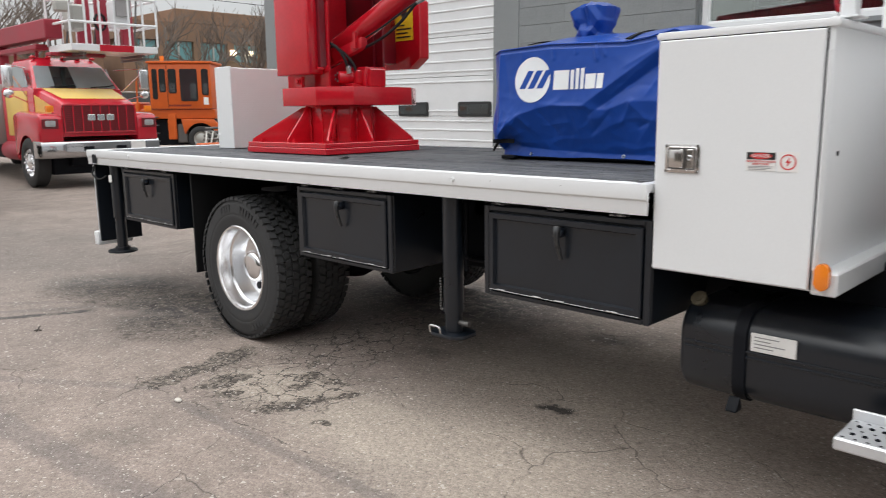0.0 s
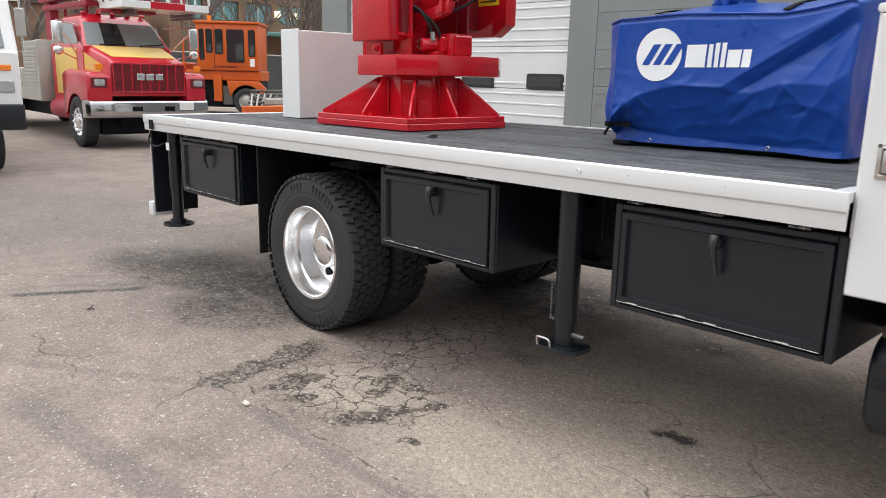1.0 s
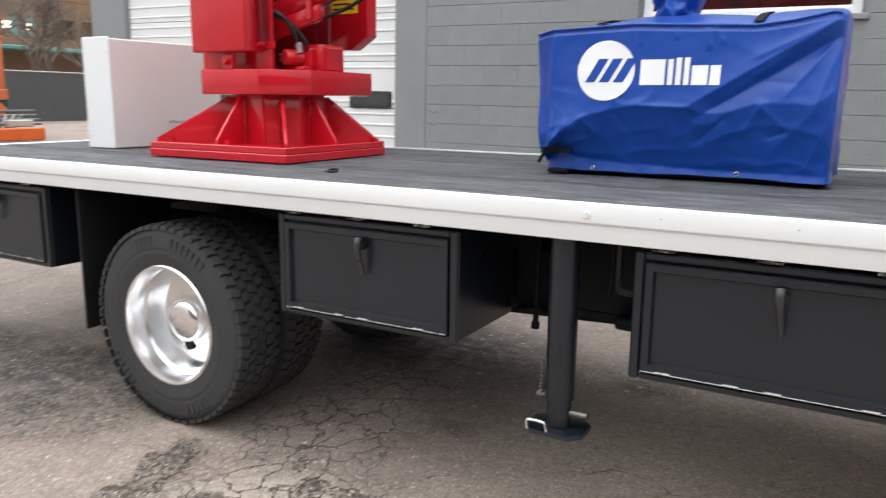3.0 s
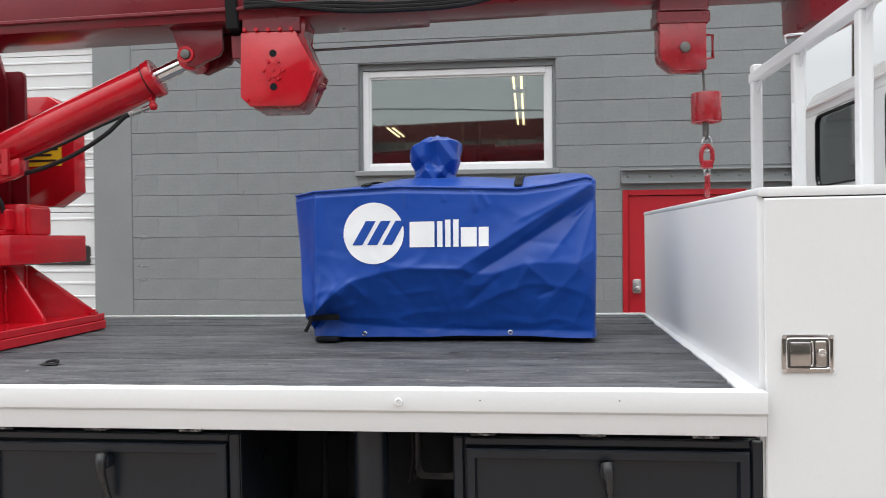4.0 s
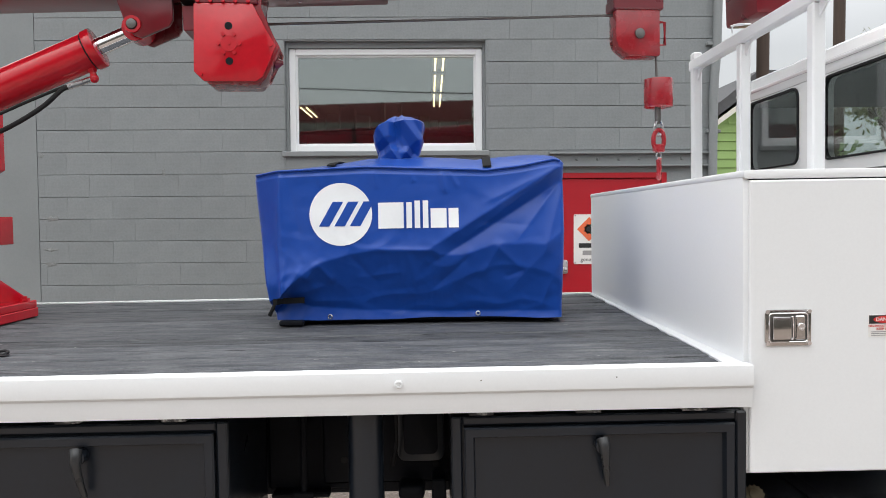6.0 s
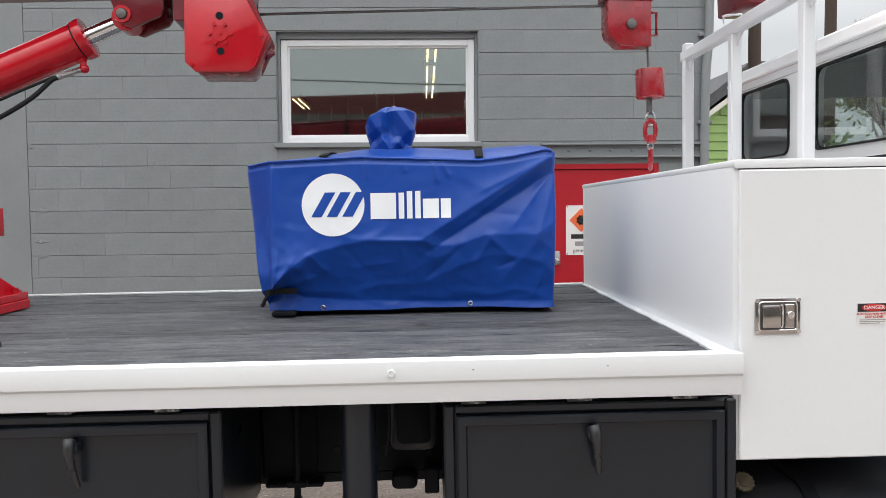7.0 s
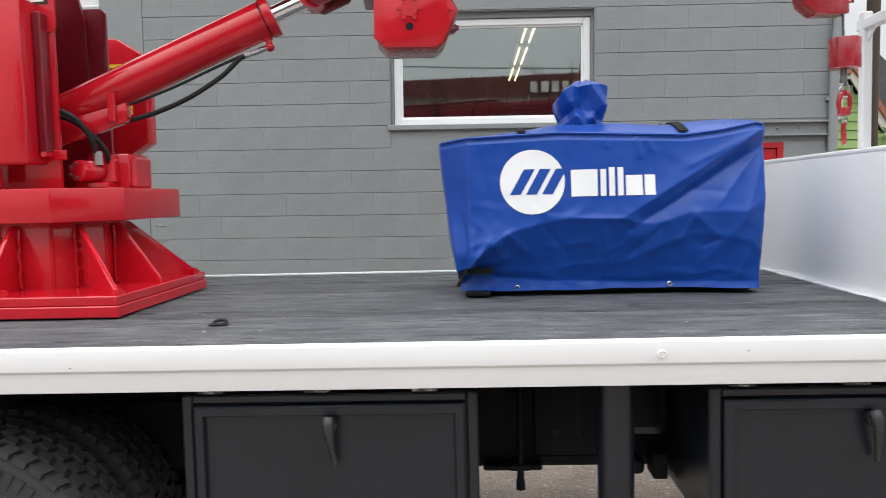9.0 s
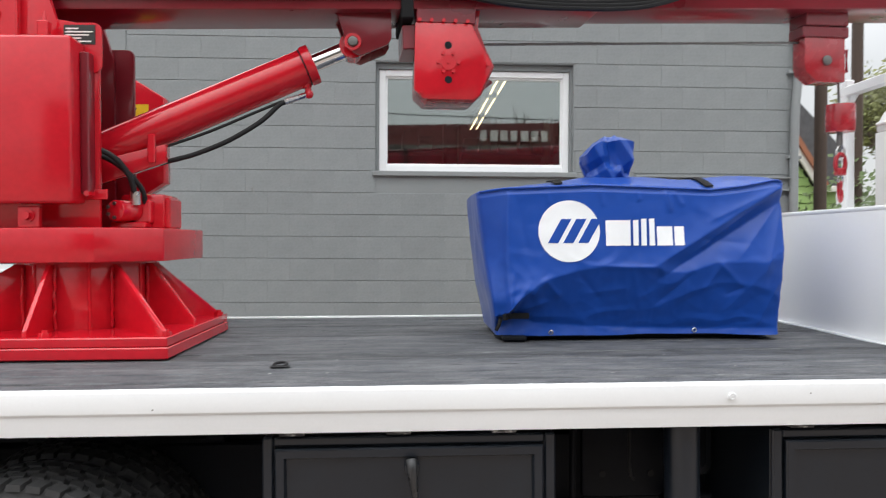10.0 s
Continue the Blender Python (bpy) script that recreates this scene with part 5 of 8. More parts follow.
part("warning_sticker", box(B(), -2.50, -2.285, 1.9455, 1.9485, 0.885, 1.15), sticker_yellow, fc, "yellow warning sticker")
part("sticker_mark", prism(B(), [(-2.395, 1.05), (-2.345, 1.13), (-2.445, 1.13)], "y", 1.9435, 1.9453), sticker_black, fc)
for k in range(4):
    part("print_bar", box(B(), -2.485, -2.485 + (0.17, 0.14, 0.18, 0.1)[k], 1.9435, 1.9453, 0.91 + 0.032 * k, 0.922 + 0.032 * k), sticker_black, fc)
# details on the mast
part("name_plate_bracket", prism(B(), rounded(-2.285, -2.118, 1.09, 1.285, 0.03), "y", MY - 0.372, MY - 0.362), red_paint, crane)
np_ = part("name_plate", box(B(), -2.262, -2.142, MY - 0.376, MY - 0.3725, 1.200, 1.275), sticker_black, crane, "black rating plate with white print")
for k in range(5):
    part("print_bar", box(B(), -2.255, -2.255 + (0.10, 0.06, 0.09, 0.105, 0.05)[k], MY - 0.378, MY - 0.3762, 1.208 + 0.0125 * k, 1.213 + 0.0125 * k), sticker_white, np_)
g = box(B(), -2.335, -2.295, 0.86, 0.90, 1.2055, 1.275, 0.004)
cyl(g, (-2.315, 0.88, 1.275), (-2.315, 0.88, 1.315), 0.010, 10, 0.004)
part("locking_lug", g, red_paint, crane)
g = box(B(), -2.60, -2.43, 0.90, 0.935, 1.2055, 1.42, 0.006)
cyl(g, (-2.52, 0.89, 1.31), (-2.52, 0.935, 1.31), 0.03, 18)
part("pivot_lug", g, red_paint, crane)
g = box(B(), -2.40, -2.32, 0.83, 0.86, 0.479, 0.56, 0.004)
cyl(g, (-2.36, 0.83, 0.525), (-2.36, 0.822, 0.525), 0.026, 18)
cyl(g, (-2.36, 0.822, 0.525), (-2.36, 0.804, 0.525), 0.018, 6)
part("clamp_block", g, red_paint, crane)
# swing gearbox and motor
g = box(B(), -2.13, -1.95, 1.14, 1.34, 0.479, 0.625, 0.012, 2)
box(g, -1.98, -1.93, 1.16, 1.32, 0.479, 0.61, 0.008)
part("gearbox", g, red_paint, crane)
g = cyl(B(), (-2.10, 1.00, 0.55), (-2.06, 1.10, 0.55), 0.044, 24, bevel=0.005)
cyl(g, (-2.065, 1.09, 0.55), (-2.03, 1.18, 0.55), 0.034, 20)
box(g, -2.06, -1.99, 1.09, 1.16, 0.50, 0.60, 0.008)
box(g, -2.14, -2.0, 1.05, 1.2, 0.479, 0.505, 0.006)
motor = part("swing_motor", g, red_paint, crane)
for k in range(6):
    a = (k + 0.5) * math.pi / 3
    g = cyl(B(), (-2.10 + 0.029 * math.cos(a), 0.999, 0.55 + 0.029 * math.sin(a)), (-2.103 + 0.029 * math.cos(a), 0.992, 0.55 + 0.029 * math.sin(a)), 0.0075, 10)
    part("flange_bolt", g, steel_dark, motor)
# boom, lift cylinder and winch gear, swung a little off the truck's line
SWING = Matrix.Translation((-2.30, 1.15, 0)) @ Matrix.Rotation(radians(5.2), 4, "Z") @ Matrix.Translation((2.30, 0, 0))
RISE = Matrix.Translation((-1.9, 0, 1.374)) @ Matrix.Rotation(radians(-2.1), 4, "Y") @ Matrix.Translation((1.9, 0, -1.374))


def swung(name, bm, material, parent, label="", rise=False):
    return part(name, turned_by(bm, SWING @ RISE if rise else SWING), material, parent, label)


pin = Vector((-1.155, 0, 1.278))
along = Vector((math.cos(radians(24.1)), 0, math.sin(radians(24.1))))
low = pin - along * 1.33
cap_end = pin - along * 0.190
swung("cylinder_barrel", cyl(B(), low, cap_end, 0.081, 44), red_paint, crane)
g = cyl(B(), cap_end - along * 0.036, cap_end + along * 0.004, 0.088, 44, bevel=0.004)
swung("cylinder_gland", g, red_paint, crane)
elbow = Vector((-1.345, -0.01, 1.078))
swung("gland_seam", cyl(B(), cap_end - along * 0.042, cap_end - along * 0.0365, 0.0815, 44), black_under, crane)
g = cyl(B(), elbow + Vector((-0.012, 0, 0.05)), elbow + Vector((0, 0, -0.012)), 0.014, 12)
cyl(g, elbow + Vector((-0.010, 0, 0.03)), elbow + Vector((-0.006, 0, 0.015)), 0.020, 6)
ball(g, elbow + Vector((0, 0, -0.012)), 0.020, 12)
swung("hose_elbow", g, red_paint, crane)
swung("piston_rod", cyl(B(), cap_end, pin - along * 0.03, 0.038, 28), chrome, crane, "bright chrome piston rod")
swung("rod_eye", cyl(B(), (pin.x, -0.05, pin.z), (pin.x, 0.05, pin.z), 0.058, 24), red_paint, crane)
swung("pivot_pin", cyl(B(), (pin.x, -0.115, pin.z), (pin.x, 0.115, pin.z), 0.021, 22, bevel=0.003), steel_dark, crane)
swung("pin_collar", turned(B(), [(-0.100, 0.022), (-0.106, 0.024), (-0.106, 0.036), (-0.096, 0.038)], (pin.x, 0, pin.z), "y", 28), red_paint, crane)
for s in (-1, 1):
    y = s * 0.085
    g = prism(B(), [(-1.245, 1.41), (-1.215, 1.388), (-1.187, 1.29), (-1.150, 1.232), (-1.118, 1.222), (-1.005, 1.272), (-0.988, 1.30), (-0.988, 1.41)], "y", y - 0.012, y + 0.012, 0.003)
    # the bracket's shade is put into its colour by the darker red
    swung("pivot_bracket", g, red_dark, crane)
fit_a = elbow + Vector((-0.012, 0, -0.015))
fit_b = Vector((-1.448, -0.035, 1.024))
swung("hose_fitting", cyl(B(), fit_a, fit_b, 0.013, 10), steel, crane, "bright hose fitting")
swung("hose", tube(B(), smooth_line([fit_b, (-1.475, -0.04, 1.008), (-1.551, -0.05, 0.935), (-1.684, -0.05, 0.853), (-1.816, -0.05, 0.796), (-1.934, -0.05, 0.762), (-2.06, -0.05, 0.73)]), 0.0105, 10), rubber_hose, crane, "black hydraulic hose")
swung("hose", tube(B(), smooth_line([fit_b + Vector((-0.01, 0.0, 0.004)), (-1.597, -0.05, 0.964), (-1.764, -0.05, 0.890), (-1.954, -0.05, 0.821), (-2.06, -0.04, 0.80)]), 0.0065, 8), rubber_hose, crane, "thin black hydraulic hose")
g = box(B(), -1.998, -1.968, -0.125, -0.10, 0.748, 0.868, 0.004)
swung("hose_clamp", g, red_paint, crane)
swung("lower_arm", prism(B(), [(-2.42, 0.585), (-1.93, 0.755), (-1.93, 0.83), (-2.42, 0.70)], "y", -0.10, -0.04, 0.004), red_paint, crane)
part("hose", tube(B(), smooth_line([(-2.30, 0.98, 0.745), (-2.20, 0.97, 0.80), (-2.10, 0.99, 0.765), (-2.045, 1.02, 0.68), (-2.035, 1.05, 0.585)]), 0.0115, 10), rubber_hose, crane, "black hydraulic hose")
part("hose", tube(B(), smooth_line([(-2.30, 1.02, 0.725), (-2.18, 1.02, 0.775), (-2.08, 1.05, 0.72), (-2.02, 1.08, 0.64), (-2.015, 1.10, 0.58)]), 0.0105, 10), rubber_hose, crane, "black hydraulic hose")
part("hose_ferrule", cyl(B(), (-2.036, 1.045, 0.63), (-2.034, 1.052, 0.575), 0.019, 12), steel, crane)
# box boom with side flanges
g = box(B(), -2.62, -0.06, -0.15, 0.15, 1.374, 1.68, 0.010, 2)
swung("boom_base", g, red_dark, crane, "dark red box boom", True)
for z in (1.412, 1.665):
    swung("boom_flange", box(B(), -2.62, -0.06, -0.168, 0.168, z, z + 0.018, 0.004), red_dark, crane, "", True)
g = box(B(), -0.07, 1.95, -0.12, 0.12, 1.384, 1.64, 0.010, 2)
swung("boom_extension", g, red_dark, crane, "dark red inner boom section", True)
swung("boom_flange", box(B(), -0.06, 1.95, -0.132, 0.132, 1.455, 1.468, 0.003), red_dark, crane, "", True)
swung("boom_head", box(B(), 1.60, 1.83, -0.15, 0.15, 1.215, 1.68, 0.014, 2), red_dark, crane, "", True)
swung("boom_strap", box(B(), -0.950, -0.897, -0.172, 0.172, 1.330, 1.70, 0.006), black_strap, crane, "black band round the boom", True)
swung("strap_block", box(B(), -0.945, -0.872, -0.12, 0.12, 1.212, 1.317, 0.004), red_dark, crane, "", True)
for k, sag in enumerate((0.045, 0.03, 0.015)):
    pts = [(-0.86, -0.18, 1.46 - 0.02 * k), (-0.5, -0.19, 1.43 - sag), (-0.2, -0.19, 1.410 - sag), (0.15, -0.18, 1.425 - sag), (0.5, -0.16, 1.49)]
    swung("boom_hose", tube(B(), smooth_line(pts), 0.012, 8), rubber_hose, crane, "black hose hanging along the boom", True)
# bolted drive head under the boom
hx, hz, hy = -0.748, 1.188, -0.13
plate = [(-0.890, 1.357), (-0.645, 1.357), (-0.592, 1.245), (-0.552, 1.182), (-0.612, 1.050), (-0.640, 1.030), (-0.855, 1.030), (-0.897, 1.072)]
head = swung("drive_head", prism(B(), plate, "y", hy - 0.02, hy, 0.004), red_paint, crane, "red bolted drive head plate")
body = [(-0.875, 1.415), (-0.60, 1.43), (-0.62, 1.345), (-0.575, 1.245), (-0.540, 1.182), (-0.60, 1.055), (-0.635, 1.022), (-0.84, 1.022), (-0.885, 1.065)]
swung("head_cap", box(B(), -0.885, -0.625, hy - 0.016, hy, 1.3575, 1.425, 0.004), red_dark, crane)
swung("head_body", prism(B(), body, "y", hy + 0.002, hy + 0.20, 0.006), red_worn, crane)
swung("head_boss", cyl(B(), (hx, hy - 0.02, hz), (hx, hy - 0.025, hz), 0.033, 24), red_paint, head)
spots = [(hx + 0.044 * math.cos(k * math.pi / 3), hz + 0.044 * math.sin(k * math.pi / 3), 0.0095) for k in range(6)] + [(hx, hz, 0.008), (-0.574, 1.184, 0.010), (-0.866, 1.058, 0.008)] + [(-0.872 + 0.052 * k, 1.366, 0.009) for k in range(5)]
for x, z, r in spots:
    swung("head_bolt", bolt(B(), (x, hy - 0.02, z), (0, -1, 0), r, 0.010), red_paint, head)
for z in (hz + 0.074, hz - 0.074):
    swung("head_hole", cyl(B(), (hx, hy - 0.0205, z), (hx, hy - 0.0225, z), 0.016, 18), black_under, head)
swung("head_spike", cyl(B(), (-0.57, hy + 0.1, 1.13), (-0.535, hy + 0.1, 1.133), 0.030, 14, 0.008), red_dark, crane)
swung("winch_cable", cyl(B(), (-0.60, 0.0, 1.308), (1.0, 0.0, 1.366), 0.006, 8), steel_dark, crane, "dark steel cable")
# pulley block
g = prism(B(), [(0.976, 1.385), (1.186, 1.385), (1.186, 1.170), (1.040, 1.170), (0.986, 1.212), (0.976, 1.246)], "y", -0.05, 0.05, 0.006)
swung("pulley_bracket", box(B(), 0.972, 1.190, -0.07, 0.07, 1.4325, 1.50, 0.004), red_dark, crane)
pulley = swung("pulley_block", g, red_worn, crane, "scuffed red pulley block")
swung("pulley_mount", box(B(), 0.962, 1.200, -0.060, 0.060, 1.38, 1.432, 0.005), red_dark, crane)
swung("pulley_axle", cyl(B(), (1.087, -0.0505, 1.27), (1.087, -0.062, 1.27), 0.024, 20, bevel=0.004), steel_dark, pulley)
swung("cable_guard", tube(B(), [(1.192, 0, 1.335), (1.228, 0, 1.335), (1.228, 0, 1.23), (1.192, 0, 1.23)], 0.008, 8), red_worn, pulley)
px_c = 1.196
swung("drop_cable", cyl(B(), (px_c - 0.012, 0, 1.19), (px_c, 0, 0.86), 0.006, 8), steel_dark, crane)
swung("cable_weight", cyl(B(), (px_c, 0, 0.938), (px_c, 0, 1.072), 0.067, 28, bevel=0.006), red_worn, crane, "red cylindrical cable weight")
swung("cable_socket", cyl(B(), (px_c - 0.004, 0, 0.875), (px_c - 0.004, 0, 0.937), 0.014, 12), steel_dark, crane)
for s in (-1, 1):
    swung("cable_eye", tube(B(), smooth_line([(px_c, 0, 0.885), (px_c + s * 0.020, 0, 0.85), (px_c + s * 0.018, 0, 0.82), (px_c, 0, 0.805)]), 0.006, 8), steel, crane)
g = tube(B(), smooth_line([(px_c + 0.026 * math.cos(a), 0, 0.785 + 0.048 * math.sin(a)) for a in [k * math.pi / 8 for k in range(17)]], 2), 0.011, 8)
box(g, px_c - 0.026, px_c + 0.026, -0.016, 0.016, 0.728, 0.765, 0.006)
swung("swivel_shackle", g, red_worn, crane, "red swivel shackle")
swung("chain_link", tube(B(), smooth_line([(px_c + 0.012 * math.cos(a), 0, 0.712 + 0.022 * math.sin(a)) for a in [k * math.pi / 6 for k in range(13)]], 2), 0.005, 6), steel, crane)
g = tube(B(), smooth_line([(px_c, 0, 0.70), (px_c + 0.014, 0, 0.675), (px_c + 0.020, 0, 0.64), (px_c, 0, 0.607), (px_c - 0.024, 0, 0.622), (px_c - 0.025, 0, 0.655)]), 0.014, 8, 0.009)
turned_by(g, Matrix.Translation((px_c, 0, 0)) @ Matrix.Rotation(radians(65), 4, "Z") @ Matrix.Translation((-px_c, 0, 0)))
swung("hook", g, red_worn, crane, "small red lifting hook")

# ---- white box behind the crane ----
rear_box = thing("deck_box", "tall white diamond-plate box standing on the deck", "tool box", (-3.57, 1.4, 0.004), TRUCK)


def tread_plate():
    """White paint over a raised diamond pattern of about 4 cm."""
    m = surface("white_diamond_plate", (0.77, 0.77, 0.76), 0.32, vary=0.04, scale=3, bump=0.0)
    n, l = m.node_tree.nodes, m.node_tree.links
    tc = n.new("ShaderNodeTexCoord")
    sp = n.new("ShaderNodeSeparateXYZ")
    l.new(tc.outputs["Object"], sp.inputs[0])

    def op(kind, a, b=0.0):
        k = n.new("ShaderNodeMath")
        k.operation = kind
        for i, v in enumerate((a, b)):
            if isinstance(v, (int, float)):
                k.inputs[i].default_value = v
            else:
                l.new(v, k.inputs[i])
        return k.outputs[0]

    flat = op("ADD", sp.outputs["X"], sp.outputs["Y"])
    waves = [op("SINE", op("MULTIPLY", op(kind, flat, sp.outputs["Z"]), 2 * math.pi / 0.030)) for kind in ("ADD", "SUBTRACT")]
    lug = op("MAXIMUM", op("MULTIPLY", waves[0], waves[1]), 0.0)
    bp = n.new("ShaderNodeBump")
    bp.inputs["Strength"].default_value, bp.inputs["Distance"].default_value = 0.17, 0.003
    l.new(lug, bp.inputs["Height"])
    l.new(bp.outputs["Normal"], n["Principled BSDF"].inputs["Normal"])
    return m


tread_white = tread_plate()
part("body", box(B(), -3.635, -3.39, 0.872, 1.78, 0.004, 0.680, 0.005), tread_white, rear_box)
part("end_plate", box(B(), -3.64, -3.385, 0.862, 0.871, 0.004, 0.69, 0.003), white_paint, rear_box, "smooth white end plate")
for z in (0.12, 0.38, 0.60):
    for x in (-3.615, -3.41):
        part("rivet", ball(B(), (x, 0.861, z), 0.006, 8), white_paint, rear_box)
g = tube(B(), smooth_line([(-3.385, 1.30, 0.165), (-3.32, 1.30, 0.167), (-3.31, 1.32, 0.165), (-3.31, 1.44, 0.165), (-3.385, 1.45, 0.165)]), 0.008, 8)
part("latch_bar", g, steel, rear_box)


# ---- generator under its blue cover ----
GX0, GX1, GY0, GY1 = -0.630, 0.640, 0.955, 1.58
cover_thing = thing("covered_generator", "generator under a creased royal-blue vinyl cover on the deck", "generator", (0.05, 1.25, 0.004), TRUCK)


def crease(x, z, ax, az, bx, bz, width, height):
    """A sharp-backed fold along the line from a to b."""
    dx, dz = bx - ax, bz - az
    L = math.hypot(dx, dz)
    t = ((x - ax) * dx + (z - az) * dz) / L / L
    if not -0.15 < t < 1.15:
        return 0.0
    d = ((x - ax) * dz - (z - az) * dx) / L
    end = max(0.0, min(1.0, min(t + 0.1, 1.12 - t) * 4))
    return height * end * math.exp(-(math.sqrt(d * d + 1.6e-5) - 0.004) / width)


def along_x(x, pts):
    """Height of a broken line at x."""
    for (x0, z0), (x1, z1) in zip(pts, pts[1:]):
        if x <= x1:
            return z0 + (z1 - z0) * max(0.0, (x - x0) / (x1 - x0))
    return pts[-1][1]


BULGE = [(-0.62, 0.11), (-0.536, 0.124), (-0.467, 0.186), (-0.364, 0.259), (-0.226, 0.296), (-0.13, 0.312), (0.105, 0.306), (0.133, 0.288), (0.229, 0.284), (0.353, 0.326), (0.56, 0.322), (0.66, 0.40)]
TUCK = [(-0.62, 0.05), (-0.51, 0.115), (-0.40, 0.078), (-0.20, 0.064), (0.10, 0.052), (0.30, 0.048), (0.64, 0.052)]
TOP_EDGE = [(-0.61, 0.622), (-0.52, 0.632), (-0.16, 0.645), (0.10, 0.634), (0.33, 0.624), (0.46, 0.638), (0.60, 0.664), (0.64, 0.648)]
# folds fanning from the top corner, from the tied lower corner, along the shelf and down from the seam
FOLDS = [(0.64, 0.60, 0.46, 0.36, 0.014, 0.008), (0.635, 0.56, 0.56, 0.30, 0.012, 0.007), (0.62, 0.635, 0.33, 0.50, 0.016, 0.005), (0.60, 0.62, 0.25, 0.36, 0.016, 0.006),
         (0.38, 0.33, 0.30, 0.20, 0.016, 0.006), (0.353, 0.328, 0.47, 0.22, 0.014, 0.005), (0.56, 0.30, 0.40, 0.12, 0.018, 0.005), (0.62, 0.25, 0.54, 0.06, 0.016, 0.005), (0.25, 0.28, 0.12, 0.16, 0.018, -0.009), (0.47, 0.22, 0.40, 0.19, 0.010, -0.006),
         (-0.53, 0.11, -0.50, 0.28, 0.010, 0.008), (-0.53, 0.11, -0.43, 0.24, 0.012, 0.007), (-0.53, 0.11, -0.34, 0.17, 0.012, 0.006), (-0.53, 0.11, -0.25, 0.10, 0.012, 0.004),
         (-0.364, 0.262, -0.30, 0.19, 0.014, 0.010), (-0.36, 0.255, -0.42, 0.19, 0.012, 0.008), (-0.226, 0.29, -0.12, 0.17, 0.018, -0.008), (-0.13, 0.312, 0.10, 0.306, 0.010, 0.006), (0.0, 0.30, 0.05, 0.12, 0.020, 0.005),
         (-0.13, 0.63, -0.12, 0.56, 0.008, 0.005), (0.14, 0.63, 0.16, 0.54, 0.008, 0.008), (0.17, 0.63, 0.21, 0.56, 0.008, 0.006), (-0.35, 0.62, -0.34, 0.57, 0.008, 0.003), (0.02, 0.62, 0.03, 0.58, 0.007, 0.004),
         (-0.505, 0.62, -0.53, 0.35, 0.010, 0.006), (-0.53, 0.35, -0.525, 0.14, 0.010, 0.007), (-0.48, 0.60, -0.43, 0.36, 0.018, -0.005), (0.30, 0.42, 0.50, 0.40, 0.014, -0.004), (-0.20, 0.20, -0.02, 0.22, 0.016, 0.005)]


def step_fold(x, z, ax, az, bx, bz, rise, drop, wide):
    """A fold that swells towards the line from a to b and falls away sharply past it."""
    dx, dz = bx - ax, bz - az
    L = math.hypot(dx, dz)
    t = ((x - ax) * dx + (z - az) * dz) / L / L
    d = -((x - ax) * dz - (z - az) * dx) / L
    fade = max(0.0, min(1.0, (1.08 - t) * 4)) * max(0.0, min(1.0, (t + 0.15) * 5))
    if d < 0:
        return fade * rise * math.exp(d / 0.10)
    if d < wide:
        return fade * (rise - (rise + drop) * d / wide)
    return -fade * drop * math.exp(-(d - wide) / 0.07)


def chamfer(z):
    """How far the cover's near left corner is cut back at the height z."""
    t = max(0.0, min(1.0, (z - 0.10) / 0.34))
    return 0.016 + 0.078 * t * t * (3 - 2 * t)


def front_y(x, z):
    zr, zl = along_x(x, BULGE), along_x(x, TUCK)
    strong = 1.0 if x < 0.30 else max(0.55, 1.0 - (x - 0.30) * 1.5)
    if z >= zr:
        h = 0.034 * math.exp(-(z - zr) / 0.20)
    elif z >= zl:
        h = 0.034 - 0.106 * strong * (zr - z) / (zr - zl)
    else:
        h = 0.034 - 0.106 * strong + 0.014 * (zl - z) / max(zl, 0.02)
    h += step_fold(x, z, 0.63, 0.642, 0.08, 0.305, 0.016, 0.030, 0.055)
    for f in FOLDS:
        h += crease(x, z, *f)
    # tied-in lower corner and the loose ear above it
    h -= 0.030 * math.exp(-((x + 0.60) / 0.07) ** 2 - ((z - 0.115) / 0.05) ** 2)
    if x < -0.512:
        u = min(1.0, (-0.512 - x) / 0.118)
        h -= chamfer(z) * (0.85 * u + 0.15 * u * u)
    q = Vector((x * 6, 0.3, z * 6))
    h += 0.004 * noise.noise(q) + 0.0013 * noise.noise(q * 3.3)
    low = 0.15 + 0.85 * max(0.0, min(1.0, (0.42 - z) / 0.2))
    for a, b, c, amp in ((4, 7, 3, 0.0040), (6, 5, -5, 0.0020), (11, 9, 6, 0.0010)):
        sharp = 1 - abs(noise.noise(Vector((x * a + z * c, 4.1 + a, z * b - x * c * 0.6))))
        h += amp * low * max(0.0, sharp - 0.80) / 0.20
    return GY0 + 0.004 - h


def hem_z(x, side=0.0):
    return 0.023 + 0.002 * math.sin(8 * x + side) + 0.0015 * math.sin(21 * x + 2 * side)


def top_z(x, y):
    v = max(0.0, min(1.0, (y - GY0) / (GY1 - GY0)))
    u = (x - GX0) / (GX1 - GX0)
    z = along_x(x, TOP_EDGE) + 0.064 * (1 - (1 - min(1.0, v / 0.5)) ** 2) * max(0.05, min(1.0, u * 2.0)) * (1.0 if u < 0.85 else max(0.4, 1 - (u - 0.85) * 3))
    z += 0.008 * noise.noise(Vector((x * 6, y * 6, 1.7))) * min(1.0, 4 * v)
    return z


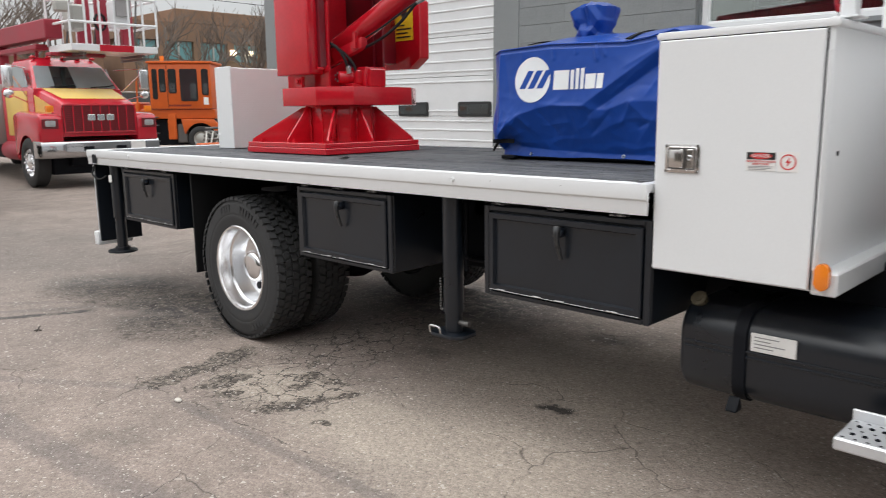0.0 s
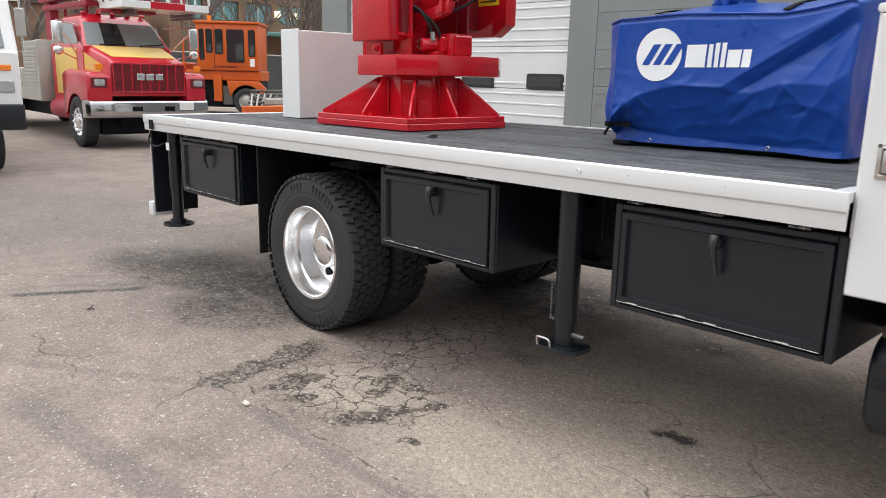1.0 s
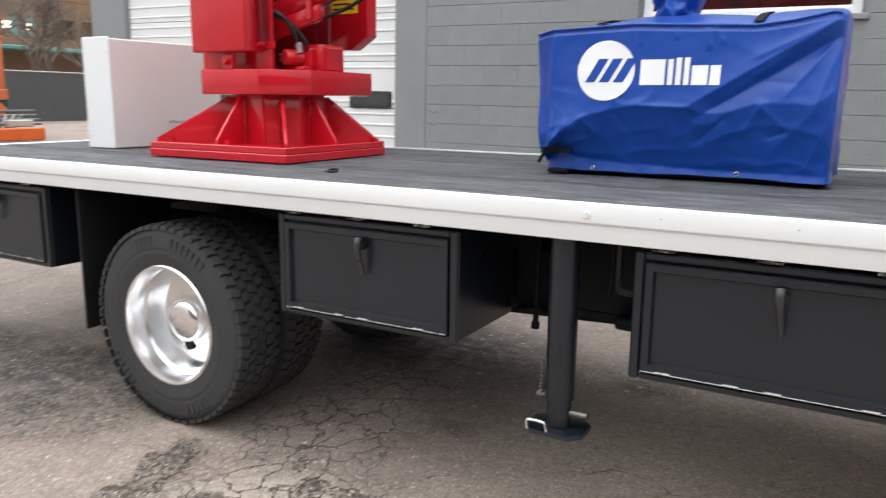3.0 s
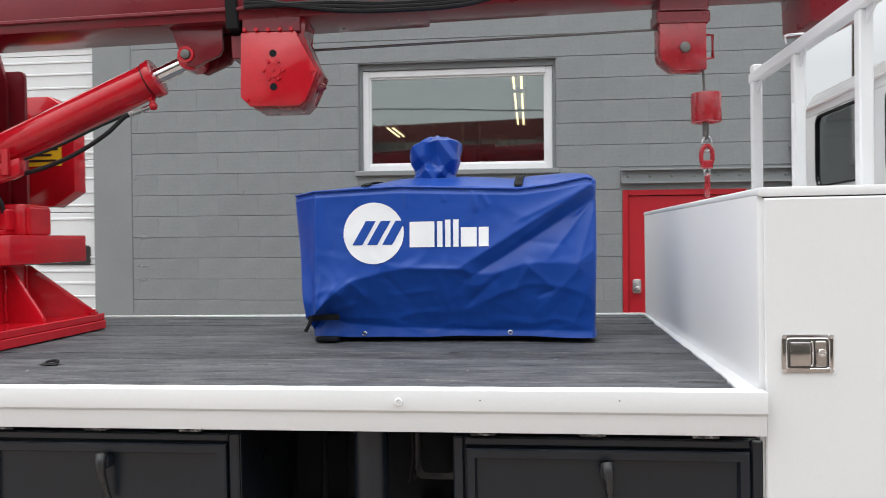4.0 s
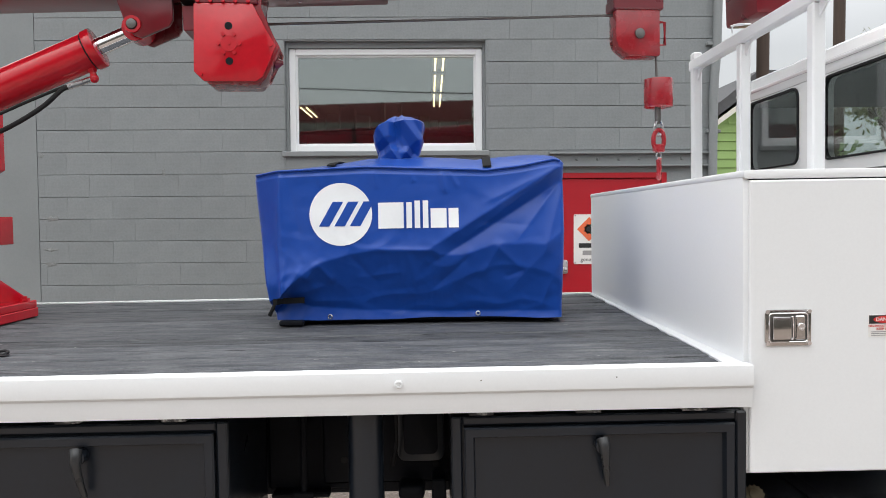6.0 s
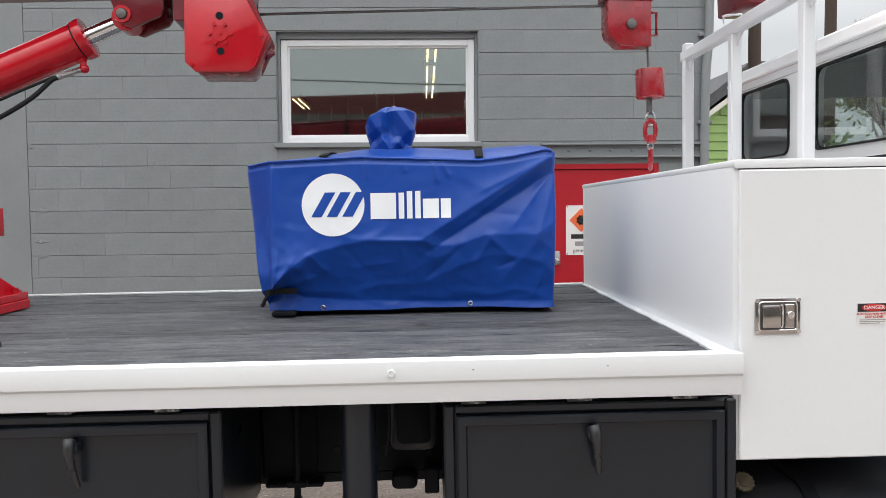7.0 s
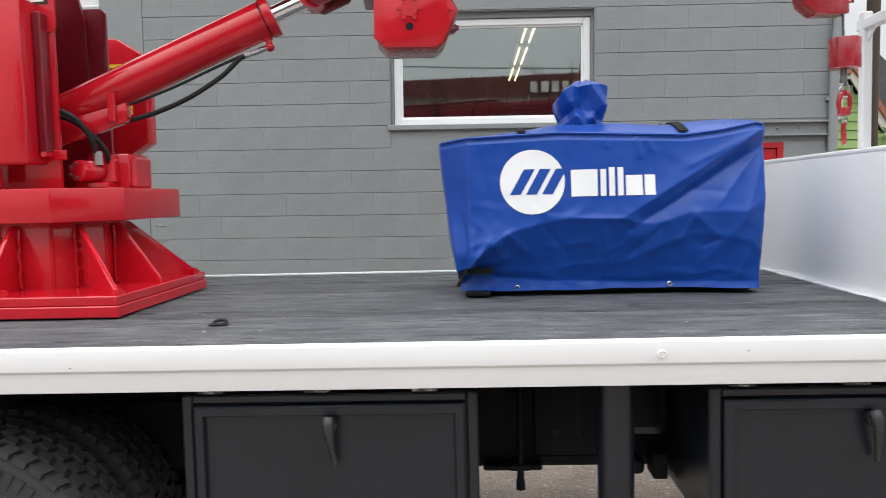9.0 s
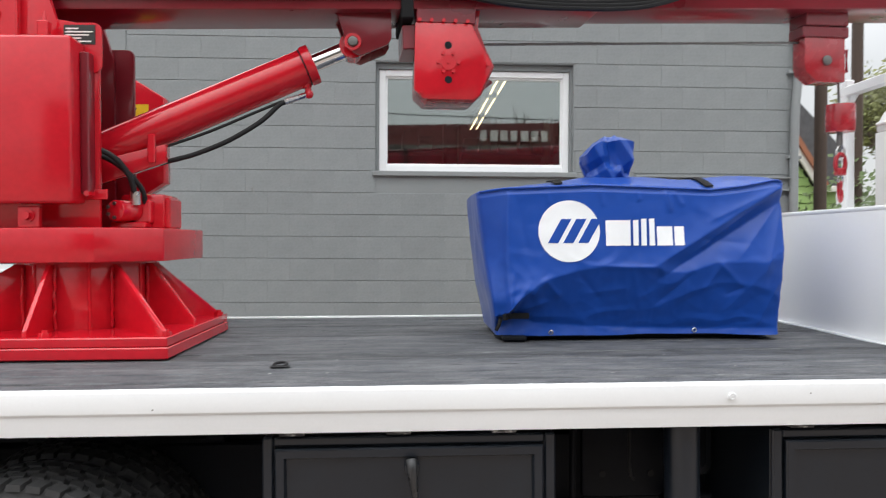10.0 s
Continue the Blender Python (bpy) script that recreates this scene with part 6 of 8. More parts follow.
def cloth_cover():
    bm = B()
    n_s, n_z = 300, 110

    def ring_point(s, k):
        """s runs once round the cover from the near left corner; k from the hem (0) to the top edge (1)."""
        w, d = GX1 - GX0, GY1 - GY0
        per = 2 * (w + d)
        p = s * per
        if p < w:
            x, y, out = GX0 + p, GY0, (0, -1)
        elif p < w + d:
            x, y, out = GX1, GY0 + p - w, (1, 0)
        elif p < 2 * w + d:
            x, y, out = GX1 - (p - w - d), GY1, (0, 1)
        else:
            x, y, out = GX0, GY1 - (p - 2 * w - d), (-1, 0)
        zt = top_z(x, y)
        z0 = hem_z(x if out[0] == 0 else y, 0 if out[1] < 0 else 2)
        z = z0 + (zt - z0) * k
        if out[1] < 0:
            y = front_y(x, z)
            edge = min(p, w - p) / 0.022
            if edge < 1:
                y += 0.022 * (1 - math.sqrt(max(0.0, 1 - (1 - edge) ** 2)))
        else:
            q = Vector((x * 7, y * 7, z * 7))
            b = 0.014 * noise.noise(q) + 0.012 * math.sin(14 * y + 9 * z) * (1 - k)
            b += 0.02 * math.exp(-((z - 0.22) / 0.10) ** 2) if out[0] < 0 else 0
            b *= 1 - k ** 3
            if out[0]:
                # the ends start where the rounded front corners stop
                near = max(0.0, y - GY0)
                corner = front_y(x, z) + 0.022
                y = corner + (GY1 - corner) * near / d
                b *= min(1.0, near / 0.08)
            x, y = x + out[0] * b, y + out[1] * b
        if k > 0.965:
            y += 0.008 if y < GY0 + 0.25 else 0
        cx = (x - (GX0 + GX1) / 2) / (w / 2)
        x += (0.080 * (1 - k) ** 1.4 if cx < 0 else -0.008 * (1 - k)) * abs(cx) ** 6
        return bm.verts.new((x, y, z))

    cols = [[ring_point(s / (2.0 * n_s), k / n_z) for k in range(n_z + 1)] for s in range(2 * n_s)]
    m = len(cols)
    for i in range(m):
        a, b = cols[i], cols[(i + 1) % m]
        for k in range(n_z):
            bm.faces.new((a[k], b[k], b[k + 1], a[k + 1]))
    # top sheet: rings that shrink to the middle
    edge = [c[-1] for c in cols]
    mid = Vector(((GX0 + GX1) / 2, (GY0 + GY1) / 2, 0))
    last = edge
    for t in (0.985, 0.96, 0.88, 0.76, 0.62, 0.46, 0.30, 0.14):
        ring = []
        for v in edge:
            x, y = mid.x + (v.co.x - mid.x) * t, mid.y + (v.co.y - mid.y) * t
            ring.append(bm.verts.new((x, y, top_z(x, y) + 0.004)))
        for i in range(m):
            bm.faces.new((last[i], last[(i + 1) % m], ring[(i + 1) % m], ring[i]))
        last = ring
    bm.faces.new(last)
    return bm


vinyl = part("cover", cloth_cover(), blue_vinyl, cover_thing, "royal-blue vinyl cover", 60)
# hood over the exhaust: a stiff square sack with pinched, slanting creases
px, pyc = -0.034, 1.22
HOOD_FOLDS = [(-0.075, 0.225, 0.015, 0.045, 0.040, 0.020), (0.010, 0.260, 0.090, 0.135, 0.036, 0.018), (0.090, 0.130, 0.010, 0.030, 0.034, -0.018), (-0.105, 0.110, -0.030, 0.150, 0.030, -0.015), (0.030, 0.110, 0.105, 0.045, 0.028, 0.014), (-0.020, 0.250, -0.005, 0.140, 0.026, -0.014), (-0.090, 0.060, -0.030, 0.015, 0.030, 0.012)]


def facet(x, z, ax, az, bx, bz, width, height):
    """A straight-sided ridge along the line from a to b."""
    dx, dz = bx - ax, bz - az
    L = math.hypot(dx, dz)
    t = max(0.0, min(1.0, ((x - ax) * dx + (z - az) * dz) / L / L))
    return height * max(0.0, 1.0 - math.hypot(x - ax - t * dx, z - az - t * dz) / width)


def hood_point(a, v):
    """a runs round the sack, v from its foot (0) to the rim (1)."""
    c, q = math.cos(a), math.sin(a)
    r = (abs(c) ** 5 + abs(q) ** 5) ** -0.2
    half = 0.083 + 0.027 * v
    x, y = half * r * c, half * 0.92 * r * q
    rim = 0.240 - 0.055 * max(0.0, min(1.0, (-x - 0.045) / 0.06)) + 0.012 * noise.noise(Vector((2 * c, 2 * q, 3.0)))
    z = rim * v
    push = 1.4 * sum(facet(x if q < 0.3 else -x, z, *f) for f in HOOD_FOLDS) * min(1.0, v * 5) + 0.003 * noise.noise(Vector((x * 14, y * 14, z * 10)))
    return x + push * c * 0.8, y + push * q, z


g = B()
n_a, n_v = 144, 44
loops = [[g.verts.new((px + x, pyc + y, 0.607 + z)) for x, y, z in [hood_point(2 * math.pi * i / n_a, k / n_v) for i in range(n_a)]] for k in range(n_v + 1)]
for t in (0.9, 0.75, 0.55, 0.35, 0.15):
    ring = []
    for v in loops[n_v]:
        x, y = (v.co.x - px) * t, (v.co.y - pyc) * t
        lift = 0.034 * (1 - t * t) + 0.010 * noise.noise(Vector((x * 28, y * 28, 7.0))) - 0.012 * math.exp(-abs(x - 0.3 * y - 0.02) / 0.012) * (1 - t)
        ring.append(g.verts.new((px + x, pyc + y, v.co.z + (0.607 + 0.240 - v.co.z) * (1 - t) + lift)))
    loops.append(ring)
for la, lb in zip(loops, loops[1:]):
    for k in range(n_a):
        g.faces.new((la[k], la[(k + 1) % n_a], lb[(k + 1) % n_a], lb[k]))
g.faces.new(loops[-1])
part("exhaust_hood", g, blue_vinyl, cover_thing, "crumpled blue hood over the exhaust", 24)
# welted seam along the cover's top edge
pts = []
for k in range(81):
    x = GX0 + 0.012 + (GX1 - GX0 - 0.03) * k / 80
    zt = top_z(x, GY0)
    pts.append((x, front_y(x, zt) + 0.004, zt + 0.001))
part("piping", tube(B(), pts, 0.0045, 6), blue_vinyl, vinyl)


def on_front(pts, lift=0.004):
    """Close triangles on the cover's front for an outline (star-shaped round its middle)."""
    bm = B()
    cx, cz = sum(p[0] for p in pts) / len(pts), sum(p[1] for p in pts) / len(pts)
    fine = []
    for (x0, z0), (x1, z1) in zip(pts, pts[1:] + pts[:1]):
        n = max(1, int(math.hypot(x1 - x0, z1 - z0) / 0.007))
        fine += [(x0 + (x1 - x0) * k / n, z0 + (z1 - z0) * k / n) for k in range(n)]
    rings = []
    for t in [1.0 - 0.95 * k / 15 for k in range(16)]:
        rings.append([bm.verts.new((cx + (x - cx) * t, front_y(cx + (x - cx) * t, cz + (z - cz) * t) - lift, cz + (z - cz) * t)) for x, z in fine])
    for r0, r1 in zip(rings, rings[1:]):
        for k in range(len(fine)):
            bm.faces.new((r0[k], r0[(k + 1) % len(fine)], r1[(k + 1) % len(fine)], r1[k]))
    bm.faces.new(rings[-1])
    return bm


lx, lz, lr = -0.262, 0.457, 0.126
part("print_disc", on_front([(lx + lr * math.cos(k * math.pi / 24), lz + lr * math.sin(k * math.pi / 24)) for k in range(48)], 0.0026), white_print, vinyl, "white printed disc")
for k in range(3):
    a = lx - 0.088 + 0.062 * k
    part("print_stripe", on_front([(a, lz - 0.048), (a + 0.042, lz - 0.048), (a + 0.098, lz + 0.050), (a + 0.056, lz + 0.050)], 0.0040), blue_vinyl, vinyl, "blue slanted stripe")
lx0 = lx + 0.150
for a, b, h in ((0.0, 0.102, 0.104), (0.113, 0.135, 0.104), (0.146, 0.168, 0.110), (0.179, 0.201, 0.110), (0.210, 0.274, 0.078), (0.282, 0.322, 0.078)):
    part("print_block", on_front([(lx0 + a, lz - 0.060), (lx0 + b, lz - 0.060), (lx0 + b, lz - 0.060 + h), (lx0 + a, lz - 0.060 + h)], 0.0026), white_print, vinyl, "plain white printed block")
for x in (-0.324, 0.288):
    z = hem_z(x) + 0.014
    y = front_y(x, z)
    g = turned(B(), [(y - 0.002, 0.0055), (y - 0.006, 0.006), (y - 0.008, 0.008), (y - 0.006, 0.0105), (y - 0.001, 0.011)], (x, 0, z), "y", 18)
    part("grommet", g, steel, vinyl, "bright metal grommet")
for x in (-0.30, 0.33):
    g = B()
    pts = [Vector((x + 0.01 * k / 9, GY0 + 0.012 + (GY1 - GY0) * k / 9 * 0.40, 0)) for k in range(10)]
    for a, b in zip(pts, pts[1:]):
        q = [bm_v for bm_v in ((a.x - 0.017, a.y), (a.x + 0.017, a.y), (b.x + 0.017, b.y), (b.x - 0.017, b.y))]
        prism_v = [g.verts.new((p[0], p[1], top_z(p[0], p[1]) + h)) for h in (0.009, 0.014) for p in q]
        for f in ((0, 1, 2, 3), (7, 6, 5, 4), (0, 4, 5, 1), (1, 5, 6, 2), (2, 6, 7, 3), (3, 7, 4, 0)):
            g.faces.new([prism_v[i] for i in f])
    part("strap", g, black_strap, vinyl, "black webbing strap")
g = B()
for k in range(8):
    x0, x1 = GX0 + 0.092 + 0.0145 * k, GX0 + 0.092 + 0.0145 * (k + 1)
    ya, yb = min(front_y(x0, h) for h in (0.09, 0.11, 0.13)) - 0.012, min(front_y(x1, h) for h in (0.09, 0.11, 0.13)) - 0.012
    v = [g.verts.new(p) for p in ((x0, ya, 0.098), (x1, yb, 0.098), (x1, yb, 0.122), (x0, ya, 0.122), (x0, ya + 0.004, 0.098), (x1, yb + 0.004, 0.098), (x1, yb + 0.004, 0.122), (x0, ya + 0.004, 0.122))]
    for f in ((0, 1, 2, 3), (7, 6, 5, 4), (0, 4, 5, 1), (3, 2, 6, 7), (0, 3, 7, 4), (1, 5, 6, 2)):
        g.faces.new([v[i] for i in f])
part("corner_strap", g, black_strap, vinyl, "black webbing tie")
g = tube(B(), smooth_line([(GX0 + 0.09, front_y(GX0 + 0.09, 0.11) - 0.008, 0.105), (GX0 + 0.082, GY0 + 0.006, 0.078), (GX0 + 0.068, GY0 + 0.002, 0.052)]), 0.008, 6)
part("strap_end", g, black_strap, vinyl, "black webbing tie end")
# generator skid below the hem
part("skid", box(B(), -0.52, 0.622, 1.066, 1.52, 0.004, 0.060, 0.006), black_under, cover_thing, "black steel skid frame")
part("skid_foot", box(B(), -0.53, -0.43, 0.985, 1.034, 0.004, 0.026, 0.006), black_under, cover_thing)

# flat ring on the deck
ring_tie = thing("deck_tie_ring", "small dark tie-down ring lying on the planks", "ring", (-1.33, 0.424, 0.003), TRUCK)
g = tube(B(), smooth_line([(-1.346 + 0.021 * math.cos(a), 0.44 + 0.021 * math.sin(a), 0.009 + 0.004 * math.sin(a)) for a in [k * math.pi / 8 for k in range(17)]], 2), 0.005, 8)
part("ring", g, rubber_hose, ring_tie)
part("ring_plate", box(B(), -1.378, -1.312, 0.41, 0.435, 0.003, 0.007, 0.002), rubber_hose, ring_tie)

# ---- vehicles and buildings round the yard ----
def loft(bm, sections):
    """A skin over rings with the same number of points, closed at both ends."""
    rings = [[bm.verts.new(p) for p in s] for s in sections]
    n = len(rings[0])
    for r0, r1 in zip(rings, rings[1:]):
        for k in range(n):
            bm.faces.new((r0[k], r0[(k + 1) % n], r1[(k + 1) % n], r1[k]))
    bm.faces.new(rings[0][::-1])
    bm.faces.new(rings[-1])
    return bm


def body_ring(x, y0, y1, z0, z1, r=0.12):
    return [(x, y, z) for y, z in [(y0, z0), (y0, z1 - r), (y0 + r * 0.35, z1 - r * 0.3), (y0 + r, z1), (y1 - r, z1), (y1 - r * 0.35, z1 - r * 0.3), (y1, z1 - r), (y1, z0)]]


lorry_red = surface("lorry_red_paint", (0.50, 0.012, 0.028), 0.20, vary=0.1, scale=3, bump=0.05, coat=0.4)
lorry_yellow = surface("faded_yellow_paint", (0.72, 0.50, 0.13), 0.4, vary=0.1, scale=3, bump=0.05)
lorry_grey = surface("dull_aluminium", (0.42, 0.41, 0.38), 0.45, metal=0.3, vary=0.12, scale=4, bump=0.1)
grille_red = surface("dark_grille_red", (0.14, 0.008, 0.014), 0.4, vary=0.1)
grille_slat_red = surface("grille_slat_red", (0.24, 0.010, 0.018), 0.4, vary=0.1)
# pale base colour stands for the sky mirrored in these screens
screen_glass = surface("glass_with_painted_sky", (0.24, 0.27, 0.28), 0.06, vary=0.2, scale=1.5, bump=0.0, rough_vary=0.02, spec=0.8)
clear_lens = surface("headlamp_lens", (0.36, 0.37, 0.37), 0.12, vary=0.25, scale=14, bump=0.1)
switch_orange = surface("orange_machine_paint", (0.56, 0.095, 0.008), 0.4, vary=0.14, scale=3, bump=0.08, dirt=(0.35, 0.08, 0.02), dirt_at=0.66)

lorry = thing("bucket_truck", "parked red and yellow bucket truck with a chrome bumper", "truck", (-17.5, 6.42, 0), Matrix.Translation((0, 0.14, 0)))
YM = 6.42
g = loft(B(), [body_ring(-15.42, YM - 0.74, YM + 0.74, 1.02, 1.66, 0.10), body_ring(-15.60, YM - 0.77, YM + 0.77, 1.0, 1.75, 0.14), body_ring(-16.45, YM - 0.86, YM + 0.86, 0.95, 1.97, 0.16)])
part("hood", g, lorry_red, lorry)
g = loft(B(), [[(-15.615, YM - 0.62, 1.758), (-15.615, YM + 0.62, 1.758), (-15.615, YM + 0.62, 1.766), (-15.615, YM - 0.62, 1.766)], [(-16.43, YM - 0.70, 1.966), (-16.43, YM + 0.70, 1.966), (-16.43, YM + 0.70, 1.976), (-16.43, YM - 0.70, 1.976)]])
part("hood_panel", g, lorry_yellow, lorry, "faded yellow hood panel")
g = loft(B(), [body_ring(-16.40, YM - 0.90, YM + 0.90, 0.85, 1.96, 0.1), body_ring(-16.90, YM - 0.90, YM + 0.90, 0.8, 2.05, 0.1), body_ring(-18.3, YM - 0.92, YM + 0.92, 0.8, 2.05, 0.1)])
part("cab_body", g, lorry_red, lorry)
g = loft(B(), [body_ring(-16.42, YM - 0.88, YM + 0.88, 1.93, 1.96, 0.02), body_ring(-16.95, YM - 0.76, YM + 0.76, 1.93, 2.50, 0.12), body_ring(-17.15, YM - 0.74, YM + 0.74, 1.93, 2.62, 0.2), body_ring(-18.2, YM - 0.74, YM + 0.74, 1.93, 2.62, 0.2)])
part("cab_roof", g, lorry_red, lorry)


def slant(y0, y1, off, x0=-16.46, z0=1.985, x1=-16.90, z1=2.44):
    """A sheet that lies on the slanted windscreen."""
    bm = B()
    pts = [(x0 + off, y0, z0), (x0 + off, y1, z0), (x1 + off, YM + (y1 - YM) * 0.87, z1), (x1 + off, YM + (y0 - YM) * 0.87, z1)]
    v0 = [bm.verts.new(p) for p in pts]
    v1 = [bm.verts.new((p[0] - 0.03, p[1], p[2] - 0.02)) for p in pts]
    bm.faces.new(v0)
    bm.faces.new(v1[::-1])
    for i in range(4):
        bm.faces.new((v0[i], v1[i], v1[(i + 1) % 4], v0[(i + 1) % 4]))
    return bm


screen = part("windscreen", slant(YM - 0.80, YM + 0.80, 0.02), screen_glass, lorry, "windscreen with a pale sky reflection in its colour")
# dark break in the painted sky reflection
part("dark_reflection_band", slant(YM - 0.45, YM - 0.03, 0.028), dark_glass, screen)
for y in (YM - 0.45, YM + 0.35):
    part("wiper", tube(B(), [(-16.42, y - 0.1, 2.0), (-16.46, y + 0.28, 2.03), (-16.49, y + 0.42, 2.06)], 0.012, 6), rubber_hose, lorry)
for s in (-1, 1):
    y = YM + s * 0.905
    part("door", prism(B(), [(-16.75, 1.0), (-16.75, 1.92), (-18.1, 1.95), (-18.1, 1.0)], "y", y - 0.012, y + 0.012, 0.004), lorry_yellow, lorry, "yellow cab door")
    part("door_window", prism(B(), [(-16.80, 2.0), (-17.05, 2.42), (-18.0, 2.44), (-18.0, 2.0)], "y", YM + s * 0.86 - 0.02, YM + s * 0.86 + 0.02), screen_glass, lorry)
    part("hood_side", loft(B(), [[(-15.75, YM + s * 0.79, 1.30), (-15.75, YM + s * 0.80, 1.62), (-15.75, YM + s * 0.81, 1.62), (-15.75, YM + s * 0.80, 1.30)], [(-16.42, YM + s * 0.872, 1.30), (-16.42, YM + s * 0.872, 1.84), (-16.42, YM + s * 0.885, 1.84), (-16.42, YM + s * 0.885, 1.30)]]), lorry_yellow, lorry)
    arch = [(-16.2 + 0.60 * math.cos(radians(a)), 0.52 + 0.60 * math.sin(radians(a))) for a in range(35, 176, 14)]
    prof = [(-15.38, 0.88), (-15.38, 1.40), (-15.50, 1.47), (-16.6, 1.52), (-16.95, 1.45), (-16.95, 0.60), (-16.80, 0.57)] + arch[::-1] + [(-15.68, 0.88)]
    y0, y1 = sorted((YM + s * 0.72, YM + s * 1.17))
    part("fender", prism(B(), prof, "y", y0, y1, 0.075), lorry_red, lorry)
    yc = YM + s * 0.975
    lamp = part("headlamp_bezel", box(B(), -15.385, -15.36, yc - 0.15, yc + 0.15, 1.18, 1.37, 0.01), grille_red, lorry)
    part("headlamp", prism(B(), rounded(yc - 0.095, yc + 0.095, 1.215, 1.335, 0.03), "x", -15.372, -15.35, 0.004), clear_lens, lorry, "clear headlamp")
    part("turn_lamp", prism(B(), rounded(yc - 0.02, yc + 0.12, 1.50, 1.62, 0.02), "x", -15.52, -15.46, 0.006), orange_lens, lorry, "orange turn lamp")
    w = part("front_wheel", tyre(B(), (-16.2, YM + s * 1.03, 0.50), 0.50, 0.28), rubber, lorry)
    part("rim", turned(B(), [(s * 0.10, 0.29), (s * 0.115, 0.27), (s * 0.05, 0.25), (s * 0.05, 0.17), (s * 0.12, 0.15), (s * 0.15, 0.08), (s * 0.15, 0.001)], (-16.2, YM + s * 1.03, 0.50), "y", 28), alloy, w)
    g = B()
    for k in range(10):
        a = 2 * math.pi * k / 10
        cyl(g, (-16.2 + 0.2 * math.cos(a), YM + s * 1.08, 0.5 + 0.2 * math.sin(a)), (-16.2 + 0.2 * math.cos(a), YM + s * 1.19, 0.5 + 0.2 * math.sin(a)), 0.022, 8)
    part("nut_ring", g, chrome, w)["kind"] = "stuff"
    for dx in (0, 1):
        part("rear_wheel", tyre(B(), (-22.5 - 1.25 * dx, YM + s * 0.98, 0.50), 0.50, 0.5), rubber, lorry)
    part("mirror_arm", tube(B(), [(-16.75, YM + s * 0.90, 2.38), (-16.3, YM + s * 1.36, 2.42), (-16.3, YM + s * 1.36, 1.85), (-16.7, YM + s * 0.92, 1.70)], 0.014, 6), alloy, lorry)
    part("mirror_arm", tube(B(), [(-16.3, YM + s * 1.36, 2.36), (-16.72, YM + s * 0.92, 1.82)], 0.012, 6), alloy, lorry)
    part("mirror", box(B(), -16.36, -16.28, YM + s * 1.36 - 0.10, YM + s * 1.36 + 0.10, 1.97, 2.40, 0.03, 2), alloy, lorry, "tall bright mirror")
    part("mirror", ball(B(), (-16.32, YM + s * 1.36, 1.86), 0.10, 14, (0.4, 1, 0.9)), alloy, lorry)
grille = part("grille", box(B(), -15.43, -15.395, YM - 0.72, YM + 0.72, 1.10, 1.645, 0.01), grille_red, lorry)
for k in range(9):
    y = YM - 0.70 + 1.40 * k / 8
    part("grille_bar", box(B(), -15.395, -15.375, y - 0.010, y + 0.010, 1.105, 1.64, 0.003), lorry_red, grille)
for z in (1.105, 1.632):
    part("grille_bar", box(B(), -15.395, -15.372, YM - 0.72, YM + 0.72, z - 0.012, z + 0.012, 0.003), lorry_red, grille)
for k in range(12):
    part("grille_slat", box(B(), -15.398, -15.388, YM - 0.69, YM + 0.69, 1.145 + 0.04 * k, 1.157 + 0.04 * k), grille_slat_red, grille)
for k in range(3):
    part("badge", box(B(), -15.374, -15.36, YM - 0.26 + 0.185 * k, YM - 0.11 + 0.185 * k, 1.33, 1.45, 0.006), alloy, grille, "plain silver badge block")
bulge = [(0.19, 0.0), (0.07, 0.01), (0.035, 0.05), (0.016, 0.12), (0.006, 0.20), (0.0, 0.30), (0.001, 0.50), (0.004, 0.70), (0.010, 0.84), (0.022, 0.93), (0.05, 0.985), (0.09, 1.0), (0.19, 1.0)]
g = loft(B(), [[(-15.27 - back - d, YM + y, z0 + (z1 - z0) * h) for d, h in bulge] for y, z0, z1, back in ((-1.22, 0.61, 0.94, 0.20), (-1.17, 0.60, 0.94, 0.09), (-0.98, 0.60, 0.94, 0.02), (-0.7, 0.60, 0.94, 0.0), (0.7, 0.60, 0.94, 0.0), (0.98, 0.60, 0.94, 0.02), (1.17, 0.60, 0.94, 0.09), (1.22, 0.61, 0.94, 0.20))])
bumper = part("bumper", g, surface("dull_chrome", (0.52, 0.52, 0.53), 0.09, metal=1.0, vary=0.08, bump=0.03), lorry, "wide chrome bumper")
for y in (-0.32, 0.32):
    part("tow_opening", box(B(), -15.275, -15.262, YM + y - 0.10, YM + y + 0.10, 0.735, 0.825, 0.01), black_under, bumper)
part("front_plate", box(B(), -15.268, -15.26, YM + 0.52, YM + 0.82, 0.75, 0.90, 0.004), sticker_white, bumper, "plain white plate")
part("underbody", box(B(), -24.8, -15.6, YM - 0.55, YM + 0.55, 0.42, 0.92, 0.03), black_under, lorry)
part("front_axle", box(B(), -16.35, -15.75, YM - 0.88, YM + 0.88, 0.26, 0.62, 0.04), black_under, lorry)
boom_red = surface("faded_boom_red", (0.30, 0.022, 0.040), 0.5, vary=0.2, scale=3, bump=0.05)
for k in range(5):
    part("roof_lamp", ball(B(), (-17.12, YM - 0.6 + 0.3 * k, 2.63), 0.045, 8, (1, 1.5, 0.7)), lorry_red, lorry)
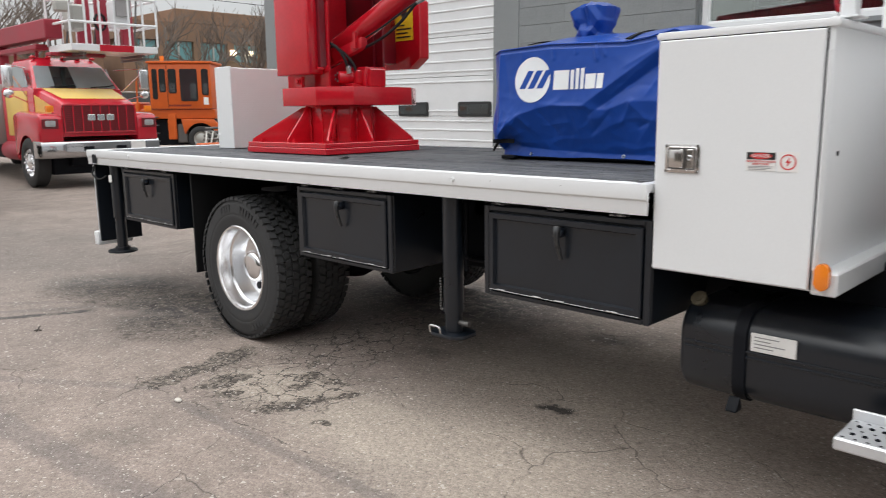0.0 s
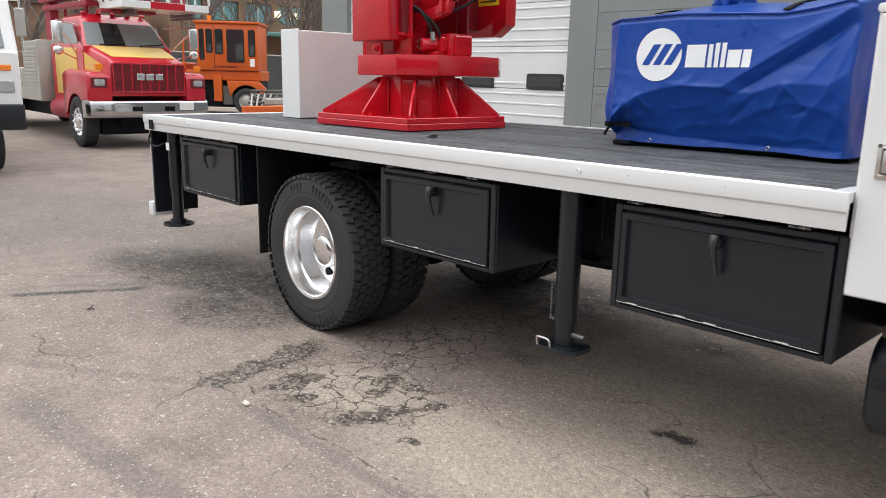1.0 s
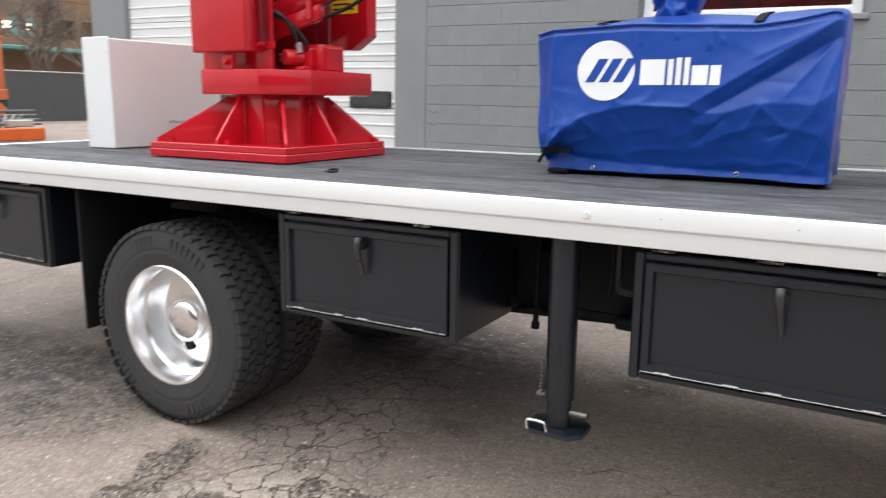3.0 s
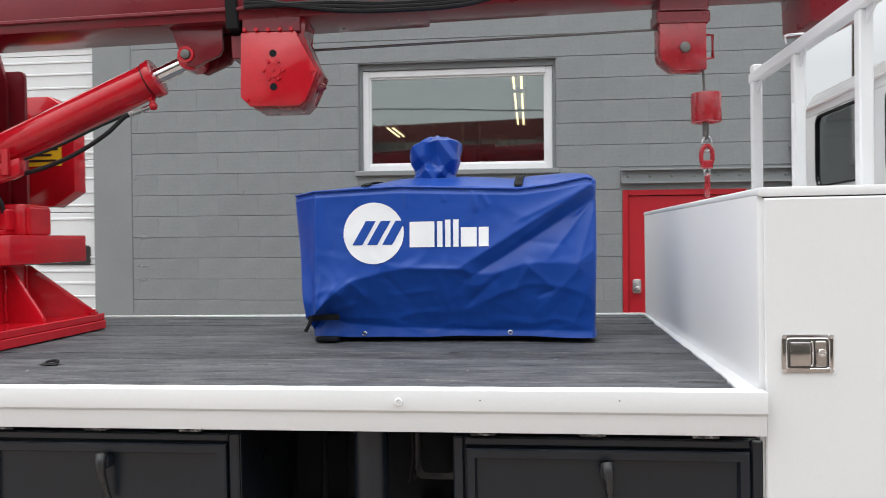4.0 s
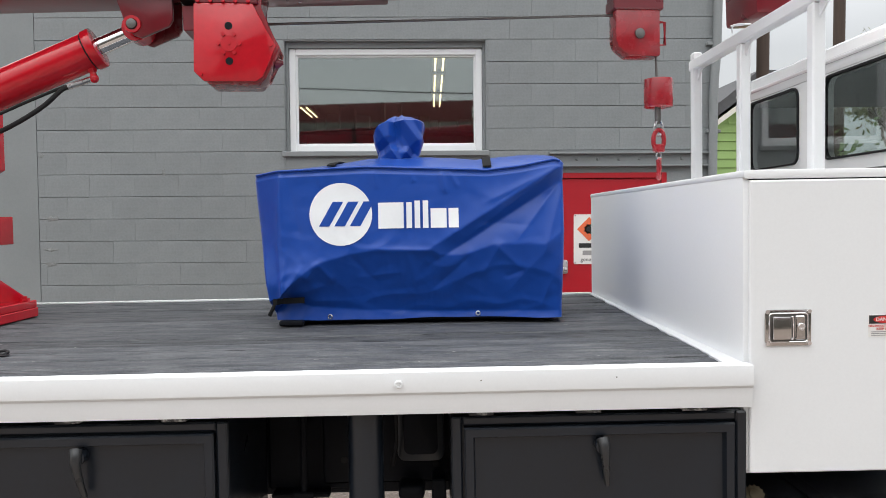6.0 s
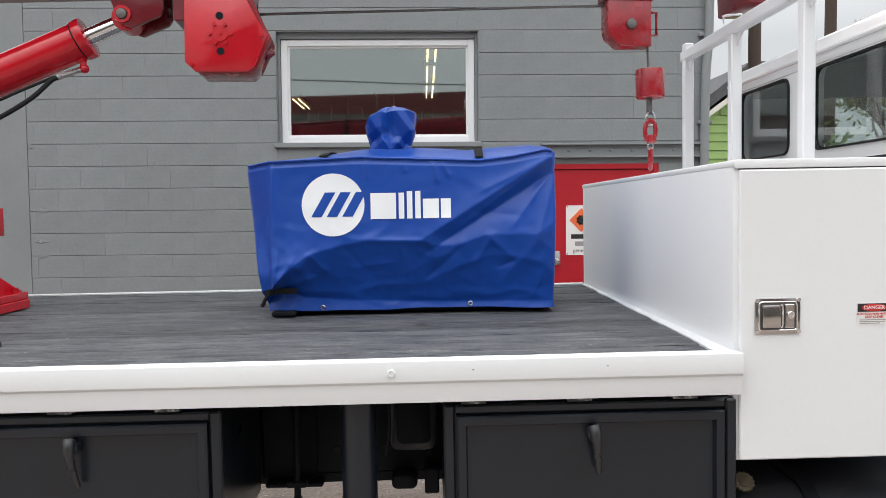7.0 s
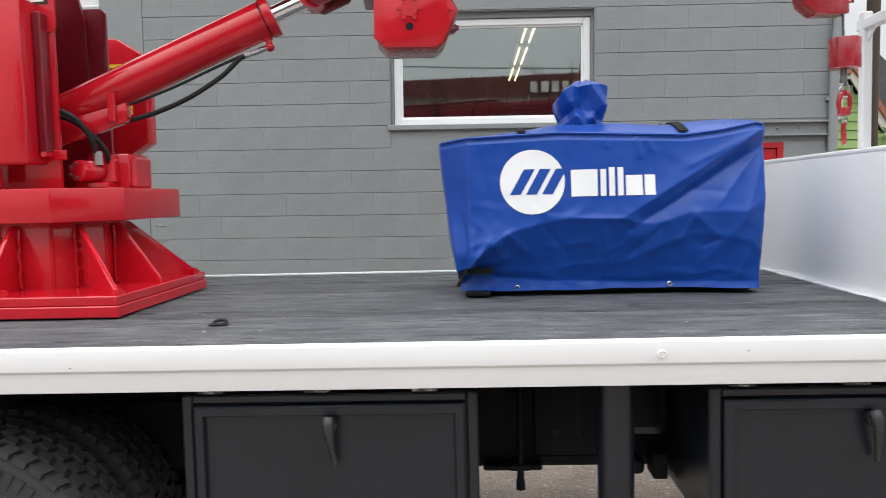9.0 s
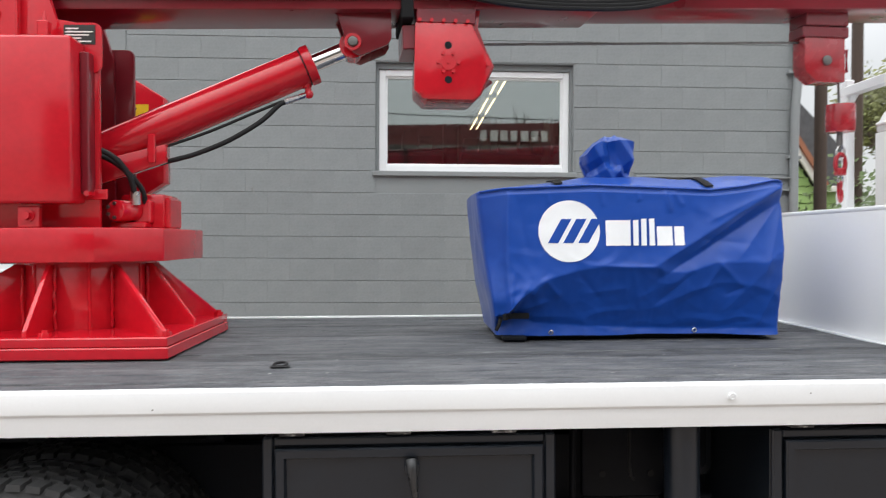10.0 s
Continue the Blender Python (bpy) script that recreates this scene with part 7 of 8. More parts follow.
# service body with ribbed lockers
part("service_body", box(B(), -25.5, -18.5, YM - 1.0, YM + 1.0, 0.92, 1.45, 0.03), lorry_grey, lorry)
part("fuel_tank", cyl(B(), (-17.1, YM - 0.85, 0.68), (-18.3, YM - 0.85, 0.68), 0.21, 20, bevel=0.03), boom_red, lorry)
for x0, x1 in ((-19.6, -18.55), (-21.6, -19.65), (-25.4, -21.65)):
    z1 = 2.08 if x0 > -20 else 1.5
    bay = part("locker", box(B(), x0, x1, YM - 1.16, YM - 0.62, 0.80, z1, 0.02), lorry_grey, lorry, "dull aluminium locker")
    for k in range(12 if z1 > 2 else 5):
        part("shutter_rib", box(B(), x0 + 0.08, x1 - 0.08, YM - 1.172, YM - 1.158, 1.02 + 0.08 * k, 1.075 + 0.08 * k, 0.004), lorry_grey, bay)
part("front_locker", prism(B(), rounded(YM - 1.18, YM - 0.75, 0.80, 2.10, 0.05), "x", -18.54, -18.40, 0.02), lorry_grey, lorry)
# boom and white work basket over the cab
part("lift_boom", box(B(), -20.4, -16.5, YM - 0.52, YM - 0.18, 2.98, 3.36, 0.02), boom_red, lorry, "red box lift boom")
part("lift_boom", box(B(), -20.2, -17.2, YM - 0.50, YM - 0.20, 2.79, 2.90, 0.02), boom_red, lorry)
part("boom_post", box(B(), -20.2, -19.8, YM - 0.45, YM - 0.25, 1.45, 2.98, 0.02), boom_red, lorry)
for x in (-17.6, -19.0):
    part("boom_stay", tube(B(), [(x, YM - 0.35, 2.80), (x - 0.2, YM - 0.35, 2.1), (x - 0.9, YM - 0.35, 1.5)], 0.035, 8), boom_red, lorry)
basket_x0, basket_x1, bk0, bk1 = -16.9, -15.65, 6.08, 7.85
fl = part("basket_floor", box(B(), basket_x0, basket_x1, bk0, bk1, 2.70, 2.84, 0.01), white_paint, lorry, "white work basket floor")
part("floor_stripe", box(B(), basket_x1, basket_x1 + 0.006, bk0 + 0.55, bk0 + 1.25, 2.705, 2.835), lorry_red, fl)
for z in (3.26, 3.78):
    for (xa, ya), (xb, yb) in zip([(basket_x0, bk0), (basket_x1, bk0), (basket_x1, bk1), (basket_x0, bk1)], [(basket_x1, bk0), (basket_x1, bk1), (basket_x0, bk1), (basket_x0, bk0)]):
        part("basket_rail", cyl(B(), (xa, ya, z), (xb, yb, z), 0.028, 10), white_paint, lorry)
for k in range(7):
    y = bk0 + (bk1 - bk0) * k / 6
    for x in (basket_x0, basket_x1):
        part("basket_post", cyl(B(), (x, y, 2.84), (x, y, 3.80), 0.024, 8), white_paint, lorry)
part("basket_console", box(B(), -16.1, -15.75, 7.0, 7.35, 3.2, 3.75, 0.03), white_paint, lorry)
part("basket_tank", box(B(), -16.2, -15.72, 6.15, 6.45, 3.1, 3.6, 0.04), lorry_grey, lorry)
for y in (6.62, 7.0, 7.52):
    part("basket_frame", box(B(), -16.45, -16.3, y - 0.12, y + 0.12, 2.84, 4.0, 0.02), boom_red, lorry)
for y in (6.30, 6.86, 7.28, 7.70):
    part("basket_stay", tube(B(), [(-16.5, y, 2.84), (-16.42, y + 0.05, 3.4), (-16.5, y + 0.14, 4.0)], 0.022, 6), steel_dark, lorry)
part("hose_coil", tube(B(), [(-15.95 + 0.02 * k / 6, 6.78 + 0.11 * math.cos(k * 0.7), 3.30 + 0.17 * math.sin(k * 0.7)) for k in range(28)], 0.016, 6), rubber_hose, lorry, "coil of black hose")
part("control_board", box(B(), -15.70, -15.66, 7.02, 7.34, 3.42, 3.92, 0.01), sticker_grey, lorry, "pale control board")
for z in (2.56, 2.63):
    part("under_rail", box(B(), -16.85, -15.75, bk0 + 0.25, bk0 + 0.31, z, z + 0.05), steel_dark, lorry)
    part("under_rail", box(B(), -16.85, -15.75, bk1 - 0.31, bk1 - 0.25, z, z + 0.05), steel_dark, lorry)
part("work_lamp", box(B(), -15.8, -15.6, 5.83, 6.07, 3.42, 3.64, 0.03), lorry_grey, lorry)
part("basket_arm", box(B(), -16.65, -16.35, YM - 0.5, YM + 0.6, 2.63, 2.695, 0.01), boom_red, lorry)

# white step van
van = thing("step_van", "parked white step van with a black bumper", "van", (-14.5, 2.5, 0))
g = loft(B(), [body_ring(-12.45, 1.35, 3.67, 0.95, 1.72, 0.05), body_ring(-12.50, 1.33, 3.70, 0.95, 1.78, 0.05), body_ring(-12.75, 1.33, 3.68, 0.95, 2.78, 0.12), body_ring(-18.0, 1.33, 3.68, 0.95, 2.86, 0.12)])
part("body", g, cab_paint, van)
g = B()
v = [g.verts.new(p) for p in ((-12.47, 1.55, 1.80), (-12.47, 3.53, 1.80), (-12.71, 3.50, 2.62), (-12.71, 1.55, 2.62), (-12.53, 1.55, 1.79), (-12.53, 3.53, 1.79), (-12.77, 3.50, 2.60), (-12.77, 1.55, 2.60))]
for f in ((0, 1, 2, 3), (7, 6, 5, 4), (0, 4, 5, 1), (1, 5, 6, 2), (2, 6, 7, 3), (3, 7, 4, 0)):
    g.faces.new([v[i] for i in f])
part("windscreen", g, screen_glass, van)
part("bumper", box(B(), -12.55, -12.30, 1.30, 3.68, 0.66, 1.02, 0.03, 2), black_paint, van, "black bumper")
for y in (1.62, 3.44):
    part("headlamp", box(B(), -12.46, -12.43, y - 0.16, y + 0.16, 1.18, 1.34, 0.01), clear_lens, van)
    part("marker_lamp", box(B(), -12.46, -12.43, y - 0.02, y + 0.14, 1.48, 1.56, 0.01), orange_lens, van, "orange marker lamp")
part("mirror_arm", tube(B(), [(-12.75, 3.66, 2.45), (-12.6, 3.80, 2.45), (-12.6, 3.80, 1.75), (-12.60, 3.69, 1.75)], 0.014, 6), alloy, van)
part("mirror", box(B(), -12.64, -12.57, 3.73, 3.86, 1.95, 2.35, 0.02), lorry_grey, van)
for x in (-13.3, -16.9):
    for y in (1.52, 3.40):
        part("wheel", tyre(B(), (x, y, 0.40), 0.40, 0.25), rubber, van)
part("underbody", box(B(), -17.8, -12.6, 1.6, 3.3, 0.45, 0.96, 0.02), black_under, van)
van.location.y -= 0.17

# orange yard switcher
YARD = pose(-26.63, 12.83, 0, 0, 0, 50.0) @ Matrix.Diagonal((1.06, 1.06, 1.06, 1))
switcher = thing("yard_switcher", "orange rail yard switcher with a windowed cab", "switcher", (1.2, 0.8, 0), YARD)
part("cab_shell", box(B(), 0.0, 2.05, 0.0, 1.75, 1.46, 2.98, 0.03, 2), switch_orange, switcher)
part("cab_roof", box(B(), -0.06, 2.12, -0.06, 1.82, 2.981, 3.06, 0.02, 2), switch_orange, switcher)
for x0, x1, z0 in ((0.10, 0.27, 1.78), (0.33, 0.55, 2.02), (0.63, 0.90, 1.98), (1.02, 1.60, 1.72), (1.74, 1.97, 1.92)):
    win = part("window", prism(B(), rounded(x0, x1, z0, 2.80, 0.06), "y", -0.012, 0.01), rubber_hose, switcher)
    part("pane", prism(B(), rounded(x0 + 0.04, x1 - 0.04, z0 + 0.04, 2.76, 0.04), "y", -0.02, -0.0125), dark_glass, win)
for y0, y1, z0 in ((0.25, 0.75, 1.85), (1.0, 1.55, 1.65)):
    win = part("window", prism(B(), rounded(y0, y1, z0, 2.82, 0.06), "x", -0.012, 0.01), rubber_hose, switcher)
    part("pane", prism(B(), rounded(y0 + 0.04, y1 - 0.04, z0 + 0.04, 2.78, 0.04), "x", -0.02, -0.0125), dark_glass, win)
part("beacon", cyl(B(), (0.35, 0.5, 3.06), (0.35, 0.5, 3.26), 0.07, 14), orange_lens, switcher, "amber roof beacon")
for k in range(10):
    part("print_block", box(B(), 0.62 + 0.075 * k, 0.675 + 0.075 * k, -0.006, -0.001, 1.545, 1.605), grille_red, switcher)
part("notice", box(B(), 1.78, 1.94, -0.008, -0.001, 1.60, 1.85), sticker_white, switcher)
part("chassis", box(B(), -0.4, 2.12, 0.10, 1.7, 1.12, 1.45, 0.03), switch_orange, switcher)
part("side_plate", box(B(), 0.52, 0.80, 0.02, 0.14, 0.42, 1.30, 0.02), switch_orange, switcher)
# black block fills in the shade round the wheels
part("undercarriage", box(B(), -0.35, 2.08, 0.30, 1.60, 0.22, 1.115, 0.03), black_under, switcher, "undercarriage block, black for the shade under the chassis")
part("axle_box", box(B(), 0.80, 1.16, 0.10, 0.29, 0.30, 0.95, 0.03), steel_dark, switcher)
part("door_line", box(B(), 0.585, 0.600, -0.006, 0.004, 1.50, 2.92), rubber_hose, switcher)
arch = [(1.62 + 0.54 * math.cos(radians(a)), 0.45 + 0.54 * math.sin(radians(a))) for a in range(20, 166, 16)]
part("fender", prism(B(), [(1.08, 0.62), (0.98, 1.12), (2.05, 1.12), (2.30, 0.86), (2.22, 0.70)] + arch, "y", -0.02, 0.12, 0.006), switch_orange, switcher)
for y in (0.12, 1.5):
    w = part("wheel", tyre(B(), (1.62, y, 0.44), 0.44, 0.34), rubber, switcher)
    part("rim", turned(B(), [(-0.15, 0.25), (-0.10, 0.20), (-0.16, 0.09), (-0.16, 0.001)], (1.62, y, 0.44), "y", 24), lorry_grey, w)
for k in range(4):
    part("step", box(B(), -0.30, 0.22, -0.10, 0.12, 0.35 + 0.27 * k, 0.39 + 0.27 * k, 0.005), steel_dark, switcher)
part("hand_rail", tube(B(), smooth_line([(-0.42, 0.0, 0.9), (-0.42, 0.0, 2.3), (-0.36, 0.1, 2.46), (-0.2, 0.3, 2.46)]), 0.03, 8), switch_orange, switcher)
part("rear_frame", box(B(), -1.4, -0.42, 0.2, 1.6, 0.7, 1.7, 0.05), switch_orange, switcher)
plow = thing("plow_blade", "small orange plow blade with steel linkage on the asphalt", "plow", (-23.6, 14.0, 0))
part("blade", box(B(), -23.7, -23.45, 12.95, 14.9, 0.03, 0.40, 0.03), switch_orange, plow)
for k in range(4):
    part("link", box(B(), -24.25 - 0.12 * k, -24.19 - 0.12 * k, 13.5 + 0.1 * k, 15.3, 0.44 + 0.13 * k, 0.52 + 0.13 * k, 0.02), steel_dark, plow)
for k in range(5):
    part("link", tube(B(), [(-23.75 - 0.2 * k, 13.3 + 0.3 * k, 0.15), (-24.3, 13.7 + 0.25 * k, 0.75), (-24.6 - 0.1 * k, 14.6, 0.35)], 0.035, 6), lorry_grey, plow)
part("tray", box(B(), -24.5, -24.0, 14.1, 14.9, 0.40, 0.62, 0.03), lorry_grey, plow)
part("foot", box(B(), -24.5, -24.0, 13.6, 14.7, 0.0, 0.06), lorry_grey, plow)

# slatted fence behind
fence_mat = surface("dark_fence_slats", (0.055, 0.06, 0.06), 0.6, vary=0.2)
fence = thing("slatted_fence", "tall dark chain fence with upright slats", "fence", (-36, 26, 0))
part("top_rail", cyl(B(), (-36, 12.0, 2.35), (-36, 44, 2.35), 0.03, 8), lorry_grey, fence)
g = B()
for k in range(250):
    y = 12.0 + 0.128 * k
    box(g, -36.012, -36.0, y, y + 0.118, 0.02, 2.3)
slats = part("slat_field", g, fence_mat, fence)
slats["kind"] = "stuff"
for k in range(12):
    part("post", cyl(B(), (-36.06, 12.2 + 2.8 * k, 0), (-36.06, 12.2 + 2.8 * k, 2.4), 0.035, 8), lorry_grey, fence)

# brick building far behind
far_brick = surface("brown_brick", (0.23, 0.135, 0.085), 0.8, vary=0.16, scale=0.8, fine=14, bump=0.2)
teal_glass = surface("teal_window_glass", (0.16, 0.32, 0.33), 0.12, vary=0.2, scale=0.4, bump=0.0)
office = thing("brick_building", "brown brick office building with a band of teal windows", "building", (-64, 38, 0))
part("wall", box(B(), -70, -58, 25.5, 75, 0, 5.4), far_brick, office)
part("wall", box(B(), -70, -58, 25.5, 75, 6.9, 8.3), far_brick, office)
part("parapet", box(B(), -70, -58, 30, 60, 8.305, 9.4, 0.05), far_brick, office)
part("inner_wall", box(B(), -69.5, -59.0, 26, 74.5, 5.4, 6.9), far_brick, office)
for k in range(16):
    y = 25.9 + 3.05 * k
    if k not in (4, 5):
        w = part("window", box(B(), -58.35, -58.25, y, y + 2.35, 5.45, 6.85), teal_glass, office)
        part("mullion", box(B(), -58.25, -58.15, y + 1.1, y + 1.25, 5.45, 6.85), lorry_grey, w)
    part("pier", box(B(), -58.3, -57.95, y + 2.4, y + 3.0, 5.4, 6.9), far_brick, office)
for y in (34.6, 36.2):
    part("wall_lamp", box(B(), -57.95, -57.8, y, y + 0.5, 5.9, 6.4), glow("wall_lamp_glow", (1.0, 0.8, 0.55), 2.5), office)
part("canopy", box(B(), -57.99, -55.5, 27, 50, 4.3, 4.6, 0.05), surface("teal_canopy", (0.12, 0.28, 0.26), 0.5), office)
low = thing("low_brick_building", "low brown building behind bare trees", "building", (-62, 14, 0))
part("wall", box(B(), -68, -58, -6, 24, 0, 5.6), far_brick, low)
part("roof", box(B(), -68.3, -57.7, -6.3, 24.3, 5.604, 5.9), surface("dark_flat_roof", (0.08, 0.075, 0.07), 0.8), low)

# ---- trees ----
bark = surface("grey_bark", (0.10, 0.082, 0.068), 0.9, vary=0.25, scale=3, bump=0.3)
pale_bark = surface("pale_branch_bark", (0.16, 0.13, 0.11), 0.9, vary=0.25, scale=3, bump=0.3)
leaf_green = surface("leaf_green", (0.075, 0.115, 0.030), 0.6, vary=0.35, scale=1.2, bump=0.0)
leaf_olive = surface("leaf_olive", (0.15, 0.16, 0.045), 0.6, vary=0.35, scale=1.2, bump=0.0)


def limbs(bm, rng, p, d, length, r, depth, tips):
    q = p + d * length
    bend = Vector((rng.uniform(-1, 1), rng.uniform(-1, 1), rng.uniform(-0.3, 0.6))) * length * 0.12
    tube(bm, [p, (p + q) / 2 + bend, q], r, 5)
    if depth == 0:
        tips.append(q)
        return
    for k in range(rng.choice((2, 3, 3))):
        nd = (d + Vector((rng.uniform(-1, 1), rng.uniform(-1, 1), rng.uniform(-0.25, 0.7))) * 0.75).normalized()
        limbs(bm, rng, q if k else p + d * length * 0.7, nd, length * rng.uniform(0.62, 0.82), r * 0.58, depth - 1, tips)


def tree(x, y, h, seed, label, leaves=None, depth=5, spread=0.5, leaf=0.16, per_tip=14):
    rng = random.Random(seed)
    t = thing("tree", label, "tree", (x, y, 0))
    bm, tips = B(), []
    p = Vector((x, y, 0))
    top = p + Vector((rng.uniform(-0.2, 0.2), rng.uniform(-0.2, 0.2), h * 0.30))
    trunk = cyl(B(), p, top, h * 0.022, 10, h * 0.015)
    part("trunk", trunk, bark, t)
    for k in range(5):
        a = 2 * math.pi * (k + rng.random()) / 5
        d = Vector((spread * math.cos(a), spread * math.sin(a), 1)).normalized()
        limbs(bm, rng, top - Vector((0, 0, h * 0.03 * k)), d, h * 0.20, h * 0.0095, depth - 1, tips)
    part("branchwork", bm, pale_bark, t)["kind"] = "stuff"
    if leaves:
        verts, faces = [], []
        for q in tips:
            for _ in range(per_tip):
                c = q + Vector((rng.gauss(0, 1), rng.gauss(0, 1), rng.gauss(0, 0.8))) * h * 0.035
                u = Vector((rng.gauss(0, 1), rng.gauss(0, 1), rng.gauss(0, 1))).normalized()
                w = u.orthogonal().normalized()
                s = leaf * rng.uniform(0.6, 1.3)
                i = len(verts)
                verts += [c - u * s, c + w * s * 0.5, c + u * s, c - w * s * 0.5]
                faces.append((i, i + 1, i + 2, i + 3))
        bm = B()
        bv = [bm.verts.new(v) for v in verts]
        for f in faces:
            bm.faces.new([bv[i] for i in f])
        crown = part("crown", bm, leaves, t)
        crown["kind"] = "stuff"
    return t


for x, y, h, sd in ((-46, 26.2, 9.5, 1), (-47, 29.6, 10.5, 2), (-44, 31.5, 8.5, 3), (-50, 33.0, 11, 4), (-46, 36.0, 10, 5), (-42, 8.5, 9, 6), (-44, 12.5, 10.5, 7), (-41, 5.0, 8.5, 8), (-48, 16.5, 11, 9), (-47, 22.5, 10, 12)):
    tree(x, y, h, sd, "bare spreading tree with thin grey branches")
tree(-43.0, 33.6, 5.5, 10, "small tree with new yellow-green leaves", leaf_olive, 4, 0.8, 0.12, 10)
tree(-40.5, 7.0, 5.0, 11, "shrubby tree with dull green leaves", leaf_green, 4, 0.9, 0.14, 10)
tree(13.4, 23.5, 9.8, 21, "leafy green tree beyond the houses", leaf_olive, 4, 0.6, 0.11, 80)
tree(17.0, 24.5, 10.5, 22, "leafy green tree beyond the houses", leaf_green, 4, 0.6, 0.12, 60)
tree(16.5, 29.0, 10.0, 23, "leafy green tree beyond the houses", leaf_olive, 4, 0.6, 0.12, 50)


def bush(x, y, h, seed):
    rng = random.Random(seed)
    t = thing("bush", "dense dark green bush", "bush", (x, y, 0))
    bm = B()
    for _ in range(900):
        c = Vector((x + rng.gauss(0, 0.36), y + rng.gauss(0, 0.36), abs(rng.gauss(0.55, 0.28)) * h))
        u = Vector((rng.gauss(0, 1), rng.gauss(0, 1), rng.gauss(0, 1))).normalized()
        w = u.orthogonal().normalized()
        bm.faces.new([bm.verts.new(p) for p in (c - u * 0.09, c + w * 0.05, c + u * 0.09, c - w * 0.05)])
    part("leaves", bm, leaf_green, t)["kind"] = "stuff"
    g = B()
    for k in range(5):
        tube(g, [(x, y, 0), (x + rng.uniform(-0.3, 0.3), y + rng.uniform(-0.3, 0.3), h * 0.7)], 0.02, 5)
    part("stems", g, bark, t)


bush(6.2, 16.0, 2.9, 31)
bush(5.4, 16.2, 2.2, 32)
bush(7.0, 16.4, 2.7, 33)

# ---- houses and poles beyond the corner ----
siding_green = surface("green_house_paint", (0.30, 0.45, 0.15), 0.6, vary=0.08, scale=1.5, bump=0.1)
roof_grey = surface("grey_shingles", (0.085, 0.085, 0.09), 0.85, vary=0.25, scale=8, fine=60, bump=0.5, depth=0.01)
house_trim = surface("cream_house_trim", (0.74, 0.72, 0.66), 0.5, vary=0.05)
house = thing("green_house", "green clapboard house with cream trim and a grey roof", "house", (9.0, 21.0, 0))
part("wall", prism(B(), [(2.5, 0), (6.95, 0), (6.95, 2.95), (6.40, 2.95), (5.60, 4.16), (5.02, 4.16), (2.5, 2.32)], "y", 18.02, 23), siding_green, house)
for k in range(21):
    z = 0.2 * k
    x1 = 6.94 if z < 2.8 else 6.40 - (z - 2.8) * 0.62
    part("clapboard", prism(B(), [(18.018, z), (17.985, z + 0.01), (18.012, z + 0.198), (18.018, z + 0.198)], "x", max(2.5, 2.5 + (z - 2.14) * 1.37), min(x1, 6.94)), siding_green, house)
hw = part("window", box(B(), 4.98, 5.54, 17.93, 17.98, 3.24, 4.06, 0.01), house_trim, house, "cream framed window")
for a, b in ((5.03, 5.24), (5.28, 5.49)):
    part("pane", box(B(), a, b, 17.915, 17.929, 3.32, 3.98), dark_glass, hw)
gutter_brown = surface("red_brown_gutter", (0.32, 0.12, 0.06), 0.5)
part("fascia", box(B(), 4.95, 5.62, 17.78, 17.84, 4.10, 4.26, 0.01), house_trim, house)
part("rake_board", prism(B(), [(5.06, 4.20), (5.00, 4.28), (2.4, 2.38), (2.46, 2.30)], "y", 17.78, 17.84), house_trim, house)
part("gutter", box(B(), 5.0, 5.60, 17.70, 17.775, 4.20, 4.34, 0.01), gutter_brown, house)
part("rake_board", prism(B(), [(5.52, 4.26), (5.72, 4.26), (6.56, 2.96), (6.36, 2.96)], "y", 17.78, 17.84), house_trim, house)
part("rake_gutter", prism(B(), [(5.62, 4.34), (5.76, 4.34), (6.62, 3.00), (6.50, 3.00)], "y", 17.70, 17.775), gutter_brown, house)
part("fascia", box(B(), 6.4, 7.3, 17.78, 17.84, 2.86, 3.00, 0.01), house_trim, house)
part("roof", prism(B(), [(2.2, 2.26), (4.98, 4.35), (5.70, 4.35), (6.60, 3.01), (7.35, 3.01), (7.35, 3.50), (5.9, 5.0), (5.4, 5.0), (4.70, 4.42), (2.2, 2.6)], "y", 17.85, 23.4), roof_grey, house)
house_b = thing("pale_house", "pale grey house wall behind the bushes", "house", (13.5, 19.5, 0))
part("wall", box(B(), 8.4, 18, 16.9, 17.9, 0, 3.3), surface("pale_house_paint", (0.5, 0.48, 0.45), 0.7, vary=0.06), house_b)
part("corner_board", box(B(), 8.3, 8.42, 16.86, 16.899, 0, 3.3), house_trim, house_b)
pole_wood = surface("brown_pole_wood", (0.060, 0.040, 0.030), 0.8, vary=0.25, scale=6, bump=0.4, stretch=(6, 6, 0.6))
for px_, py_, hh, rr in ((1.755, 9.45, 7.5, 0.075), (6.38, 16.3, 9.0, 0.125)):
    pole = thing("utility_pole", "dark brown wooden utility pole", "pole", (px_, py_, 0))
    part("shaft", cyl(B(), (px_, py_, 0), (px_, py_, hh), rr, 14, rr * 0.88), pole_wood, pole)
    part("bracket", box(B(), px_ - 0.05, px_ + 0.05, py_ - rr - 0.10, py_ - rr + 0.03, hh - 1.0, hh - 0.8, 0.01), steel_dark, pole)

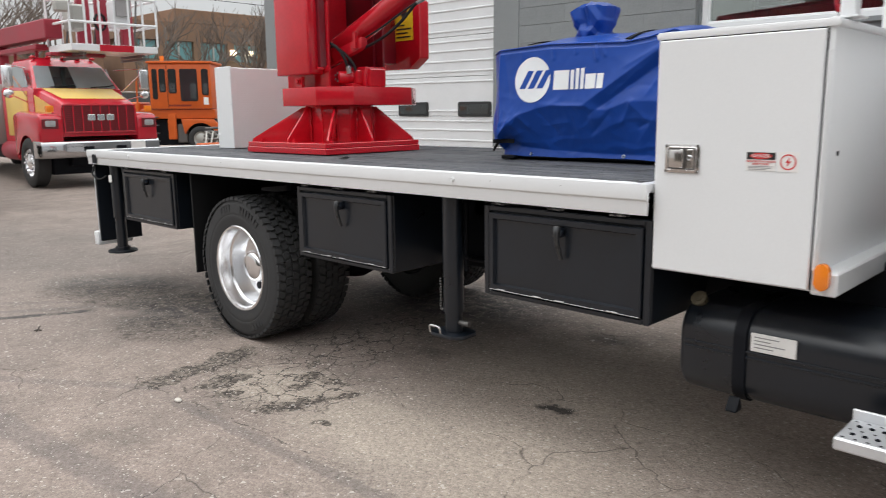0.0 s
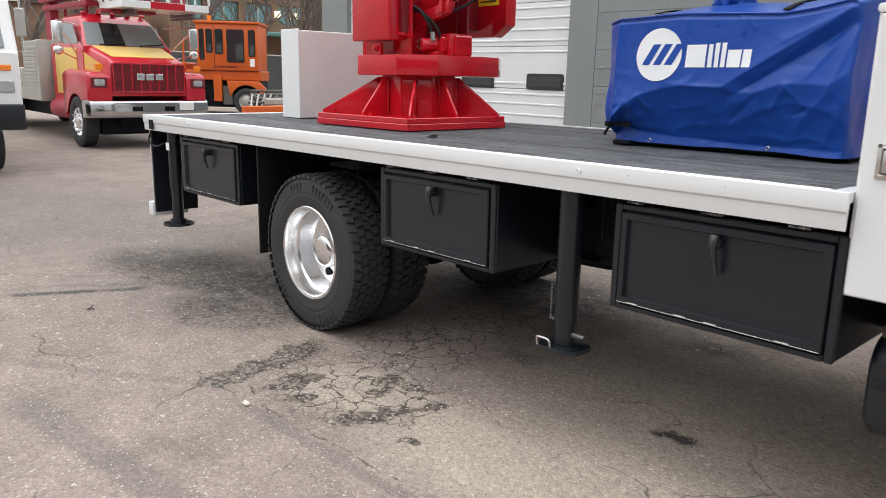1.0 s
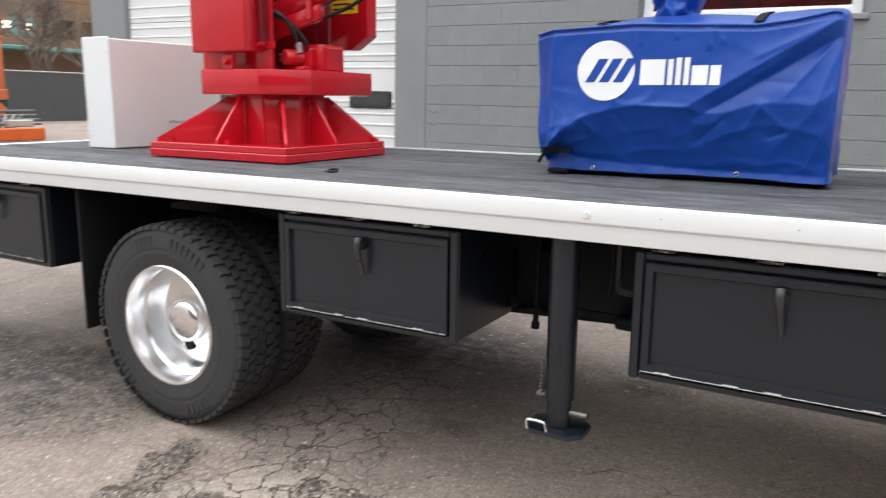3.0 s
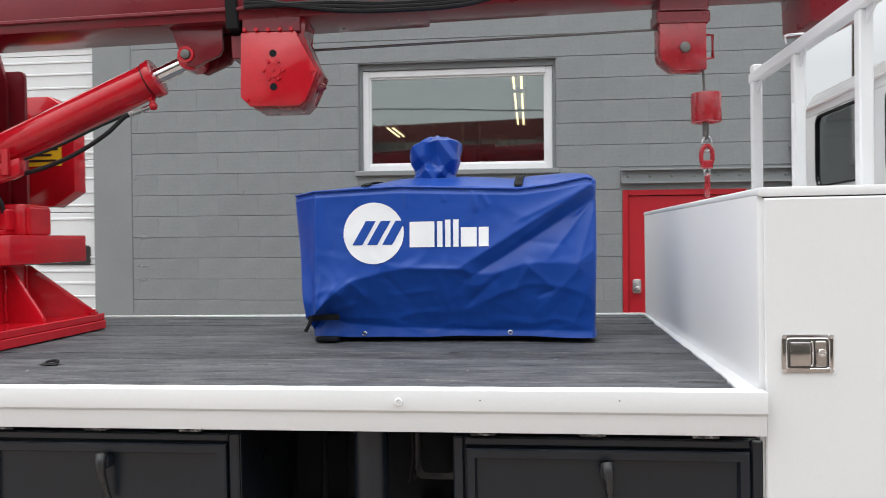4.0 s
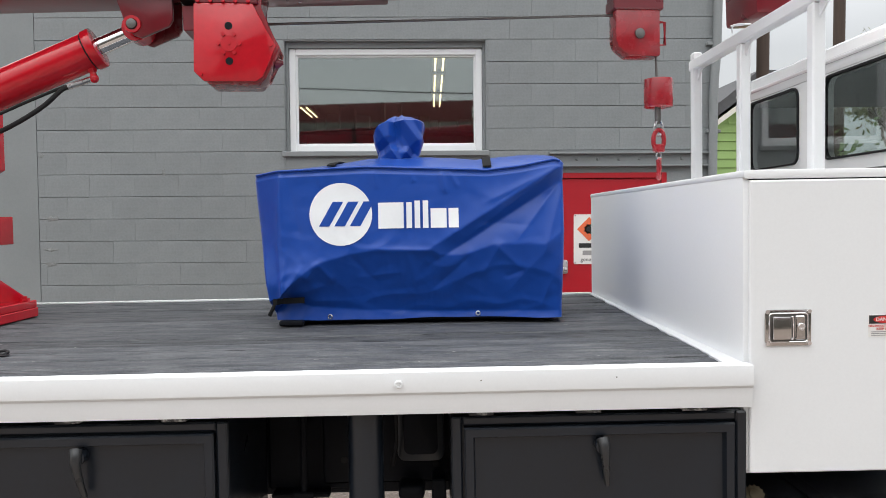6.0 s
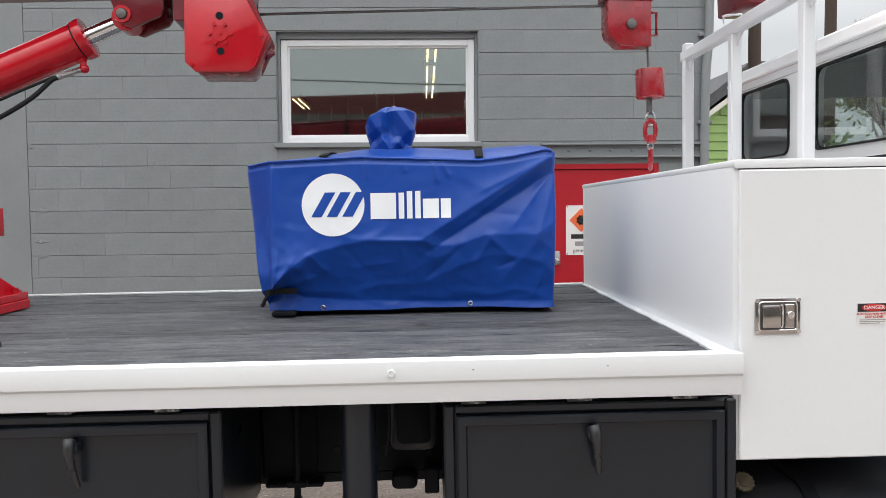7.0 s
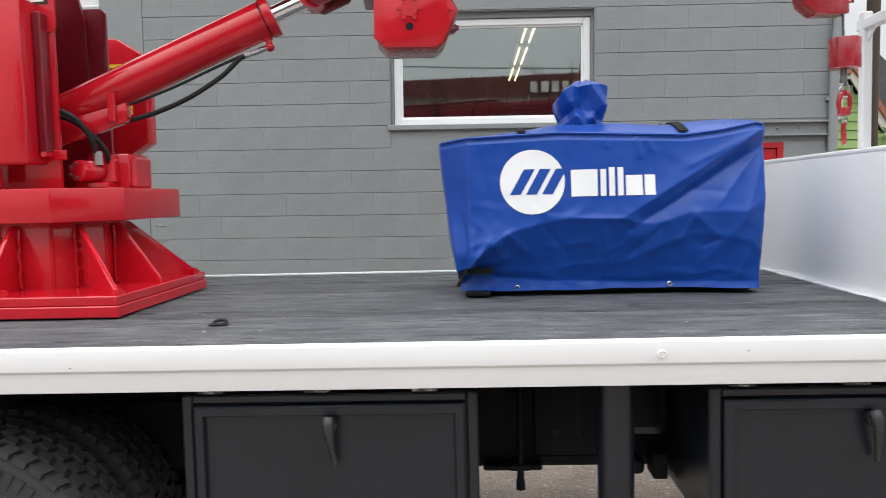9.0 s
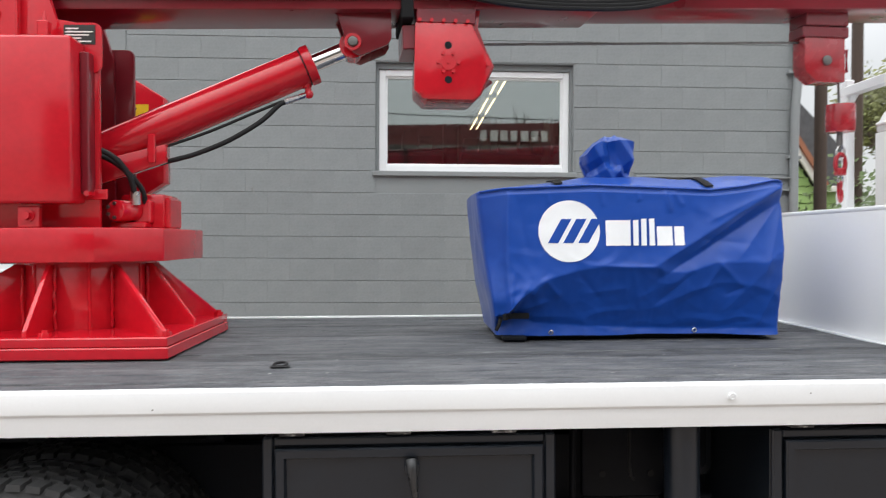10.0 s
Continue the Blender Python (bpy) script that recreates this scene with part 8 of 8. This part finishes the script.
# ---- what the panes mirror: red workshop across the yard ----
shed_red = surface("dark_red_cladding", (0.115, 0.020, 0.018), 0.6, vary=0.15, scale=1.0, bump=0.1)
shed = thing("red_workshop", "long dark red clad workshop across the yard", "building", (-2, -15, 0))
part("wall", prism(B(), [(-9, 0), (22, 0), (22, 6.40), (-9, 5.62)], "y", -18, -11.5), shed_red, shed)
for k in range(25):
    x = -8.6 + 1.2 * k
    part("clad_rib", box(B(), x, x + 0.06, -11.5, -11.44, 2.5, 5.82 + 0.025 * x), shed_red, shed)
# mottled sheet standing in for the dark yard clutter mirrored in the panes
part("clutter_sheet", box(B(), -9, 22, -11.44, -11.0, 0, 5.0), surface("mirrored_clutter_tones", (0.10, 0.095, 0.082), 0.9, vary=0.85, scale=1.3, dirt=(0.30, 0.29, 0.27), dirt_at=0.60), shed)
faded_white = surface("faded_sign_white", (0.60, 0.58, 0.55), 0.6)
for k in range(7):
    x = -0.60 + 0.36 * k
    part("sign_block", box(B(), x, x + (0.22, 0.26, 0.24)[k % 3], -11.42, -11.36, 5.22, 5.58), faded_white, shed)
for x, y, h, sd in ((-6, -24, 9, 41), (1.5, -26, 10.5, 42), (6, -25, 9.5, 43)):
    tree(x, y, h, sd, "bare tree behind the red workshop")
lines = thing("overhead_wire", "thin black overhead wires across the yard", "wire", (0, -14, 8))
for z, s in ((8.6, 0.9), (7.9, 0.8)):
    pts = [(-40 + 8 * k, -9.0, z - s * (1 - ((k - 5) / 5) ** 2)) for k in range(11)]
    part("wire", tube(B(), smooth_line(pts), 0.015, 5), rubber_hose, lines)
for z in (9.4, 8.8, 8.2):
    pts = [(-50, -10 + 9 * k, z + 1.5 - 0.6 * (1 - ((k - 5) / 5) ** 2)) for k in range(11)]
    part("wire", tube(B(), smooth_line(pts), 0.02, 5), rubber_hose, lines)
part("wire", tube(B(), smooth_line([(-25, -11.0, 7.1), (-12, -11.0, 6.36), (-5, -11.0, 6.12), (-1.8, -11.0, 6.0), (6, -11.0, 5.9), (20, -11.0, 6.3)]), 0.022, 5), rubber_hose, lines)
for x, y in ((-40, -9.0), (40, -9.0), (-50, -10), (-50, 80)):
    part("wire_pole", cyl(B(), (x, y, 0), (x, y, 11), 0.15, 10, 0.12), pole_wood, lines)

# ---- planks of the deck ----
def plank_material():
    """Weathered, dark-stained hardwood: open grain, splits and worn pale patches along the plank."""
    m = bpy.data.materials.new("weathered_dark_planks")
    m.use_nodes = True
    n, l = m.node_tree.nodes, m.node_tree.links
    p = n["Principled BSDF"]
    tc = n.new("ShaderNodeTexCoord")
    info = n.new("ShaderNodeObjectInfo")
    shift = n.new("ShaderNodeVectorMath")
    shift.operation = "MULTIPLY_ADD"
    shift.inputs[1].default_value = (7.0, 3.0, 1.0)
    l.new(info.outputs["Random"], shift.inputs[0])
    l.new(tc.outputs["Object"], shift.inputs[2])

    def grain(scale, stretch, detail=5, rough=0.65, lo=0.35, hi=0.65, a=0.0, b=1.0):
        mp = n.new("ShaderNodeMapping")
        mp.inputs["Scale"].default_value = stretch
        l.new(shift.outputs[0], mp.inputs["Vector"])
        t = n.new("ShaderNodeTexNoise")
        t.inputs["Scale"].default_value, t.inputs["Detail"].default_value, t.inputs["Roughness"].default_value = scale, detail, rough
        l.new(mp.outputs["Vector"], t.inputs["Vector"])
        r = n.new("ShaderNodeMapRange")
        r.inputs["From Min"].default_value, r.inputs["From Max"].default_value = lo, hi
        r.inputs["To Min"].default_value, r.inputs["To Max"].default_value = a, b
        l.new(t.outputs["Fac"], r.inputs["Value"])
        return r.outputs[0]

    def mul(a, b):
        k = n.new("ShaderNodeMath")
        k.operation = "MULTIPLY"
        l.new(a, k.inputs[0])
        l.new(b, k.inputs[1])
        return k.outputs[0]

    def mix(fac, a, b):
        k = n.new("ShaderNodeMix")
        k.data_type = "RGBA"
        l.new(fac, k.inputs["Factor"])
        for key, v in (("A", a), ("B", b)):
            if isinstance(v, tuple):
                k.inputs[key].default_value = (*v, 1)
            else:
                l.new(v, k.inputs[key])
        return k.outputs["Result"]

    base = mix(grain(3.0, (1.2, 5, 5), lo=0.38, hi=0.66), (0.054, 0.058, 0.066), (0.118, 0.121, 0.128))
    base = mix(grain(9.0, (0.5, 5, 5), 8, 0.75, 0.50, 0.74, 0.0, 0.55), base, (0.215, 0.215, 0.218))
    # long splits, short checks and knots, and pale flecks of paint
    long_split = grain(5.0, (0.16, 9, 9), 5, 0.65, 0.385, 0.34, 0.0, 1.0)
    check = grain(16.0, (0.34, 6, 6), 4, 0.6, 0.375, 0.33, 0.0, 1.0)
    both = n.new("ShaderNodeMath")
    both.operation = "MAXIMUM"
    l.new(long_split, both.inputs[0])
    l.new(check, both.inputs[1])
    split = both.outputs[0]
    fleck = grain(55.0, (0.6, 1, 1), 2, 0.5, 0.745, 0.77, 0.0, 0.8)
    base = mix(split, base, (0.016, 0.016, 0.018))
    speck = mul(grain(120.0, (0.6, 1, 1), 3, 0.7, 0.30, 0.70, 0.76, 1.24), grain(34.0, (0.5, 2, 2), 4, 0.7, 0.30, 0.70, 0.75, 1.25))
    tone = n.new("ShaderNodeVectorMath")
    tone.operation = "SCALE"
    l.new(base, tone.inputs[0])
    rr = n.new("ShaderNodeMapRange")
    rr.inputs["To Min"].default_value, rr.inputs["To Max"].default_value = 0.80, 1.18
    l.new(info.outputs["Random"], rr.inputs["Value"])
    l.new(mul(speck, rr.outputs[0]), tone.inputs["Scale"])
    l.new(mix(fleck, tone.outputs["Vector"], (0.42, 0.41, 0.39)), p.inputs["Base Color"])
    p.inputs["Roughness"].default_value = 0.68
    p.inputs["Specular IOR Level"].default_value = 0.32
    bp = n.new("ShaderNodeBump")
    bp.inputs["Strength"].default_value, bp.inputs["Distance"].default_value = 0.7, 0.004
    hh = n.new("ShaderNodeMath")
    hh.operation = "SUBTRACT"
    l.new(speck, hh.inputs[0])
    l.new(split, hh.inputs[1])
    l.new(hh.outputs[0], bp.inputs["Height"])
    l.new(bp.outputs["Normal"], p.inputs["Normal"])
    return m


edge = B()
near, far = [], []
pitch = (DW - 0.106) / 15
for k in range(181):
    y = 0.052 + 2.0 * k / 180
    ragged = 0.009 * noise.noise(Vector((int((y - 0.053) / pitch) * 1.7, 3.3, 0.5))) + 0.0045 * noise.noise(Vector((y * 55, 1.3, 0.0)))
    near.append((0.938 + 0.040 * (y / 2.06) + ragged, y))
    far.append((0.9915, y))
prism(edge, near + far[::-1], "z", -0.030, 0.0035)
part("deck_edge", edge, white_paint, truck, "white painted strip where the planks meet the cabinet")
plank_wood = plank_material()
for k in range(15):
    y0 = 0.053 + pitch * k
    g = B()
    lift = random.uniform(-0.004, 0.001)
    box(g, DX0 + 0.052, DX1 - random.uniform(0.003, 0.014), y0 + 0.0035, y0 + pitch - 0.0035, -0.040, lift, 0.004)
    part("plank", g, plank_wood, truck)

# ---- concrete blocks of the wall ----
BL, BH = 0.406, 0.203
row0 = 2.302
block_shapes = {}


def block_mesh(w, h):
    key = (round(w, 3), round(h, 3))
    if key not in block_shapes:
        bm = box(B(), 0, w, 0, 0.012, 0, h)
        front = [e for e in bm.edges if all(v.co.y < 0.001 for v in e.verts)]
        flat = [e for e in front if abs(e.verts[0].co.z - e.verts[1].co.z) < 1e-6]
        bmesh.ops.bevel(bm, geom=flat, offset=0.0028, segments=1, affect="EDGES")
        me = finish(bm)
        me.materials.append(block_paint)
        block_shapes[key] = me
    return block_shapes[key]


openings = [(WIN[0] - 0.004, WIN[1] + 0.004, WIN[2] - 0.038, WIN[3] + 0.003), (DOOR[0] - 0.004, DOOR[1] + 0.004, -1, DOOR[3] + 0.004), (LINTEL[0] - 0.004, LINTEL[1] + 0.004, LINTEL[2] - 0.014, LINTEL[3] + 0.006)]
rest = B()
made_blocks = 0
for r in range(-12, 13):
    z0, z1 = row0 + BH * r, row0 + BH * (r + 1)
    z0, z1 = max(z0, 0.0), min(z1, WALL_TOP)
    if z1 - z0 < 0.03:
        continue
    start = -4.79 + (0 if r % 2 == 0 else BL / 2)
    for c in range(-3, 15):
        spans = [(max(start + BL * c, -5.66), min(start + BL * (c + 1), 0.555))]
        for ox0, ox1, oz0, oz1 in openings:
            out = []
            for a, b in spans:
                if oz0 < z1 - 0.02 and oz1 > z0 + 0.02:
                    if a < ox1 and b > ox0:
                        if a < ox0:
                            out.append((a, ox0))
                        if b > ox1:
                            out.append((ox1, b))
                    else:
                        out.append((a, b))
                else:
                    out.append((a, b))
            spans = out
        for a, b in spans:
            if b - a < 0.03:
                continue
            y = WALL_Y + random.uniform(-0.0009, 0.0009)
            w, h = b - a - 0.0013, z1 - z0 - 0.0042
            if -7 <= r <= 6 and made_blocks < 300:
                ob = new("block", block_mesh(w, h))
                ob.parent = wall_north
                ob.location = (a + 0.00065, y, z0 + 0.0021)
                made_blocks += 1
            else:
                box(rest, a + 0.0015, b - 0.0015, y, y + 0.012, z0 + 0.003, z1 - 0.003)
more = finish(rest)
more.materials.append(block_paint)
far_blocks = new("block_field", more)
far_blocks.parent = wall_north
far_blocks["kind"] = "stuff"

# spalled spots where the paint and face of a block have broken away
chip_paint = surface("chipped_grey_paint", (0.23, 0.24, 0.24), 0.8, vary=0.35, scale=40, bump=0.9, depth=0.006)
for cx, cz, cw, ch in ((-5.54, 1.705, 0.075, 0.035), (-5.56, 1.42, 0.07, 0.022), (-5.56, 1.285, 0.07, 0.022), (-5.63, 2.28, 0.03, 0.03), (-4.52, 2.12, 0.02, 0.05)):
    bm = B()
    ring = [bm.verts.new((cx + cw * math.cos(k * 0.5236) * random.uniform(0.6, 1.1), WALL_Y - 0.0015, cz + ch * math.sin(k * 0.5236) * random.uniform(0.55, 1.1))) for k in range(12)]
    core = [bm.verts.new((cx + (v.co.x - cx) * 0.6, WALL_Y - random.uniform(0.001, 0.006), cz + (v.co.z - cz) * 0.6)) for v in ring]
    for k in range(12):
        bm.faces.new((ring[k], ring[(k + 1) % 12], core[(k + 1) % 12], core[k]))
    bm.faces.new(core)
    me = finish(bm, 20)
    me.materials.append(chip_paint)
    new("block_chip", me).parent = wall_north
